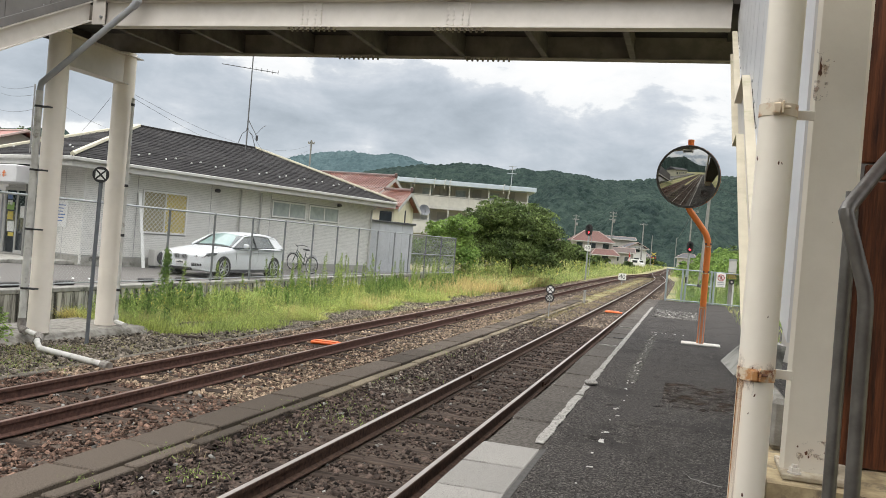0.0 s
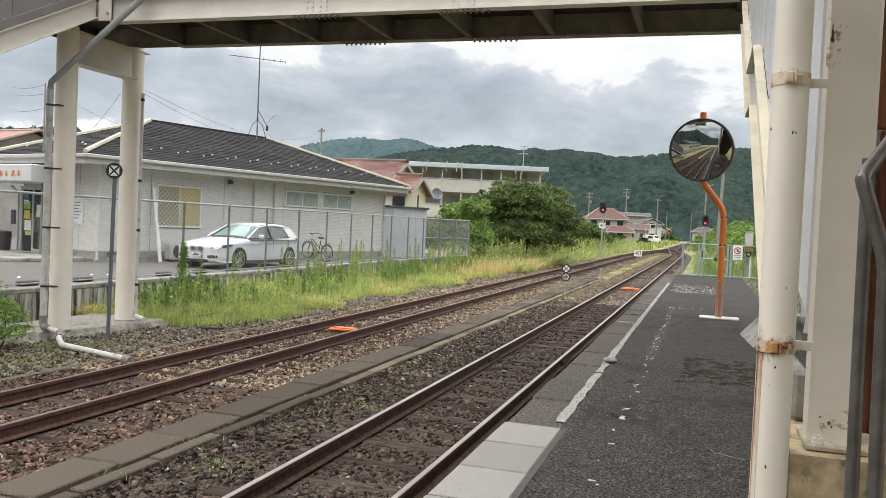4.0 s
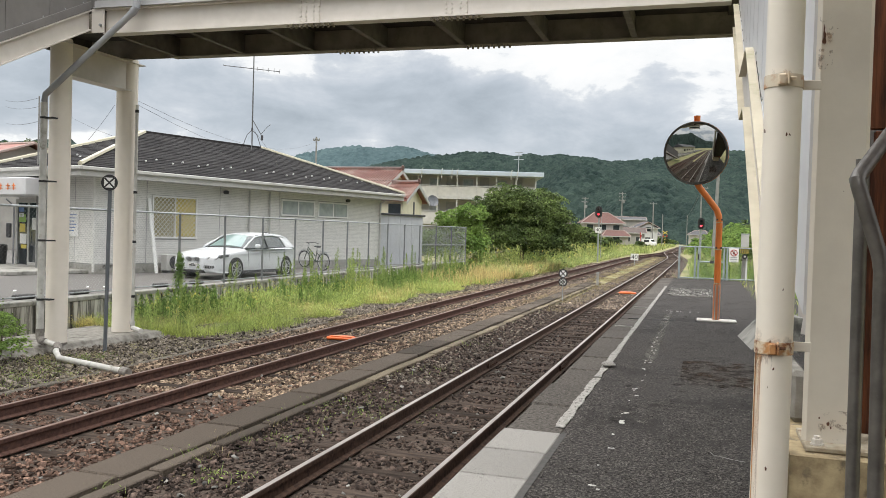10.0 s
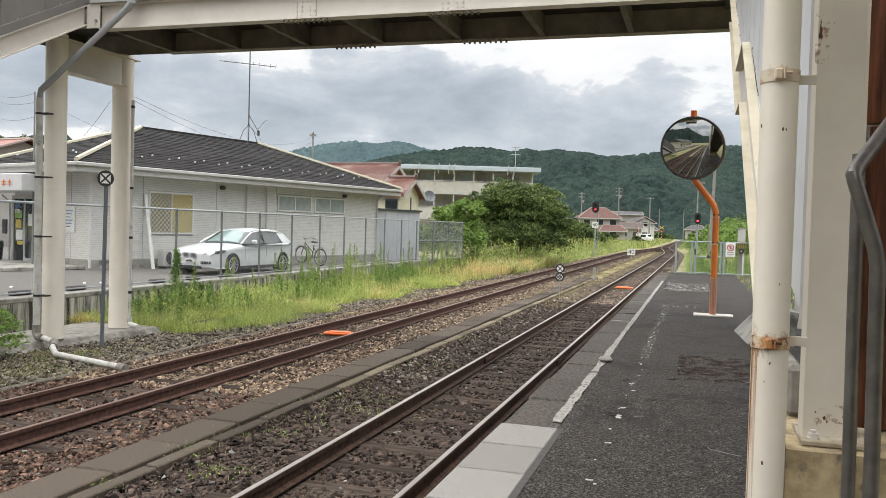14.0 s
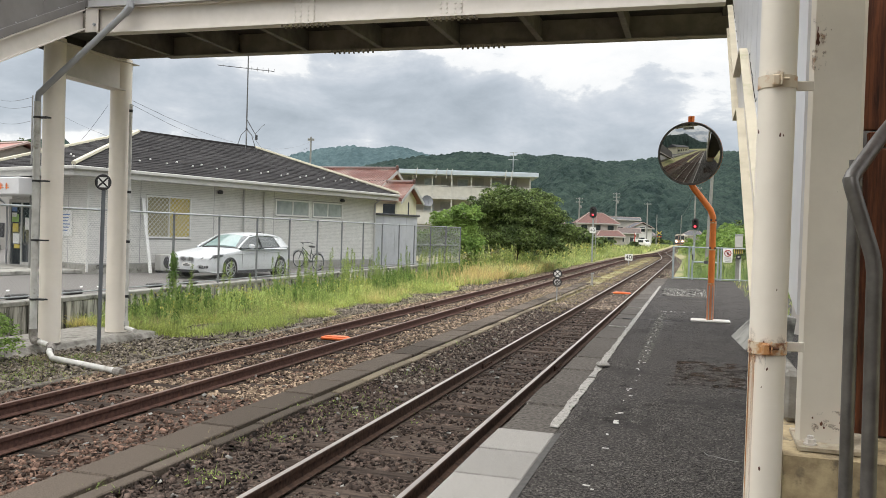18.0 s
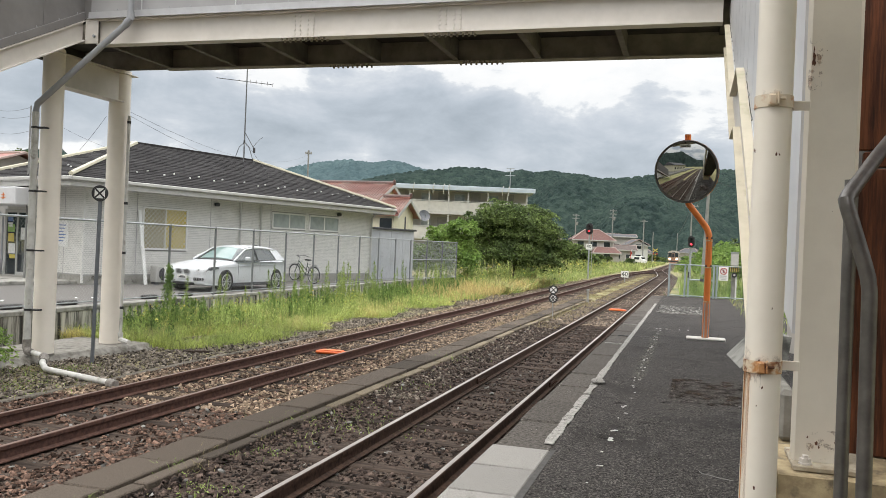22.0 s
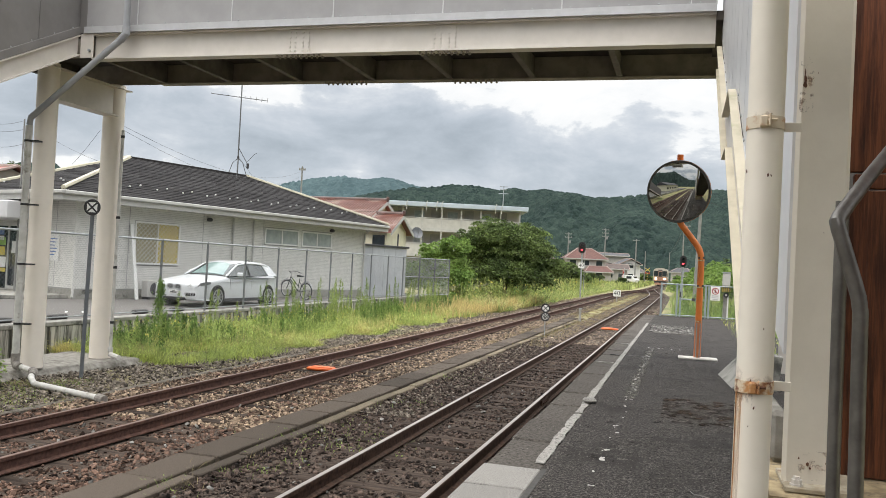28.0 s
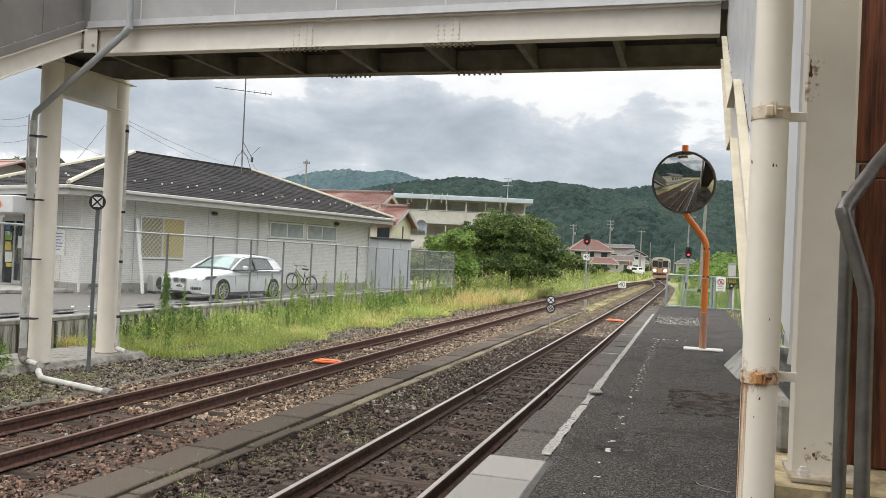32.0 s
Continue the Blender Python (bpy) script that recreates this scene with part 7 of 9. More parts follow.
far_house(pose(-42.6, 38.0, -0.3, 0, 0, -10), 14.0, 8.0, 4.35, 1.5, M["white_wall"], M["old_red"], "white house with a faded red roof behind the car park", 0.2)

far_house(pose(-0.6, 330, -0.6, 0, 0, -14), 7.0, 6.0, 3.6, 1.7, M["white_wall"], M["grey_roof"], "distant pale house with a grey roof beyond the curve", 0.5)

ban = thing("banner_post", pose(-12.4, 184, -0.75), "tall red and white banner on a post by the houses", "banner")
part("post", pipe([(0, 0, 0), (0, 0, 3.4)], 0.05, 8), M["galv"], ban)
part("cloth", boxes((-0.35, -0.01, 0.8, 0.0, 0.01, 3.2)), M["white"], ban)
part("red_band", boxes((-0.35, -0.016, 0.8, -0.2, -0.01, 3.2)), M["red_paint"], ban)
part("red_band", boxes((-0.2, -0.016, 2.2, 0.0, -0.01, 2.7)), M["red_paint"], ban)
cx = thing("crossing_signal", pose(-7.6, 186, -0.75), "yellow and black level crossing signal with red lamps", "crossing signal")
part("post", pipe([(0, 0, 0), (0, 0, 3.6)], 0.07, 8), M["dark"], cx)
for z in (0.5, 1.1, 1.7, 2.3):
    part("band", pipe([(0, 0, z), (0, 0, z + 0.3)], 0.08, 8), M["curtain"], cx)
for a in (35, -35):
    part("cross_board", boxes((-0.6, -0.05, -0.07, 0.6, -0.03, 0.07), m=pose(0, -0.05 if a > 0 else -0.08, 3.3, 0, a, 0)), M["curtain"], cx)
for s in (0.35, -0.35):
    part("lamp", pipe([(s, -0.1, 2.55), (s, -0.02, 2.55)], 0.18, 12), M["red_paint"], cx)
van = thing("van", pose(-9.6, 184, -0.75, 0, 0, 65), "small white van parked by the houses", "van")
part("body", loft(bmesh.new(), [[(-0.75, y, 0.35), (-0.78, y, 1.0), (-0.7, y, top), (0.7, y, top), (0.78, y, 1.0), (0.75, y, 0.35)] for y, top in ((0, 1.05), (0.35, 1.2), (0.9, 1.85), (3.3, 1.9), (3.4, 1.8))]), M["white"], van)
part("windscreen", boxes((-0.62, 0.42, 1.2, 0.62, 0.8, 1.7), m=pose(0, -0.1, 0.02, -4, 0, 0)), M["dark_glass"], van)
part("side_window", boxes((0.72, 1.0, 1.15, 0.785, 2.2, 1.65), (-0.785, 1.0, 1.15, -0.72, 2.2, 1.65)), M["dark_glass"], van)
for y in (0.65, 2.75):
    for s in (1, -1):
        part("wheel", pipe([(s * 0.6, y, 0.28), (s * 0.8, y, 0.28)], 0.28, 14), M["tyre"], van)


# ---- poles, masts and wires ----
M["pole"] = mat("grey_concrete_pole", (0.24, 0.24, 0.23), (0.18, 0.18, 0.17), 3, 0.8)


def utility_pole(x, y, top, arms, label="grey concrete utility pole with crossarms", base=-0.9, r=0.15, lean=0.0, half=0.8):
    root = thing("utility_pole", pose(x, y, base, 0, lean, 8), label, "utility pole", "utility poles")
    part("pole", pipe([(0, 0, 0), (0, 0, top - base)], [r * 1.25, r * 0.75], 10), M["pole"], root, smooth=True)
    for k in range(arms):
        z = top - base - 0.4 - k * 0.8
        a = part("crossarm", boxes((-half, -0.06, z, half, 0.06, z + 0.1)), M["pole"], root)
        for xx in (-0.87 * half, -0.38 * half, 0.38 * half, 0.87 * half):
            part("insulator", lathe([(0.05, 0), (0.07, 0.06), (0.03, 0.16)], 8), M["pole"], a).location = (xx, 0, z + 0.1)
    if arms > 1:
        part("transformer", lathe([(0.22, 0), (0.25, 0.1), (0.25, 0.6), (0.1, 0.68)], 12), M["pole"], root).location = (0.34, 0, top - base - 2.6)
    return root


utility_pole(-26.8, 198, 10.6, 2)
utility_pole(-18.3, 200, 12.0, 3)
utility_pole(-10.6, 192, 9.4, 1)
utility_pole(-36.0, 72.9, 10.2, 1, "slim service mast with insulators behind the low building", r=0.1, half=0.32)
utility_pole(0.95, 72, 8.6, 1, lean=1.5)
utility_pole(-0.2, 110, 8.2, 1, r=0.1)
utility_pole(-20.1, 21.1, 5.25, 0, "thin grey service pole", r=0.03)
utility_pole(-4.0, 240, 8.0, 0, "dark thin lineside mast", r=0.1)
utility_pole(-9.5, 215, 7.4, 0, "banded level crossing mast", r=0.12)


def wire(points, sag, label, r=0.006):
    bm = bmesh.new()
    for a, b in zip(points, points[1:]):
        a, b = Vector(a), Vector(b)
        tube(bm, [a.lerp(b, k / 12) - Vector((0, 0, sag * 4 * (k / 12) * (1 - k / 12))) for k in range(13)], r, 4)
    return tagged(part("overhead_wire", bm, M["black"]), label, "wire", "overhead wires")


wire([(-18.4, 23.7, 5.47), (-36.0, 72.9, 9.75)], 1.15, "thin black wire across the roof")
wire([(-18.4, 23.7, 5.33), (-36.0, 72.9, 9.3)], 1.35, "thin black wire across the roof")
wire([(-20.1, 21.1, 4.92), (-32.5, 32.0, 6.8)], 0.1, "thin black wire over the car park")
wire([(-20.1, 21.1, 4.46), (-32.5, 32.0, 6.0)], 0.1, "thin black wire over the car park")
wire([(-20.1, 21.1, 5.2), (-32.5, 32.0, 7.1)], 0.1, "thin black wire over the car park")
wire([(-20.6, 25.2, 5.6), (-22.85, 26.5, 4.5)], 0.04, "thin slanting stay wire")
wire([(-29.5, 32.9, 6.4), (-27.4, 33.5, 5.5)], 0.05, "thin slanting wire over the roof")
wire([(0.95, 72, 8.0), (12, 80, 7.4), (40, 90, 9.0)], 0.8, "thin black wire from a lineside pole", 0.02)
wire([(0.95, 72, 7.4), (-0.2, 110, 7.8), (-4, 240, 7.8)], 0.6, "thin black wire along the line", 0.02)


def roof_antenna():
    root = thing("roof_antenna", BLD @ pose(-2.15, 8.5, 4.98), "tall thin television antenna with rods on the roof ridge", "antenna")
    part("mast", pipe([(0, 0, 0), (0, 0, 4.4)], [0.03, 0.022], 8), M["mast"], root)
    turn = pose(0, 0, 3.12, 0, 0, 46)          # the boom lies level and runs away to the rear
    a, c = Vector((-1.2, 0, 0.06)), Vector((1.05, 0, -0.04))
    b = part("boom", pipe([turn @ a, turn @ c], 0.016, 6), M["mast"], root)
    for k in range(11):
        s = k / 10
        half = 0.07 + 0.10 * s if s < 0.55 else 0.34 + 0.3 * (s - 0.55)
        q = a.lerp(c, s)
        part("element", pipe([turn @ (q + Vector((0, -half, 0.015))), turn @ (q + Vector((0, half, 0.015)))], 0.010, 4), M["mast"], b)
    for k in range(4):
        g = math.pi / 4 + math.pi / 2 * k
        part("stay_foot", pipe([(0, 0, 0.62), (0.2 * math.cos(g), 0.2 * math.sin(g), 0.42), (0.42 * math.cos(g), 0.42 * math.sin(g), -0.25)], 0.014, 6), M["mast"], root)
    part("coupler", pipe([(0, 0, 0.58), (0, 0, 0.70)], 0.04, 8), M["dark"], root)
    sm = part("small_boom", pipe([(0, 0, 1.05), (0.3, 0.2, 0.45), (0.36, 0.24, 0.28)], 0.016, 6), M["mast"], root)
    part("dish_rim", pipe([(0.3, 0.2, 0.45), (0.52, 0.36, 0.78), (0.62, 0.42, 0.86)], 0.010, 5), M["mast"], sm)
    part("feed", boxes((0.30, 0.18, 0.20, 0.40, 0.26, 0.42), bevel=0.02), M["dark"], sm)
    part("guy_wire", pipe([(0, 0, 0.7), (1.9, -0.6, -0.62)], 0.005, 4), M["dark"], root)
    return root


M["mast"] = mat("weathered_aerial_tube", (0.16, 0.165, 0.17), (0.11, 0.115, 0.12), 9, 0.55, 0.4)
roof_antenna()


# ---- what stands behind the viewer: seen in the mirror, but for one added shade slab ----
sh = thing("waiting_shed", pose(0.75, -11.0, 0), "dark timber waiting shed with a low roof on the platform", "shed")
part("wall", boxes((0, 0, 0, 1.4, 12.4, 2.6)), M["wood"], sh)
for k in range(14):
    part("slat", boxes((-0.03, 0.1, 0.3 + k * 0.16, 0.0, 12.3, 0.4 + k * 0.16)), M["wood"], sh)
part("roof", extrude([(-0.25, 2.62), (1.6, 2.9), (1.6, 3.02), (-0.25, 2.74)], -0.6, 9.6, "y"), M["dark"], sh, "dark shed roof")
# slab added overhead, out of view, to darken the near post and pipe
part("roof_end", extrude([(-0.56, 2.50), (1.6, 2.80), (1.6, 2.92), (-0.56, 2.62)], 12.2, 13.78, "y"), M["dark"], sh)
for y in (0.3, 4.5, 8.7):
    part("post", boxes((-0.2, y - 0.06, 0, -0.08, y + 0.06, 2.64)), M["cream"], sh)
st = thing("station_building", pose(-16.5, -34.0, LOT), "cream station building with a grey roof", "building")
part("wall", boxes((-8, 0, 0, 0, 22, 4.0)), M["plaster"], st)
part("roof", extrude([(-9, 4.0), (1, 4.0), (-4, 6.0)], -0.8, 22.8, "y"), M["grey_roof"], st)
for k in range(6):
    w = part("window", boxes((0, 1.4 + k * 3.5, 1.2, 0.05, 3.4 + k * 3.5, 2.6)), M["trim"], st)
    part("pane", boxes((0.05, 1.5 + k * 3.5, 1.3, 0.06, 3.3 + k * 3.5, 2.5)), M["dark_glass"], w)

# ---- plants ----
M["straw"] = leaf_mat("dry_straw_grass", (0.62, 0.49, 0.22), (0.48, 0.38, 0.16))
M["tan"] = leaf_mat("bleached_dry_tufts", (0.34, 0.28, 0.16), (0.24, 0.20, 0.11))
M["verge"] = leaf_mat("mixed_green_verge_grass", (0.38, 0.43, 0.150), (0.22, 0.29, 0.09), 0.65, (0.54, 0.49, 0.24))
M["weed_dark"] = leaf_mat("dark_green_weed_leaves", (0.20, 0.30, 0.08), (0.10, 0.17, 0.05), 0.65)
M["weed"] = leaf_mat("green_weed_leaves", (0.33, 0.41, 0.13), (0.18, 0.26, 0.07), 0.5)
M["herb"] = leaf_mat("pale_green_herb_leaves", (0.47, 0.55, 0.20), (0.29, 0.39, 0.12), 0.55, (0.52, 0.50, 0.22))
M["flower"] = mat("yellow_flower_heads", (0.70, 0.62, 0.12), (0.6, 0.5, 0.1), 9, 0.6)
M["leaf_dark"] = leaf_mat("dark_shrub_leaves", (0.085, 0.12, 0.04), (0.05, 0.08, 0.028))


def blades(name, rng, pts, h0, h1, width, material, label, lean=0.35, category="grass"):
    """Bent grass blades on the points (x, y, z)."""
    n = len(pts)
    pts = np.asarray(pts)
    a = rng.uniform(0, 2 * np.pi, n)
    h = rng.uniform(h0, h1, n) * rng.uniform(0.6, 1.0, n)
    side = np.stack([np.cos(a), np.sin(a), np.zeros(n)], -1) * (width * rng.uniform(0.6, 1.3, n))[:, None]
    b = a + rng.uniform(0.6, 2.4, n)
    tilt = np.stack([np.cos(b), np.sin(b), np.zeros(n)], -1) * (h * rng.uniform(0.05, lean, n))[:, None]
    up = np.array([0, 0, 1.0])
    v = np.stack([pts - side, pts + side, pts + tilt * 0.4 + up * (h * 0.55)[:, None] + side * 0.8, pts + tilt * 0.4 + up * (h * 0.55)[:, None] - side * 0.8,
                  pts + tilt * 1.3 + up * h[:, None] + side * 0.12, pts + tilt * 1.3 + up * h[:, None] - side * 0.12], 1).reshape(-1, 3)
    i = np.arange(n)[:, None] * 6
    f = np.concatenate([i + np.array([0, 1, 2, 3]), i + np.array([3, 2, 4, 5])], 1).ravel()
    return tagged(raw_mesh(name, v, f, 4, material), label, category, kind="stuff")


def leaf_quads(rng, centres, size, flat=0.0, rise=0.0, thin=0.42):
    """One small folded leaf per centre."""
    n = len(centres)
    d = rng.normal(size=(n, 3))
    d[:, 2] = d[:, 2] * (1 - flat) + rise
    d /= np.linalg.norm(d, axis=1)[:, None]
    e = np.cross(d, rng.normal(size=(n, 3)))
    e /= np.linalg.norm(e, axis=1)[:, None] + 1e-9
    s = (size * rng.uniform(0.6, 1.35, n))[:, None]
    c = np.asarray(centres)
    v = np.stack([c - d * s, c + e * s * thin + d * s * 0.1, c + d * s, c - e * s * thin + d * s * 0.1], 1).reshape(-1, 3)
    return v, np.arange(n * 4)


def weeds(name, rng, pts, h0, h1, material, label, leaves=22, leaf=0.07, low=0.12, wide=0.045):
    """Upright leafy stalks that narrow towards the tip; low: where the leaves begin, wide: their spread in metres."""
    vs, count = [], 0
    cs = []
    for p in pts:
        h = rng.uniform(h0, h1)
        lean = rng.normal(0, 0.06, 2)
        top = np.array([p[0] + lean[0] * h, p[1] + lean[1] * h, p[2] + h])
        base = np.array(p)
        a = rng.uniform(0, np.pi)
        for ang in (a, a + np.pi / 2):
            w = np.array([np.cos(ang), np.sin(ang), 0]) * 0.007
            vs.append(np.stack([base - w, base + w, top + w * 0.4, top - w * 0.4]))
        k = int(leaves * h)
        s = rng.uniform(low, 1.0, k)[:, None]
        spread = np.minimum((1.05 - s), 0.75) * wide + 0.012
        cs.append(base + (top - base) * s + rng.normal(size=(k, 3)) * spread * np.array([1, 1, 1.6]))
    stalk = np.concatenate(vs)
    lv, _ = leaf_quads(rng, np.concatenate(cs), leaf, 0, 1.3, 0.2)
    v = np.concatenate([stalk, lv])
    return tagged(raw_mesh(name, v, np.arange(len(v)), 4, material), label, "weeds", kind="stuff")


def scatter(rng, n, x0, x1, y0, y1, z, fade=0.0):
    x = rng.uniform(x0, x1, n)
    y = y0 + (y1 - y0) * rng.uniform(0, 1, n) ** (1 + fade)
    return np.stack([x, y, np.full(n, z)], -1)


GZ = BED + 0.02
rng = np.random.default_rng(4)
def bank_edge(y):
    return -9.2 - 1.25 * np.clip((19.5 - y) / 5.0, 0, 1) + 0.45 * np.sin(y * 1.1) + 0.3 * np.sin(y * 2.7)


def mound(p):
    """How high the mixed weeds stand: lower towards the track, in uneven clumps."""
    back = np.clip((bank_edge(p[:, 1]) - p[:, 0]) / 2.2, 0, 1)
    lump = 0.5 + 0.5 * np.sin(p[:, 0] * 4.1 + 1.3 * np.sin(p[:, 1] * 2.2)) * np.sin(p[:, 1] * 3.3 + p[:, 0])
    return (0.10 + 0.26 * back) * (0.40 + 0.95 * lump)


p = scatter(rng, 100000, -12.3, -8.75, 13.9, 42, GZ, 0.25)
p = p[p[:, 0] < bank_edge(p[:, 1]) + rng.normal(0, 0.12, len(p))]
h = mound(p)
p[:, 2] += h * rng.uniform(0, 0.75, len(p))
blades("weed_grass", rng, p, 0.06, 0.26, 0.0045, M["grass"], "yellow-green weeds and grass below the retaining wall", 2.2)
p = scatter(rng, 70000, -12.3, -8.75, 14.6, 42, GZ, 0.25)
p = p[p[:, 0] < bank_edge(p[:, 1]) + rng.normal(-0.1, 0.12, len(p))]
p[:, 2] += mound(p) * rng.uniform(0.2, 1.15, len(p))
v, f = leaf_quads(rng, p, 0.026, 0.75, 0.15, 0.36)
tagged(raw_mesh("herb_leaves", v, f, 4, M["herb"]), "soft pale green herbs among the grass", "weeds", kind="stuff")
p = scatter(rng, 45000, -12.4, -8.6, 40, 125, GZ, 0.3)
p[:, 2] += rng.uniform(0, 0.4, len(p)) * (0.5 + 0.5 * np.sin(p[:, 1] * 0.8 + p[:, 0] * 2))
blades("weed_grass", rng, p, 0.2, 0.6, 0.012, M["verge"], "tall yellow-green grass along the outer track", 1.7)
p = scatter(rng, 16000, -12.0, -8.6, 32, 62, GZ)
p = p[rng.uniform(size=len(p)) < np.exp(-((p[:, 1] - 44) / 8.5) ** 2)]
p[:, 2] += rng.uniform(0, 0.3, len(p))
blades("dry_grass", rng, p, 0.2, 0.6, 0.010, M["straw"], "dry straw-coloured grass beside the outer track", 1.1)
p = scatter(rng, 6000, -11.4, -9.3, 13.9, 15.9, GZ)
p = p[p[:, 0] < bank_edge(p[:, 1]) + 0.25 + rng.normal(0, 0.15, len(p))]
p[:, 2] += 0.05 * rng.uniform(0, 1, len(p))
blades("weed_grass", rng, p, 0.08, 0.34, 0.005, M["grass"], "rough grass beside the bridge footing", 1.7)
p = scatter(rng, 9000, -11.6, -8.9, 14.2, 34, GZ)
p = p[(p[:, 0] < bank_edge(p[:, 1])) & (np.sin(p[:, 1] * 1.3 + 0.5) + np.sin(p[:, 0] * 2.7 + p[:, 1] * 0.6) + rng.normal(0, 0.5, len(p)) > 0.5)]
blades("dry_grass", rng, p, 0.15, 0.5, 0.0045, M["straw"], "dry yellow grass stalks among the weeds", 1.4)
p = scatter(rng, 14000, -11.6, -9.2, 14.0, 21, GZ)
p = p[(p[:, 0] < bank_edge(p[:, 1]) - 0.1) & (np.sin(p[:, 1] * 2.1 + 2) + np.sin(p[:, 0] * 3.3) + rng.normal(0, 0.5, len(p)) > 0.4)]
blades("dry_grass", rng, p, 0.12, 0.42, 0.004, M["tan"], "brown withered grass among the weeds", 1.8)
p = scatter(rng, 900, -11.9, -9.5, 14.0, 34, GZ)
p = p[p[:, 0] < bank_edge(p[:, 1]) - 0.2]
weeds("leafy_weeds", rng, p, 0.2, 0.55, M["weed"], "thin leafy weeds standing out of the grass", 36, 0.04)
p = scatter(rng, 1500, -12.3, -10.3, 14.8, 41, GZ, 0.1)
p = p[np.sin(p[:, 1] * 1.9) + np.sin(p[:, 1] * 0.83 + p[:, 0] * 2.1) + rng.normal(0, 0.5, len(p)) > 0.35]
weeds("leafy_weeds", rng, p, 0.25, 0.8, M["weed_dark"], "dark green leafy weeds at the foot of the wall", 110, 0.045)
p = scatter(rng, 420, -12.2, -10.6, 15.0, 39.5, GZ, 0.0)
p = p[np.sin(p[:, 1] * 2.3 + 1) + np.sin(p[:, 1] * 5.1) + rng.normal(0, 0.5, len(p)) > 0.6]
p = p[(p[:, 1] > 20.5) | (rng.uniform(size=len(p)) < 0.3)]
weeds("goldenrod", rng, p, 0.5, 1.65, M["weed"], "tall leafy goldenrod stalks in front of the fence", 190, 0.030, 0.25, 0.048)
p = scatter(rng, 420, -12.2, -10.3, 14.3, 23, GZ)
p = p[p[:, 0] < bank_edge(p[:, 1]) - 0.5]
weeds("low_weeds", rng, p, 0.22, 0.6, M["herb"], "bushy pale green leafy weeds", 140, 0.036)
p = scatter(rng, 3, -11.6, -11.45, 16.25, 16.45, GZ)
weeds("goldenrod", rng, p, 1.2, 1.7, M["weed_dark"], "dark clump of tall goldenrod by the fence post", 190, 0.045, 0.5, 0.11)
p = scatter(rng, 700, -13.0, -9.2, 41, 110, GZ, 0.2)
weeds("goldenrod", rng, p, 0.8, 1.7, M["verge"], "tall flowering weeds along the track", 40, 0.08)
c = scatter(rng, 700, -12.2, -10.2, 14.4, 26, GZ)
c[:, 2] += rng.uniform(0.3, 0.75, len(c))
c2 = scatter(rng, 380, -12.5, -9.0, 42, 110, GZ)
c2[:, 2] += rng.uniform(0.6, 1.5, len(c2))
v, f = leaf_quads(rng, np.concatenate([c, c2]), np.concatenate([np.full(len(c), 0.022), np.full(len(c2), 0.07)]))
tagged(raw_mesh("wild_flowers", v, f, 4, M["flower"]), "small yellow flower heads over the weeds", "flowers", kind="stuff")
# tufts on the ballast and the trough
tuft = []
for x, y, n, r in ((-4.2, 7.9, 60, 0.2), (-4.1, 9.5, 240, 0.5), (-4.0, 6.4, 60, 0.13), (-4.7, 6.9, 50, 0.15), (-4.75, 5.8, 40, 0.1), (-4.35, 12.5, 50, 0.3), (-9.55, 11.2, 160, 0.22), (-9.95, 10.7, 260, 0.28), (-9.3, 9.6, 420, 0.5), (-8.9, 9.0, 160, 0.3), (-4.5, 16, 60, 0.4)):
    n = n // 2
    q = rng.normal(size=(n, 2)) * r
    tuft.append(np.stack([x + q[:, 0], y + q[:, 1], np.full(n, BED + 0.03)], -1))
blades("grass_tufts", rng, np.concatenate(tuft), 0.03, 0.09, 0.004, M["weed"], "small green tufts in the ballast", 1.3)
q = np.concatenate(tuft)
q = q[rng.integers(0, len(q), 1300)] + rng.normal(size=(1300, 3)) * np.array([0.05, 0.05, 0.01]) + np.array([0, 0, 0.025])
v, f = leaf_quads(rng, q, 0.014, 0.5, 0.2, 0.45)
tagged(raw_mesh("ballast_weeds", v, f, 4, M["weed"]), "low green weeds creeping over the ballast", "weeds", kind="stuff")
q = np.concatenate([np.stack([rng.normal(x, r, n), rng.normal(y, r, n), np.full(n, GZ)], -1) for x, y, n, r in ((-9.9, 10.75, 260, 0.16), (-9.5, 11.3, 160, 0.2), (-9.1, 9.7, 300, 0.4), (-4.73, 7.6, 25, 0.12), (-4.6, 8.3, 18, 0.12), (-4.55, 7.0, 22, 0.1))])
blades("dry_tufts", rng, q, 0.04, 0.13, 0.0035, M["tan"], "dry straw grass round the drain pipe", 1.6)
q = np.stack([rng.uniform(-9.9, -8.75, 5200), 14.0 + 3.6 * rng.uniform(0, 1, 5200), np.full(5200, GZ)], -1)
q = q[q[:, 0] < -8.75 - 0.9 * np.clip((16.8 - q[:, 1]) / 3, 0, 1) + rng.normal(0, 0.18, len(q))]
blades("weed_grass", rng, q, 0.07, 0.28, 0.005, M["grass"], "low grass creeping over the gravel", 1.6)
p = scatter(rng, 16000, -5.6, -3.7, 24, 104, BED + 0.01, 0.2)
p = p[np.sin(p[:, 1] * 0.9) + np.sin(p[:, 1] * 2.3 + p[:, 0] * 3) + rng.normal(0, 0.6, len(p)) > -0.2]
blades("dry_tufts", rng, p, 0.03, 0.10, 0.014, M["tan"], "dry tufts between the tracks", 0.8)
p = np.concatenate([scatter(rng, 700, 1.2, 2.1, 15.5, 29, 0.0), scatter(rng, 240, 1.2, 1.7, 16, 18, 0.0)])
blades("platform_grass", rng, p, 0.03, 0.11, 0.006, M["grass"], "grass growing through the platform edge", 0.8)
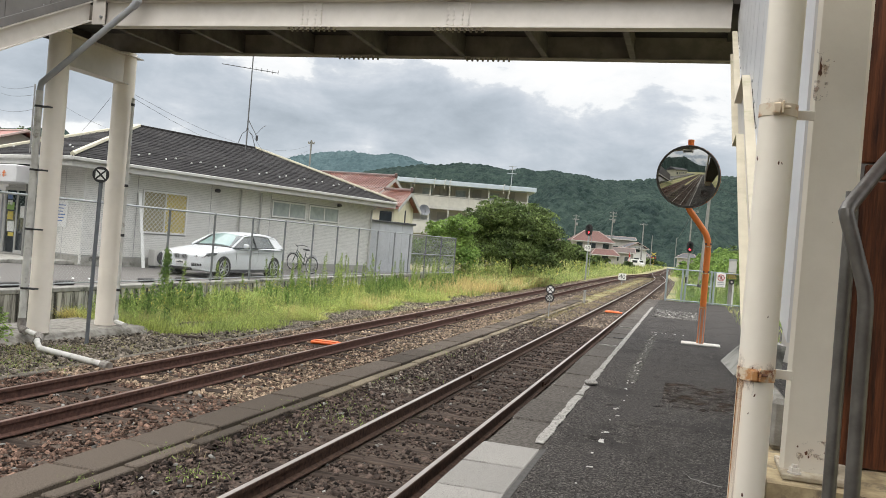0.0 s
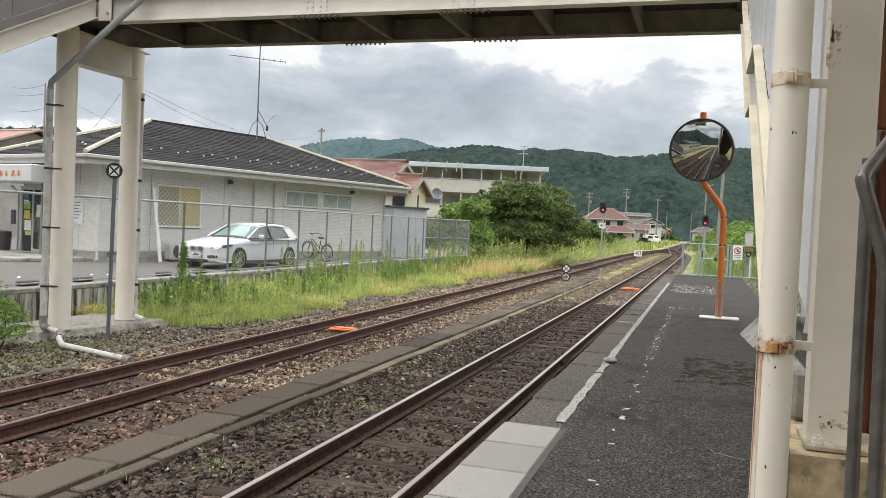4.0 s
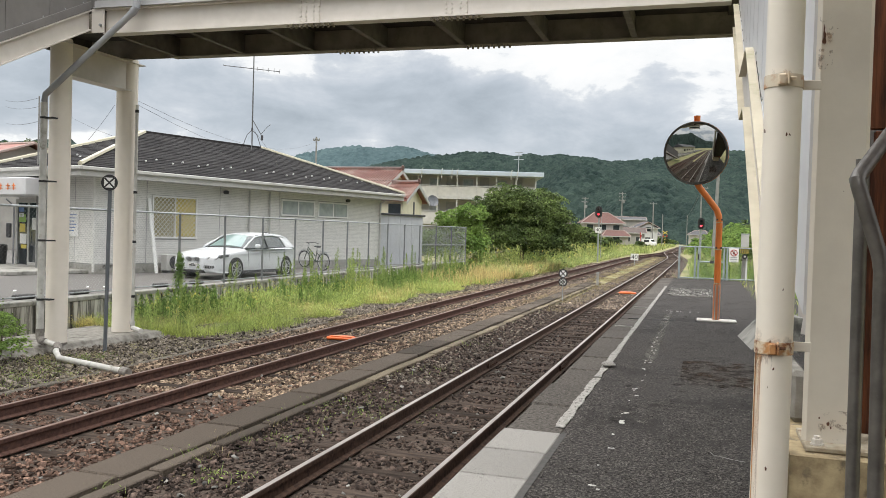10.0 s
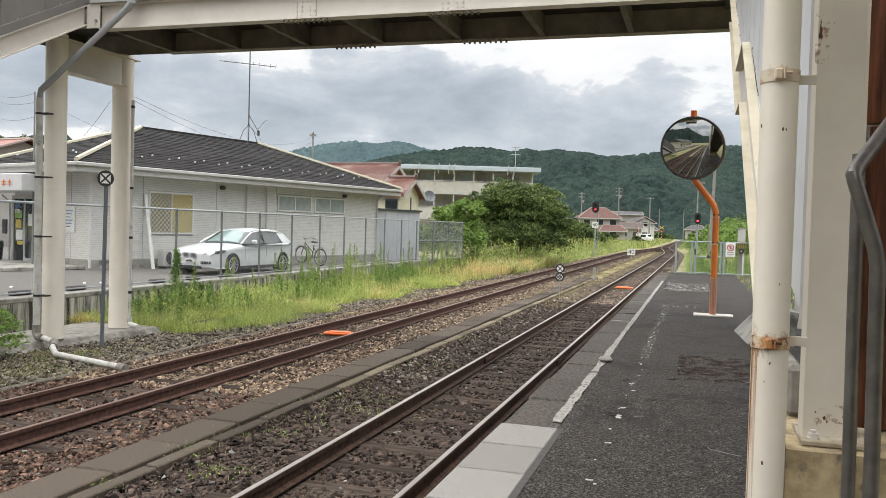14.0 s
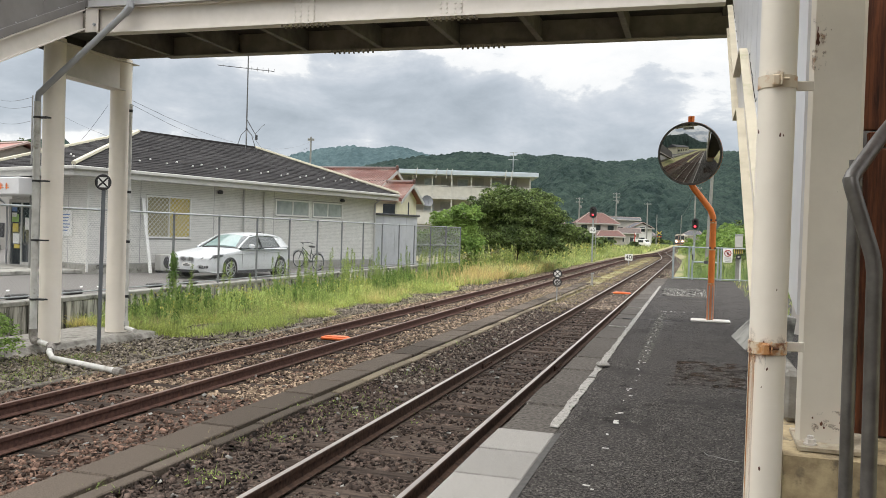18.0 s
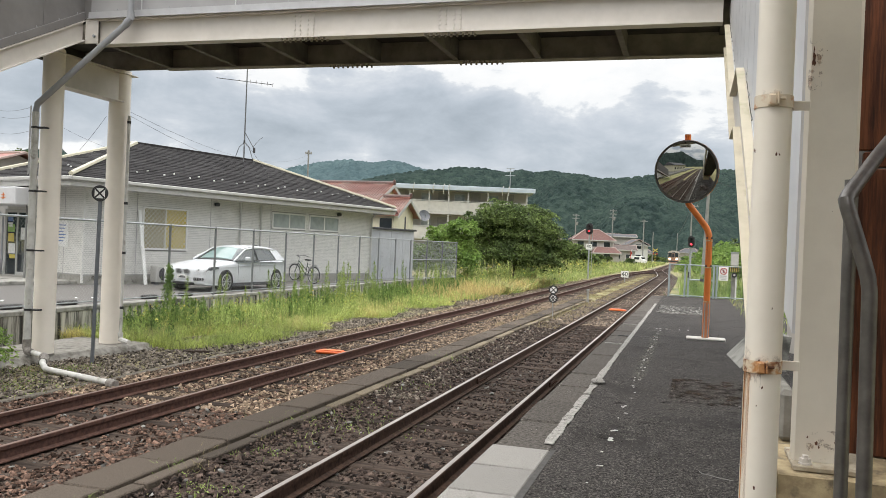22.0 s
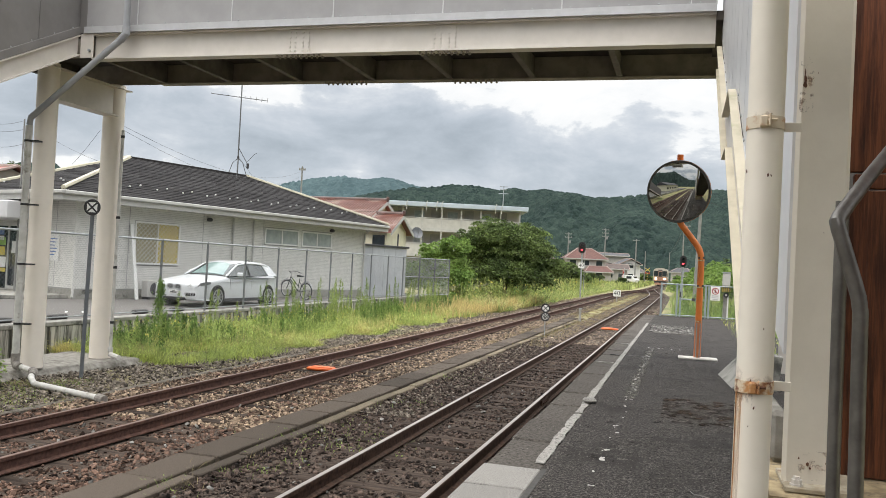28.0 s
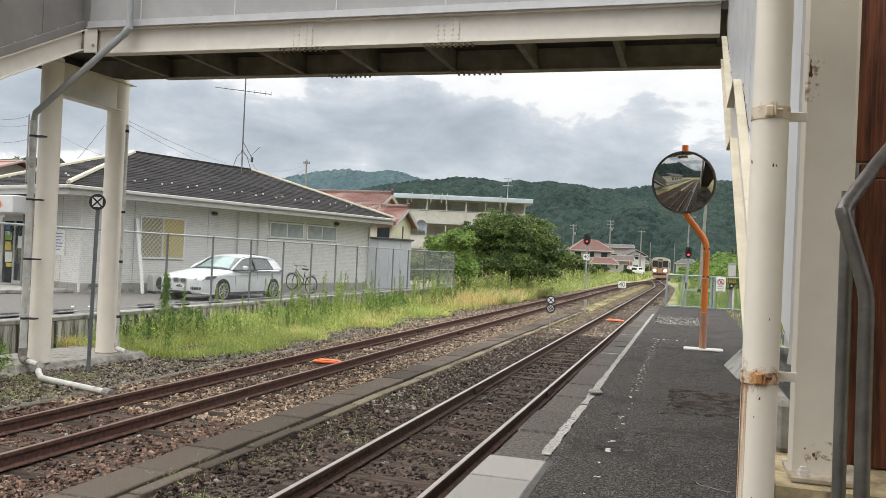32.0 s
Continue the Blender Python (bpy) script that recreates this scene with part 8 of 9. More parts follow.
p = np.concatenate([scatter(rng, 6500, -0.6, 8, 29.6, 62, GZ), scatter(rng, 3500, -1.0, 9, 60, 120, GZ)])
blades("weed_grass", rng, p, 0.3, 1.15, 0.012, M["weed"], "tall grass beyond the platform end", 0.8)
p = scatter(rng, 260, -0.2, 4.5, 30, 48, GZ)
weeds("leafy_weeds", rng, p, 0.5, 1.5, M["weed_dark"], "dark leafy weeds behind the platform fence", 60, 0.06)
p = np.concatenate([scatter(rng, 5000, -16, -7.2, 118, 250, GZ), scatter(rng, 2500, -2.6, 6, 118, 260, GZ)])
blades("weed_grass", rng, p, 0.4, 1.1, 0.07, M["verge"], "distant grass verge along the line")


def crown(rng, blobs, n, leaf):
    """Leaf sprays in a crown made of several uneven lobes: flat layers near the skin, with gaps between them."""
    out = []
    w = np.array([b[3] * b[4] for b in blobs])
    for b, k in zip(blobs, np.maximum((n * w / w.sum()).astype(int), 20)):
        sprays = max(k // 60, 6)
        d = rng.normal(size=(sprays, 3))
        d /= np.linalg.norm(d, axis=1)[:, None]
        d[:, 2] = np.where(d[:, 2] < -0.35, -d[:, 2] * 0.6, d[:, 2])
        r = rng.uniform(0.5, 1.12, sprays)[:, None]
        cc = np.array(b[:3]) + d * r * np.array([b[3], b[3], b[4]])
        pick = rng.integers(0, sprays, k)
        wide = (0.10 + 0.10 * rng.uniform(size=sprays))[pick][:, None] * b[3]
        off = rng.normal(size=(k, 3)) * np.array([1, 1, 0.22]) * wide
        off[:, 2] -= 0.5 * (off[:, 0] ** 2 + off[:, 1] ** 2) / (b[3] * 0.35)
        out.append(cc[pick] + off)
    return leaf_quads(rng, np.concatenate(out), leaf, 0.35)


def tree(name, seed, x, y, z, lobes, n, leaf, material, label, trunk_h, trunk_r, category="tree", limbs=6):
    rng = np.random.default_rng(seed)
    root = thing(name, pose(x, y, z), label, category)
    top = max(b[2] for b in lobes)
    bm = bmesh.new()
    tube(bm, [(0, 0, 0), (0.05, 0.03, trunk_h * 0.5), (0.0, 0.1, trunk_h), (0.1, 0.0, top)], [trunk_r, trunk_r * 0.8, trunk_r * 0.6, trunk_r * 0.15], 8)
    part("trunk", bm, M["bark"], root, smooth=True)
    for k in range(limbs):
        b = lobes[k % len(lobes)]
        e = Vector(b[:3]) + Vector(rng.normal(size=3)) * b[3] * 0.3
        s = Vector((0, 0, trunk_h * rng.uniform(0.5, 1.0)))
        m = s.lerp(e, 0.5) + Vector((0, 0, 0.15 * b[3]))
        part("limb", pipe([s, m, e], [trunk_r * 0.5, trunk_r * 0.3, trunk_r * 0.08], 6), M["bark"], root)
    v, f = crown(rng, lobes, n, leaf)
    raw_mesh("crown", v, f, 4, material, root)
    return root


tree("tree", 11, -10.9, 51.5, -0.8, [(0, 0, 3.3, 2.3, 1.7), (-1.7, 0.3, 2.7, 1.6, 1.4), (1.6, -0.2, 3.1, 1.6, 1.3), (2.6, 0.5, 2.2, 1.3, 1.1), (-0.6, -1.2, 4.1, 1.5, 1.1), (0.9, 0.8, 4.3, 1.4, 0.9), (0.3, -1.5, 1.8, 1.9, 1.1), (-2.2, -0.6, 3.6, 1.0, 0.9), (1.9, -1.2, 1.6, 1.3, 0.9)], 92000, 0.082, M["leaf"], "dark green spreading broadleaf tree beside the track", 1.3, 0.17, limbs=16)
tree("bush", 12, -13.9, 45.6, -0.6, [(0, 0, 1.3, 1.8, 1.2), (0.9, -0.5, 2.0, 1.2, 1.1), (1.4, -0.6, 3.0, 0.9, 0.7), (-1.3, 0.3, 1.0, 1.3, 0.9), (1.6, -1.0, 1.1, 1.1, 1.0), (0.3, -0.8, 2.5, 1.0, 0.7)], 30000, 0.085, M["leaf_light"], "bright green climbing-vine thicket at the fence end", 1.2, 0.1, "bush", 4)
for k, (bx, by, bh) in enumerate(((-12.0, 42.6, 0.75), (-11.2, 45.0, 0.6), (-12.2, 47.5, 0.9), (-10.6, 49.0, 0.7), (-12.6, 56, 0.9), (-11.2, 59, 0.8), (-12.0, 66, 1.0), (-11.0, 71, 0.8), (-12.4, 78, 1.1))):
    tree("bush", 40 + k, bx, by, GZ, [(0, 0, bh * 0.5, bh * 0.9, bh * 0.5), (bh * 0.6, 0.3, bh * 0.45, bh * 0.6, bh * 0.5), (-bh * 0.7, 0.2, bh * 0.6, bh * 0.6, bh * 0.45)], 2600, 0.07, M["leaf_light"], "low fresh green shrub among the weeds", 0.3, 0.02, "bush", 3)
tree("bush", 13, -12.6, 62, -0.8, [(0, 0, 0.8, 2.0, 1.0), (-2.0, 1, 1.1, 1.6, 1.3), (-3.4, 0, 1.6, 1.6, 1.6), (1.2, 2.0, 0.6, 1.2, 0.8)], 7000, 0.2, M["leaf"], "low dark bushes beyond the tree", 0.6, 0.08, "bush", 3)
tree("bush", 14, -17.2, 92, -0.6, [(0, 0, 2.0, 3.0, 2.2), (3, 1, 1.6, 2.4, 1.8), (5.0, 2, 1.0, 2.0, 1.4), (-3, 0, 2.6, 2.6, 2.4)], 9000, 0.28, M["leaf"], "dark green bushes in front of the houses", 1.0, 0.15, "bush", 1)
tree("bush", 15, 5.2, 56, -0.8, [(0, 0, 2.2, 2.2, 1.9), (-1.6, 1.0, 1.5, 1.6, 1.4), (2.4, 0.5, 2.6, 2.2, 2.0), (-2.6, 2, 1.3, 1.4, 1.3), (0.6, -1, 3.4, 1.4, 1.2)], 26000, 0.115, M["leaf_light"], "fresh green shrub behind the platform fence", 1.4, 0.12, "bush", 4)
tree("bush", 16, 4.4, 84, -0.8, [(0, 0, 1.6, 2.4, 1.6), (2.6, 1, 2.6, 2.6, 2.4), (-1.8, 2, 1.1, 1.8, 1.2), (5, 2, 3.4, 2.8, 2.8)], 20000, 0.16, M["leaf_light"], "green trees beside the line beyond the platform", 1.4, 0.14, "bush", 4)
tree("bush", 61, 1.6, 96, -0.85, [(0, 0, 1.4, 1.5, 1.2), (-1.6, 3, 1.0, 1.3, 1.0), (1.2, -1.5, 2.2, 1.4, 1.2), (2.6, 0.5, 2.4, 1.6, 1.5), (0.2, -2, 0.8, 1.4, 0.9), (0.0, 2, 2.5, 1.1, 0.9)], 15000, 0.12, M["leaf_light"], "bright green shrubs on the inside of the line", 1.0, 0.1, "bush", 4)
tree("bush", 62, 0.2, 128, -0.85, [(0, 0, 1.3, 1.7, 1.2), (-1.4, 4, 0.9, 1.3, 1.0), (2.0, -1.5, 2.2, 2.0, 1.6), (4.6, 0.5, 2.8, 2.2, 2.0)], 9000, 0.17, M["leaf_light"], "bushy green growth beside the curve", 1.0, 0.1, "bush", 3)
tree("bush", 17, 4.6, 150, -0.8, [(0, 0, 1.8, 3.4, 2.2), (4, 3, 2.6, 3.6, 3.0), (-1.2, 14, 1.6, 2.4, 2.0), (8, 0, 4.0, 4.0, 3.6), (0.5, 40, 2.2, 3.6, 2.6), (2.4, 70, 2.6, 5, 3)], 16000, 0.28, M["leaf"], "green scrub where the line curves away", 1.4, 0.2, "bush", 1)
tree("bush", 18, 11.0, 290, -0.8, [(0, 0, 2.4, 5, 3.2), (6, 2, 3.6, 6, 4.4), (-3, 12, 2.0, 4, 2.6), (14, 6, 4, 7, 5), (-2, 30, 3, 6, 4), (22, 20, 4, 8, 6)], 8000, 0.7, M["leaf"], "green scrub on the inside of the curve", 1.4, 0.2, "bush", 1)
tree("bush", 27, -4, 455, -0.9, [(0, 0, 3, 8, 4.5), (-10, 2, 2.6, 7, 4), (9, -2, 3.4, 7, 5), (-20, 4, 3, 8, 5), (17, 0, 3, 6, 5)], 9000, 0.75, M["leaf_light"], "green scrub across the end of the valley", 1.4, 0.2, "bush", 1)
tree("bush", 19, -13.5, 232, -0.8, [(0, 0, 1.4, 3, 1.8), (-6, 2, 2.0, 4, 2.6), (3.5, 14, 1.2, 2.6, 1.6), (-12, 6, 3, 5, 3.6)], 6000, 0.55, M["leaf"], "green scrub beside the level crossing", 1.0, 0.2, "bush", 1)
tree("bush", 20, -28, 140, -0.6, [(0, 0, 2.6, 4, 2.8), (5, 2, 1.8, 3, 2.2), (-6, 2, 3.4, 4, 3.4)], 7000, 0.4, M["leaf_dark"], "dark trees between the tree and the houses", 1.4, 0.2, "bush", 1)
tree("bush", 21, -10.4, 10.15, -0.92, [(0, 0, 0.45, 0.48, 0.45), (-0.5, 0.1, 0.6, 0.5, 0.5), (0.15, -0.3, 0.3, 0.4, 0.3)], 5000, 0.032, M["leaf_light"], "leafy green weed clump on the ballast shoulder", 0.3, 0.02, "bush", 3)
tree("tree", 22, -54.6, 62, -0.3, [(0, 0, 7.4, 1.5, 1.5), (1.2, 1, 7.0, 1.2, 1.2), (-1.6, 1, 7.1, 1.4, 1.3)], 9000, 0.16, M["leaf_dark"], "dark tree behind the low building", 3, 0.25)
tree("tree", 23, -64.5, 66, -0.3, [(0, 0, 7.6, 2.4, 2.0), (2.6, 1, 7.4, 1.8, 1.6), (-3, 1, 7.6, 2.6, 2)], 14000, 0.17, M["leaf_dark"], "dark tree behind the red roof", 3, 0.25)
tree("bush", 24, -16.5, 165, -0.8, [(0, 0, 0.9, 2.0, 1.1), (-4, 1, 1.2, 2.6, 1.5), (4.5, 2, 0.7, 1.8, 0.9), (-8, -4, 1.6, 3, 2)], 5000, 0.35, M["leaf_dark"], "dark hedge in front of the white houses", 0.6, 0.1, "bush", 1)

# ---- platform edge, paint and worn spots ----
rnd = random.Random(8)


def slab_mesh(name, w, l, h, bevel, material):
    bm = boxes((-w / 2, 0.011, -h, w / 2, l - 0.011, 0), bevel=bevel)
    mesh = bpy.data.meshes.new(name)
    bm.to_mesh(mesh)
    bm.free()
    mesh.materials.append(material)
    return mesh


def platform_edge():
    pale = slab_mesh("edge_slab", 0.395, 0.565, 0.128, 0.006, M["tile"])
    worn = slab_mesh("edge_stone", 0.395, 0.93, 0.128, 0.014, M["coping"])
    y = 5.58
    while y > -14:
        y -= 0.565
        link("edge_slab", pale, None, PLATFORM, "pale concrete edge slab").matrix_basis = pose(-1.062 + rnd.uniform(-0.003, 0.003), y, 0.0 + rnd.uniform(-0.002, 0.003), rnd.uniform(-0.2, 0.2), rnd.uniform(-0.2, 0.2), 0)
    y = 5.585
    while y < 28.3:
        link("edge_stone", worn, None, PLATFORM, "worn dark edge stone").matrix_basis = pose(-1.062 + rnd.uniform(-0.012, 0.012), y, rnd.uniform(-0.009, -0.002), rnd.uniform(-0.3, 0.3), rnd.uniform(-0.25, 0.25), 0)
        y += 0.93


platform_edge()


def paint_patch(name, outline, z, material, label):
    return tagged(part(name, extrude(outline, -0.002, z, "z"), material, PLATFORM), label)


M["line_paint"] = worn("worn_white_line_paint", (0.37, 0.355, 0.33), (0.25, 0.24, 0.222), 34, 0.40, 0.07)
M["flake"] = mat("chalky_white_paint", (0.52, 0.51, 0.48), (0.36, 0.35, 0.33), 60, 0.9)
y = 5.75
while y < 24.0:
    ln = rnd.uniform(0.9, 2.4)
    if y < 8.5 < y + ln:
        ln = 8.5 - y
    if ln < 0.1:
        y += 0.3
        continue
    w0 = rnd.uniform(0.026, 0.04)
    steps = max(int(ln / 0.045), 2)
    left = [(-0.903 - w0 + 0.005 * math.sin(y * 7 + k * 0.37) + rnd.uniform(-0.005, 0.008), y + ln * k / steps) for k in range(steps + 1)]
    right = [(-0.903 + w0 + 0.005 * math.sin(y * 5 + k * 0.53) + rnd.uniform(-0.010, 0.005), y + ln * k / steps) for k in range(steps, -1, -1)]
    paint_patch("line_mark", left + right, 0.0035, M["line_paint"], "worn white safety line")
    y += ln + rnd.choice((0.0, 0.01, 0.03, 0.08))
y = 4.42
while y < 15.8:
    for k in range(rnd.choice((1, 1, 2, 3)) if y > 6 else rnd.choice((1, 1, 2))):
        cx, cy = -0.512 + rnd.uniform(-0.03, 0.035), y + rnd.uniform(-0.06, 0.06)
        w, d = rnd.uniform(0.005, 0.022), rnd.uniform(0.008, 0.020)
        paint_patch("paint_flake", [(cx - w, cy - d * rnd.uniform(0.5, 1)), (cx, cy - d * rnd.uniform(0.6, 1.1)), (cx + w, cy - d * rnd.uniform(0.4, 1)), (cx + w * rnd.uniform(0.7, 1.2), cy + d * rnd.uniform(0.3, 1)), (cx + w * 0.2, cy + d * rnd.uniform(0.3, 1)), (cx - w * rnd.uniform(0.6, 1.1), cy + d * rnd.uniform(0.5, 1))], 0.003, M["flake"], "flake of old white paint")
    y += rnd.uniform(0.22, 0.5) if y < 9 else rnd.uniform(0.16, 0.42)
for yy in (16.2, 12.6):
    paint_patch("line_mark", [(-1.2, yy), (-0.95, yy - 0.01), (-0.95, yy + 0.06), (-1.2, yy + 0.05)], 0.012, M["line_paint"], "short white cross mark")
for cx, w in ((-0.58, 0.03), (-0.41, 0.045), (-0.33, 0.02), (-0.18, 0.04), (-0.02, 0.025)):
    paint_patch("paint_flake", [(cx, 15.82 + rnd.uniform(-0.02, 0.02)), (cx + w, 15.80), (cx + w * 1.1, 15.86), (cx + 0.01, 15.87)], 0.003, M["flake"], "flake of old white paint")
M["film_stain"] = worn("brown_oil_and_soil", (0.052, 0.030, 0.016), (0.014, 0.009, 0.006), 4.5, 0.47, 0.14, (1.2, 1.0, 1))
M["film_moss"] = worn("dark_moss_film", (0.022, 0.020, 0.014), (0.010, 0.009, 0.007), 4.0, 0.60, 0.16)
M["film_dust"] = worn("pale_dust", (0.17, 0.155, 0.13), (0.11, 0.10, 0.085), 5.0, 0.60, 0.12, (0.7, 2.0, 1))
M["film_ghost"] = worn("ghost_of_an_old_line", (0.15, 0.145, 0.125), (0.10, 0.097, 0.086), 20.0, 0.46, 0.12)
for film, x0, x1, y0, y1, z in (("stain", -0.15, 0.95, 7.9, 9.5, 0.0032), ("moss", -0.80, 0.75, 3.6, 12.0, 0.0022), ("dust", -0.2, 0.6, 7.3, 8.3, 0.0030), ("dust", 0.3, 2.1, 23.5, 28.6, 0.0030), ("ghost", -0.575, -0.445, 9.2, 15.2, 0.0028), ("moss", -0.8, 1.2, 12.0, 23.0, 0.0024)):
    paint_patch("surface_film", [(x0, y0), (x1, y0), (x1, y1), (x0, y1)], z, M["film_" + film], "worn film on the asphalt")
chip = tagged(part("broken_stone", boxes((-0.07, -0.05, 0, 0.06, 0.06, 0.05), bevel=0.02), M["tile"]), "broken chip of concrete on the platform edge", "stone")
chip.matrix_basis = pose(-0.86, 8.6, 0.005, 0, 0, 25)
M["crack"] = mat("pale_crack_filler", (0.26, 0.255, 0.24), rough=0.9)
bm = bmesh.new()
for pts in ([(0.10, 5.46), (0.12, 5.40), (0.16, 5.385), (0.22, 5.34), (0.30, 5.31)], [(0.40, 8.12), (0.47, 8.02), (0.55, 8.0), (0.66, 7.86)]):
    tube(bm, [(x, y, 0.001) for x, y in pts], 0.0028, 5)
tagged(part("crack_line", bm, M["crack"], PLATFORM), "pale crack in the asphalt")
part("joint_line", boxes((-0.75, 14.02, -0.01, 0.0, 14.05, 0.0035), m=pose(0, 0, 0, 0, 0, 1.5)), M["black"], PLATFORM, "dark open joint across the asphalt")
tagged(part("access_cover", boxes((-0.5, 20.1, -0.01, 0.2, 20.9, 0.004)), M["coping"], PLATFORM), "sunken dark repair patch")


# ---- cable trough between the tracks ----
def trough():
    root = thing("cable_trough", None, "mossy concrete cable trough covers between the tracks", "cable trough")
    wide = slab_mesh("cover_slab", 0.46, 0.985, 0.12, 0.012, M["trough"])
    kerb = slab_mesh("kerb_stone", 0.15, 0.98, 0.14, 0.012, M["kerb"])
    dark_kerb = slab_mesh("kerb_stone", 0.15, 0.98, 0.14, 0.012, M["trough"])
    y = 2.0
    while y < 40:
        link("cover_slab", wide, None, root).matrix_basis = pose(-5.0 + rnd.uniform(-0.012, 0.012), y, BED + 0.07 + rnd.uniform(-0.008, 0.008), rnd.uniform(-0.5, 0.5), rnd.uniform(-1, 1), rnd.uniform(-0.5, 0.5))
        link("kerb_stone", kerb if y > 9.5 else dark_kerb, None, root).matrix_basis = pose(-4.625 + rnd.uniform(-0.014, 0.014), y + 0.3, BED + 0.062 + rnd.uniform(-0.008, 0.008), rnd.uniform(-0.5, 0.5), rnd.uniform(-1, 1), rnd.uniform(-0.5, 0.5))
        y += 1.0


trough()


# ---- ballast stones ----
CUBE = np.array([(x, y, z) for z in (-1, 1) for y in (-1, 1) for x in (-1, 1)], float)
CUBE_F = np.array([(0, 2, 3, 1), (4, 5, 7, 6), (0, 1, 5, 4), (2, 6, 7, 3), (0, 4, 6, 2), (1, 3, 7, 5)])


def stones(name, seed, x0, x1, y0, y1, per_m2, z, material, label, sleepers_at=None, rails=()):
    r = np.random.default_rng(seed)
    n = int((x1 - x0) * (y1 - y0) * per_m2)
    x = r.uniform(x0, x1, n)
    y = y0 + (y1 - y0) * r.uniform(0, 1, n) ** 1.7
    keep = np.ones(n, bool)
    for c in rails:
        keep &= np.abs(x - c) > 0.085
    if sleepers_at is not None:
        on = (np.abs(((y + 12.0) / 0.66 + 0.5) % 1 - 0.5) < 0.17) & (np.abs(x - sleepers_at) < 1.03)
        keep &= ~on | (r.uniform(size=n) < 0.1)
    x, y = x[keep], y[keep]
    n = len(x)
    size = r.uniform(0.010, 0.024, n) * (0.75 + 0.8 * r.uniform(0, 1, n) ** 3)
    v = CUBE[None] * r.uniform(0.35, 1.25, (n, 8, 3)) * size[:, None, None]
    v = v * np.stack([r.uniform(1.0, 1.8, n), r.uniform(0.6, 1.1, n), r.uniform(0.3, 0.75, n)], -1)[:, None, :]
    # laid flat at a random turn, most with a slight tilt
    a, b, c = r.uniform(0, 2 * np.pi, n), r.normal(0, 0.45, n), r.normal(0, 0.45, n)
    one, nil = np.ones(n), np.zeros(n)
    tilt_x = np.stack([one, nil, nil, nil, np.cos(b), -np.sin(b), nil, np.sin(b), np.cos(b)], -1).reshape(n, 3, 3)
    tilt_y = np.stack([np.cos(c), nil, np.sin(c), nil, one, nil, -np.sin(c), nil, np.cos(c)], -1).reshape(n, 3, 3)
    spin = np.stack([np.cos(a), -np.sin(a), nil, np.sin(a), np.cos(a), nil, nil, nil, one], -1).reshape(n, 3, 3)
    v = np.einsum("nij,nkj->nki", spin @ tilt_y @ tilt_x, v) + np.stack([x, y, z + r.uniform(-0.012, 0.022, n)], -1)[:, None, :]
    f = (np.arange(n)[:, None, None] * 8 + CUBE_F[None, 1:]).ravel()
    return tagged(raw_mesh(name, v.reshape(-1, 3), f, 4, material), label, "ballast", kind="stuff")


M["stone_red"] = mat("rust_stained_ballast", (0.172, 0.109, 0.082), (0.036, 0.023, 0.018), 16, 0.92, vary=0.95, island=True, bump=0.4, bump_scale=90, spec=0.12)
M["stone_grey"] = mat("grey_brown_gravel", (0.245, 0.212, 0.175), (0.066, 0.056, 0.046), 14, 0.92, vary=0.8, island=True, bump=0.3, bump_scale=90, spec=0.12)
M["stone_far"] = mat("mixed_brown_ballast", (0.30, 0.24, 0.185), (0.085, 0.066, 0.052), 7, 0.95, vary=0.8, island=True, spec=0.15)
M["gravel"] = mat("pale_grey_gravel", (0.24, 0.235, 0.22), (0.09, 0.087, 0.08), 9, 0.9, vary=0.7, island=True, spec=0.15)
NR = (NEAR_X - 0.566, NEAR_X + 0.566)
LR = (LEFT_X - 0.566, LEFT_X + 0.566)
stones("ballast_stones", 1, -4.55, -1.25, 2.6, 26, 720, BED + 0.012, M["stone_dark"], "dark brown crushed ballast stones of the platform track", NEAR_X, NR)
stones("ballast_stones", 2, -8.45, -5.2, 4.2, 15.5, 640, BED + 0.012, M["stone_red"], "rust-stained red-brown ballast stones of the outer track", LEFT_X, LR)
stones("ballast_stones", 12, -8.45, -5.2, 9.5, 36, 500, BED + 0.016, M["stone_warm"], "tan and brown crushed ballast stones of the outer track", LEFT_X, LR)
stones("ballast_stones", 3, -4.52, -3.75, 11.5, 30, 110, BED + 0.022, M["stone_grey"], "lighter grey-brown stones beside the trough")
stones("ballast_stones", 5, -10.6, -8.58, 7.5, 24, 430, GZ + 0.012, M["stone_grey"], "grey-brown gravel round the bridge footing")
stones("ballast_stones", 13, -9.9, -8.5, 17, 42, 230, GZ + 0.012, M["stone_grey"], "grey-brown gravel along the foot of the weedy bank")
stones("ballast_stones", 10, -4.5, -1.3, 3, 30, 4, BED + 0.03, M["gravel"], "a few pale chips among the dark ballast")
stones("ballast_stones", 11, -8.4, -5.3, 4.5, 34, 5, BED + 0.03, M["gravel"], "a few pale chips among the brown ballast")
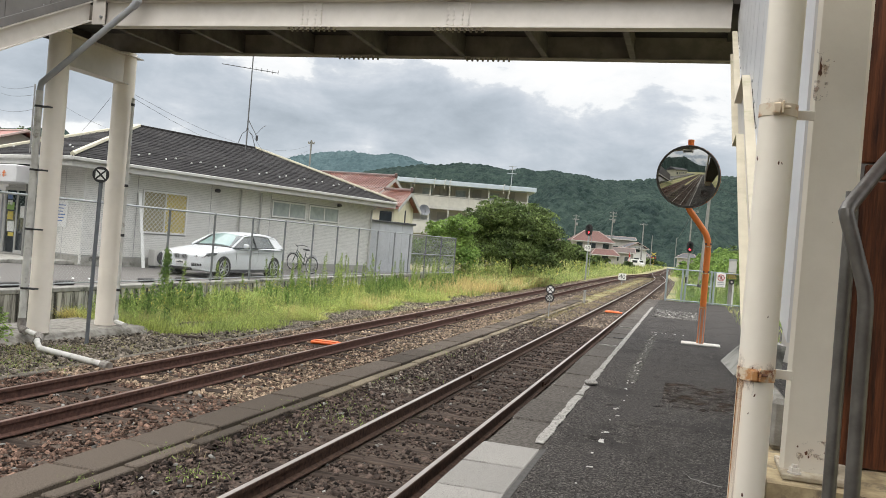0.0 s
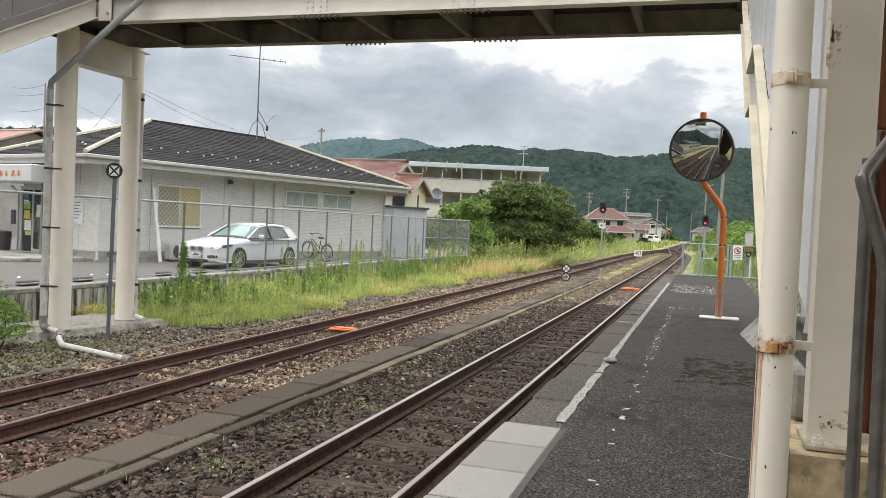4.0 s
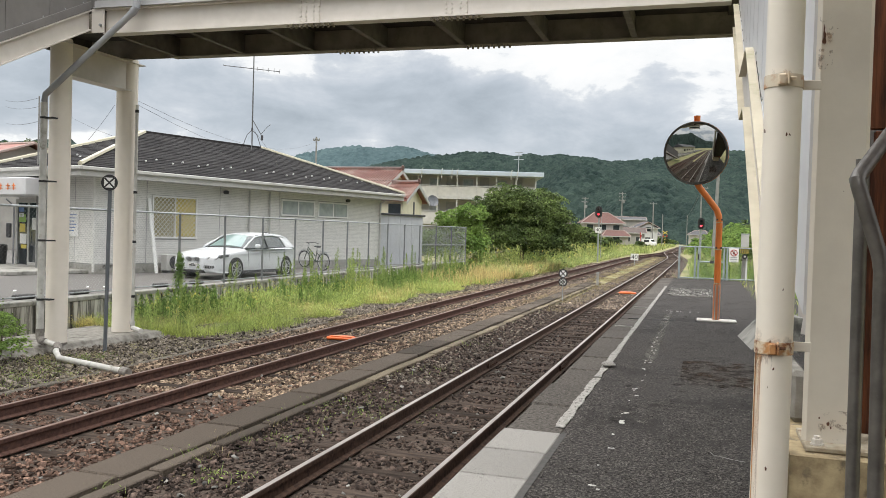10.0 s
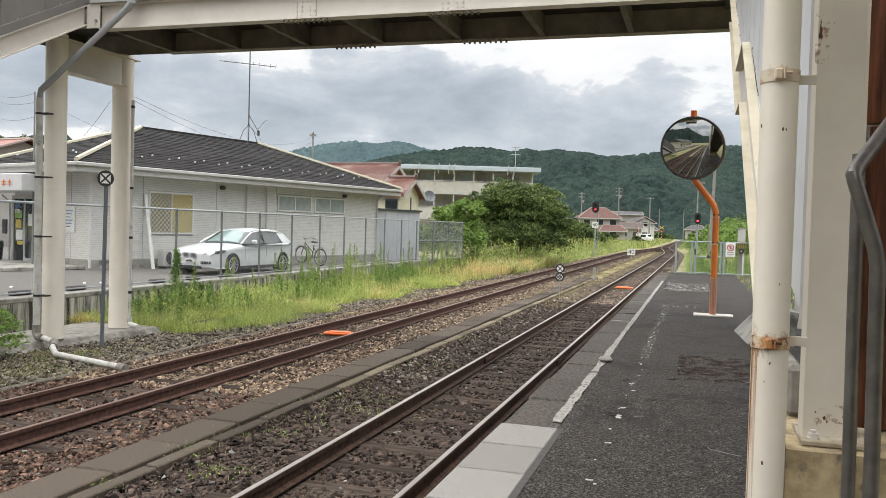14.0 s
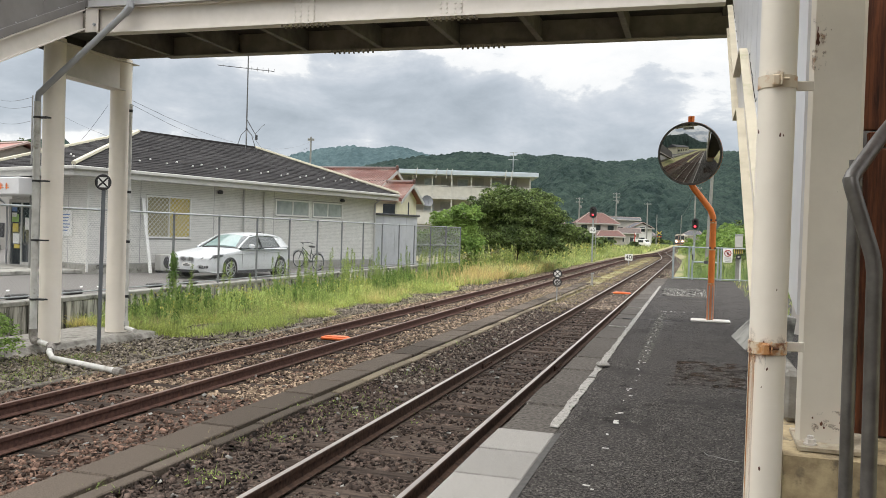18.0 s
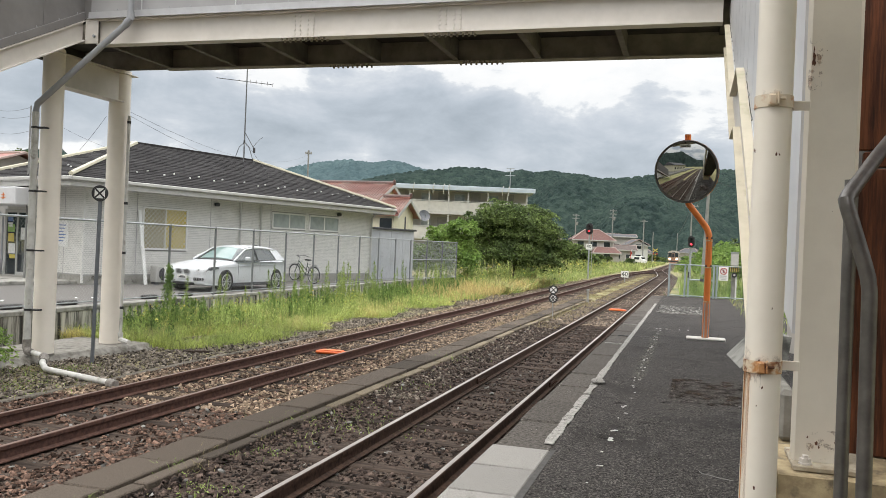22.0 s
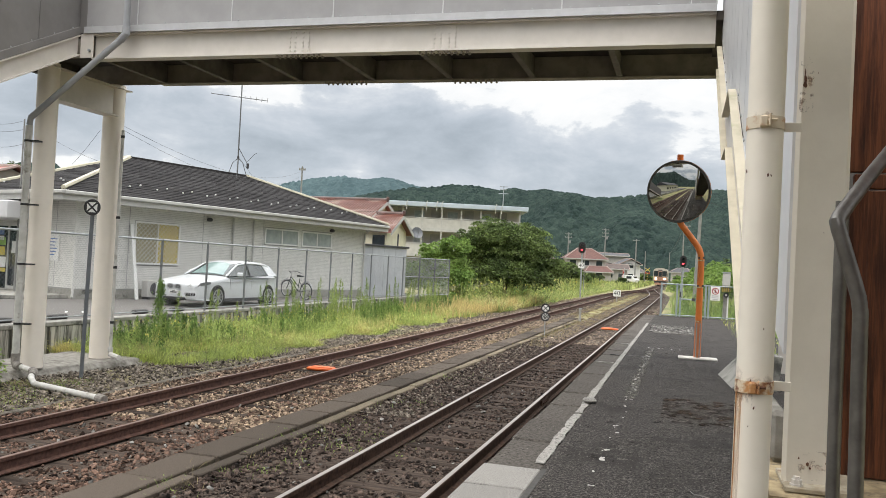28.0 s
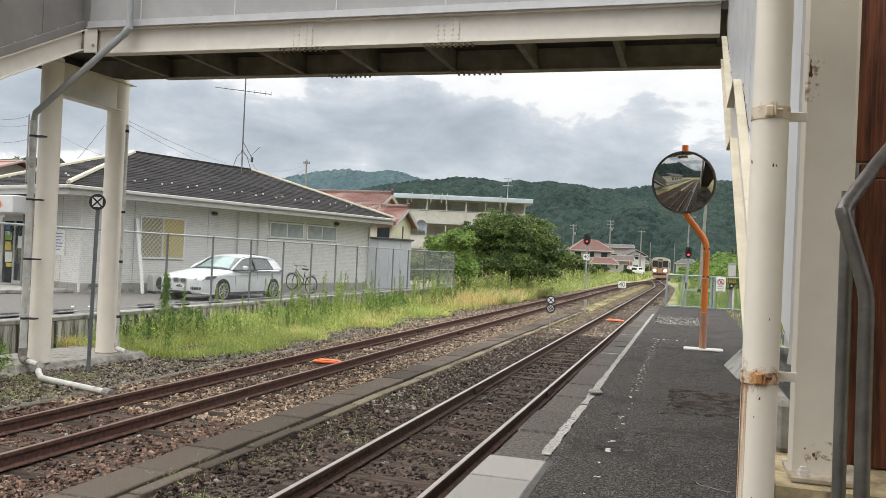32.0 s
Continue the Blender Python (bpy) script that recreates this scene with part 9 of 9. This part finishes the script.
stones("ballast_stones", 8, -4.4, -1.3, 26, 60, 110, BED + 0.015, M["stone_far"], "brown ballast stones of the platform track further on", NEAR_X, NR)
stones("ballast_stones", 9, -9.0, -5.3, 32, 70, 110, BED + 0.015, M["stone_far"], "brown ballast stones of the outer track further on", LEFT_X, LR)
stones("gravel_patch", 7, -0.75, 0.3, 20.2, 23.2, 420, -0.011, M["gravel"], "pale loose gravel on the platform")

M["grit"] = mat("grey_asphalt_aggregate", (0.125, 0.118, 0.107), (0.016, 0.015, 0.014), 9, 0.9, vary=0.8, island=True, spec=0.15)


def grit(seed, y0, y1, per_m2, lo, hi):
    """Aggregate standing out of the worn asphalt."""
    r = np.random.default_rng(seed)
    n = int(2.1 * (y1 - y0) * per_m2)
    x, y = r.uniform(-0.84, 1.2, n), r.uniform(y0, y1, n)
    keep = np.sin(x * 5 + 1) + np.sin(y * 3.1) + np.sin(x * 9 - y * 4) + r.normal(0, 1.2, n) > -0.6
    x, y = x[keep], y[keep]
    n = len(x)
    v = CUBE[None] * r.uniform(0.6, 1.3, (n, 8, 3)) * r.uniform(lo, hi, n)[:, None, None] * np.array([1, 1, 0.55])
    v = v + np.stack([x, y, np.full(n, 0.0)], -1)[:, None, :]
    f = (np.arange(n)[:, None, None] * 8 + CUBE_F[None, 1:]).ravel()
    return tagged(raw_mesh("asphalt_grit", v.reshape(-1, 3), f, 4, M["grit"]), "pale aggregate in the worn platform asphalt", "asphalt", kind="stuff")


grit(21, 2.6, 7.0, 4200, 0.0016, 0.0046)
grit(22, 7.0, 14.0, 1300, 0.0022, 0.0056)
grit(23, 14.0, 29.0, 260, 0.004, 0.008)


def motions():
    # the railcar comes in along the main line; metres along the tracks by time
    rows = []
    for t in (0.0, 4.0, 8.0, 12.0, 14.0, 16.0, 18.0, 20.0, 22.0, 24.0, 26.0, 28.0, 30.0, 32.0):
        y = 146.0 + 8.5 * (32.0 - t)
        turn = math.degrees(math.atan2(main_x(y + 16) - main_x(y), 16))
        rows.append((t, pose(main_x(y), y, RAIL + 0.02, 0, 0, -turn)))
    walk(railcar, rows)


motions()
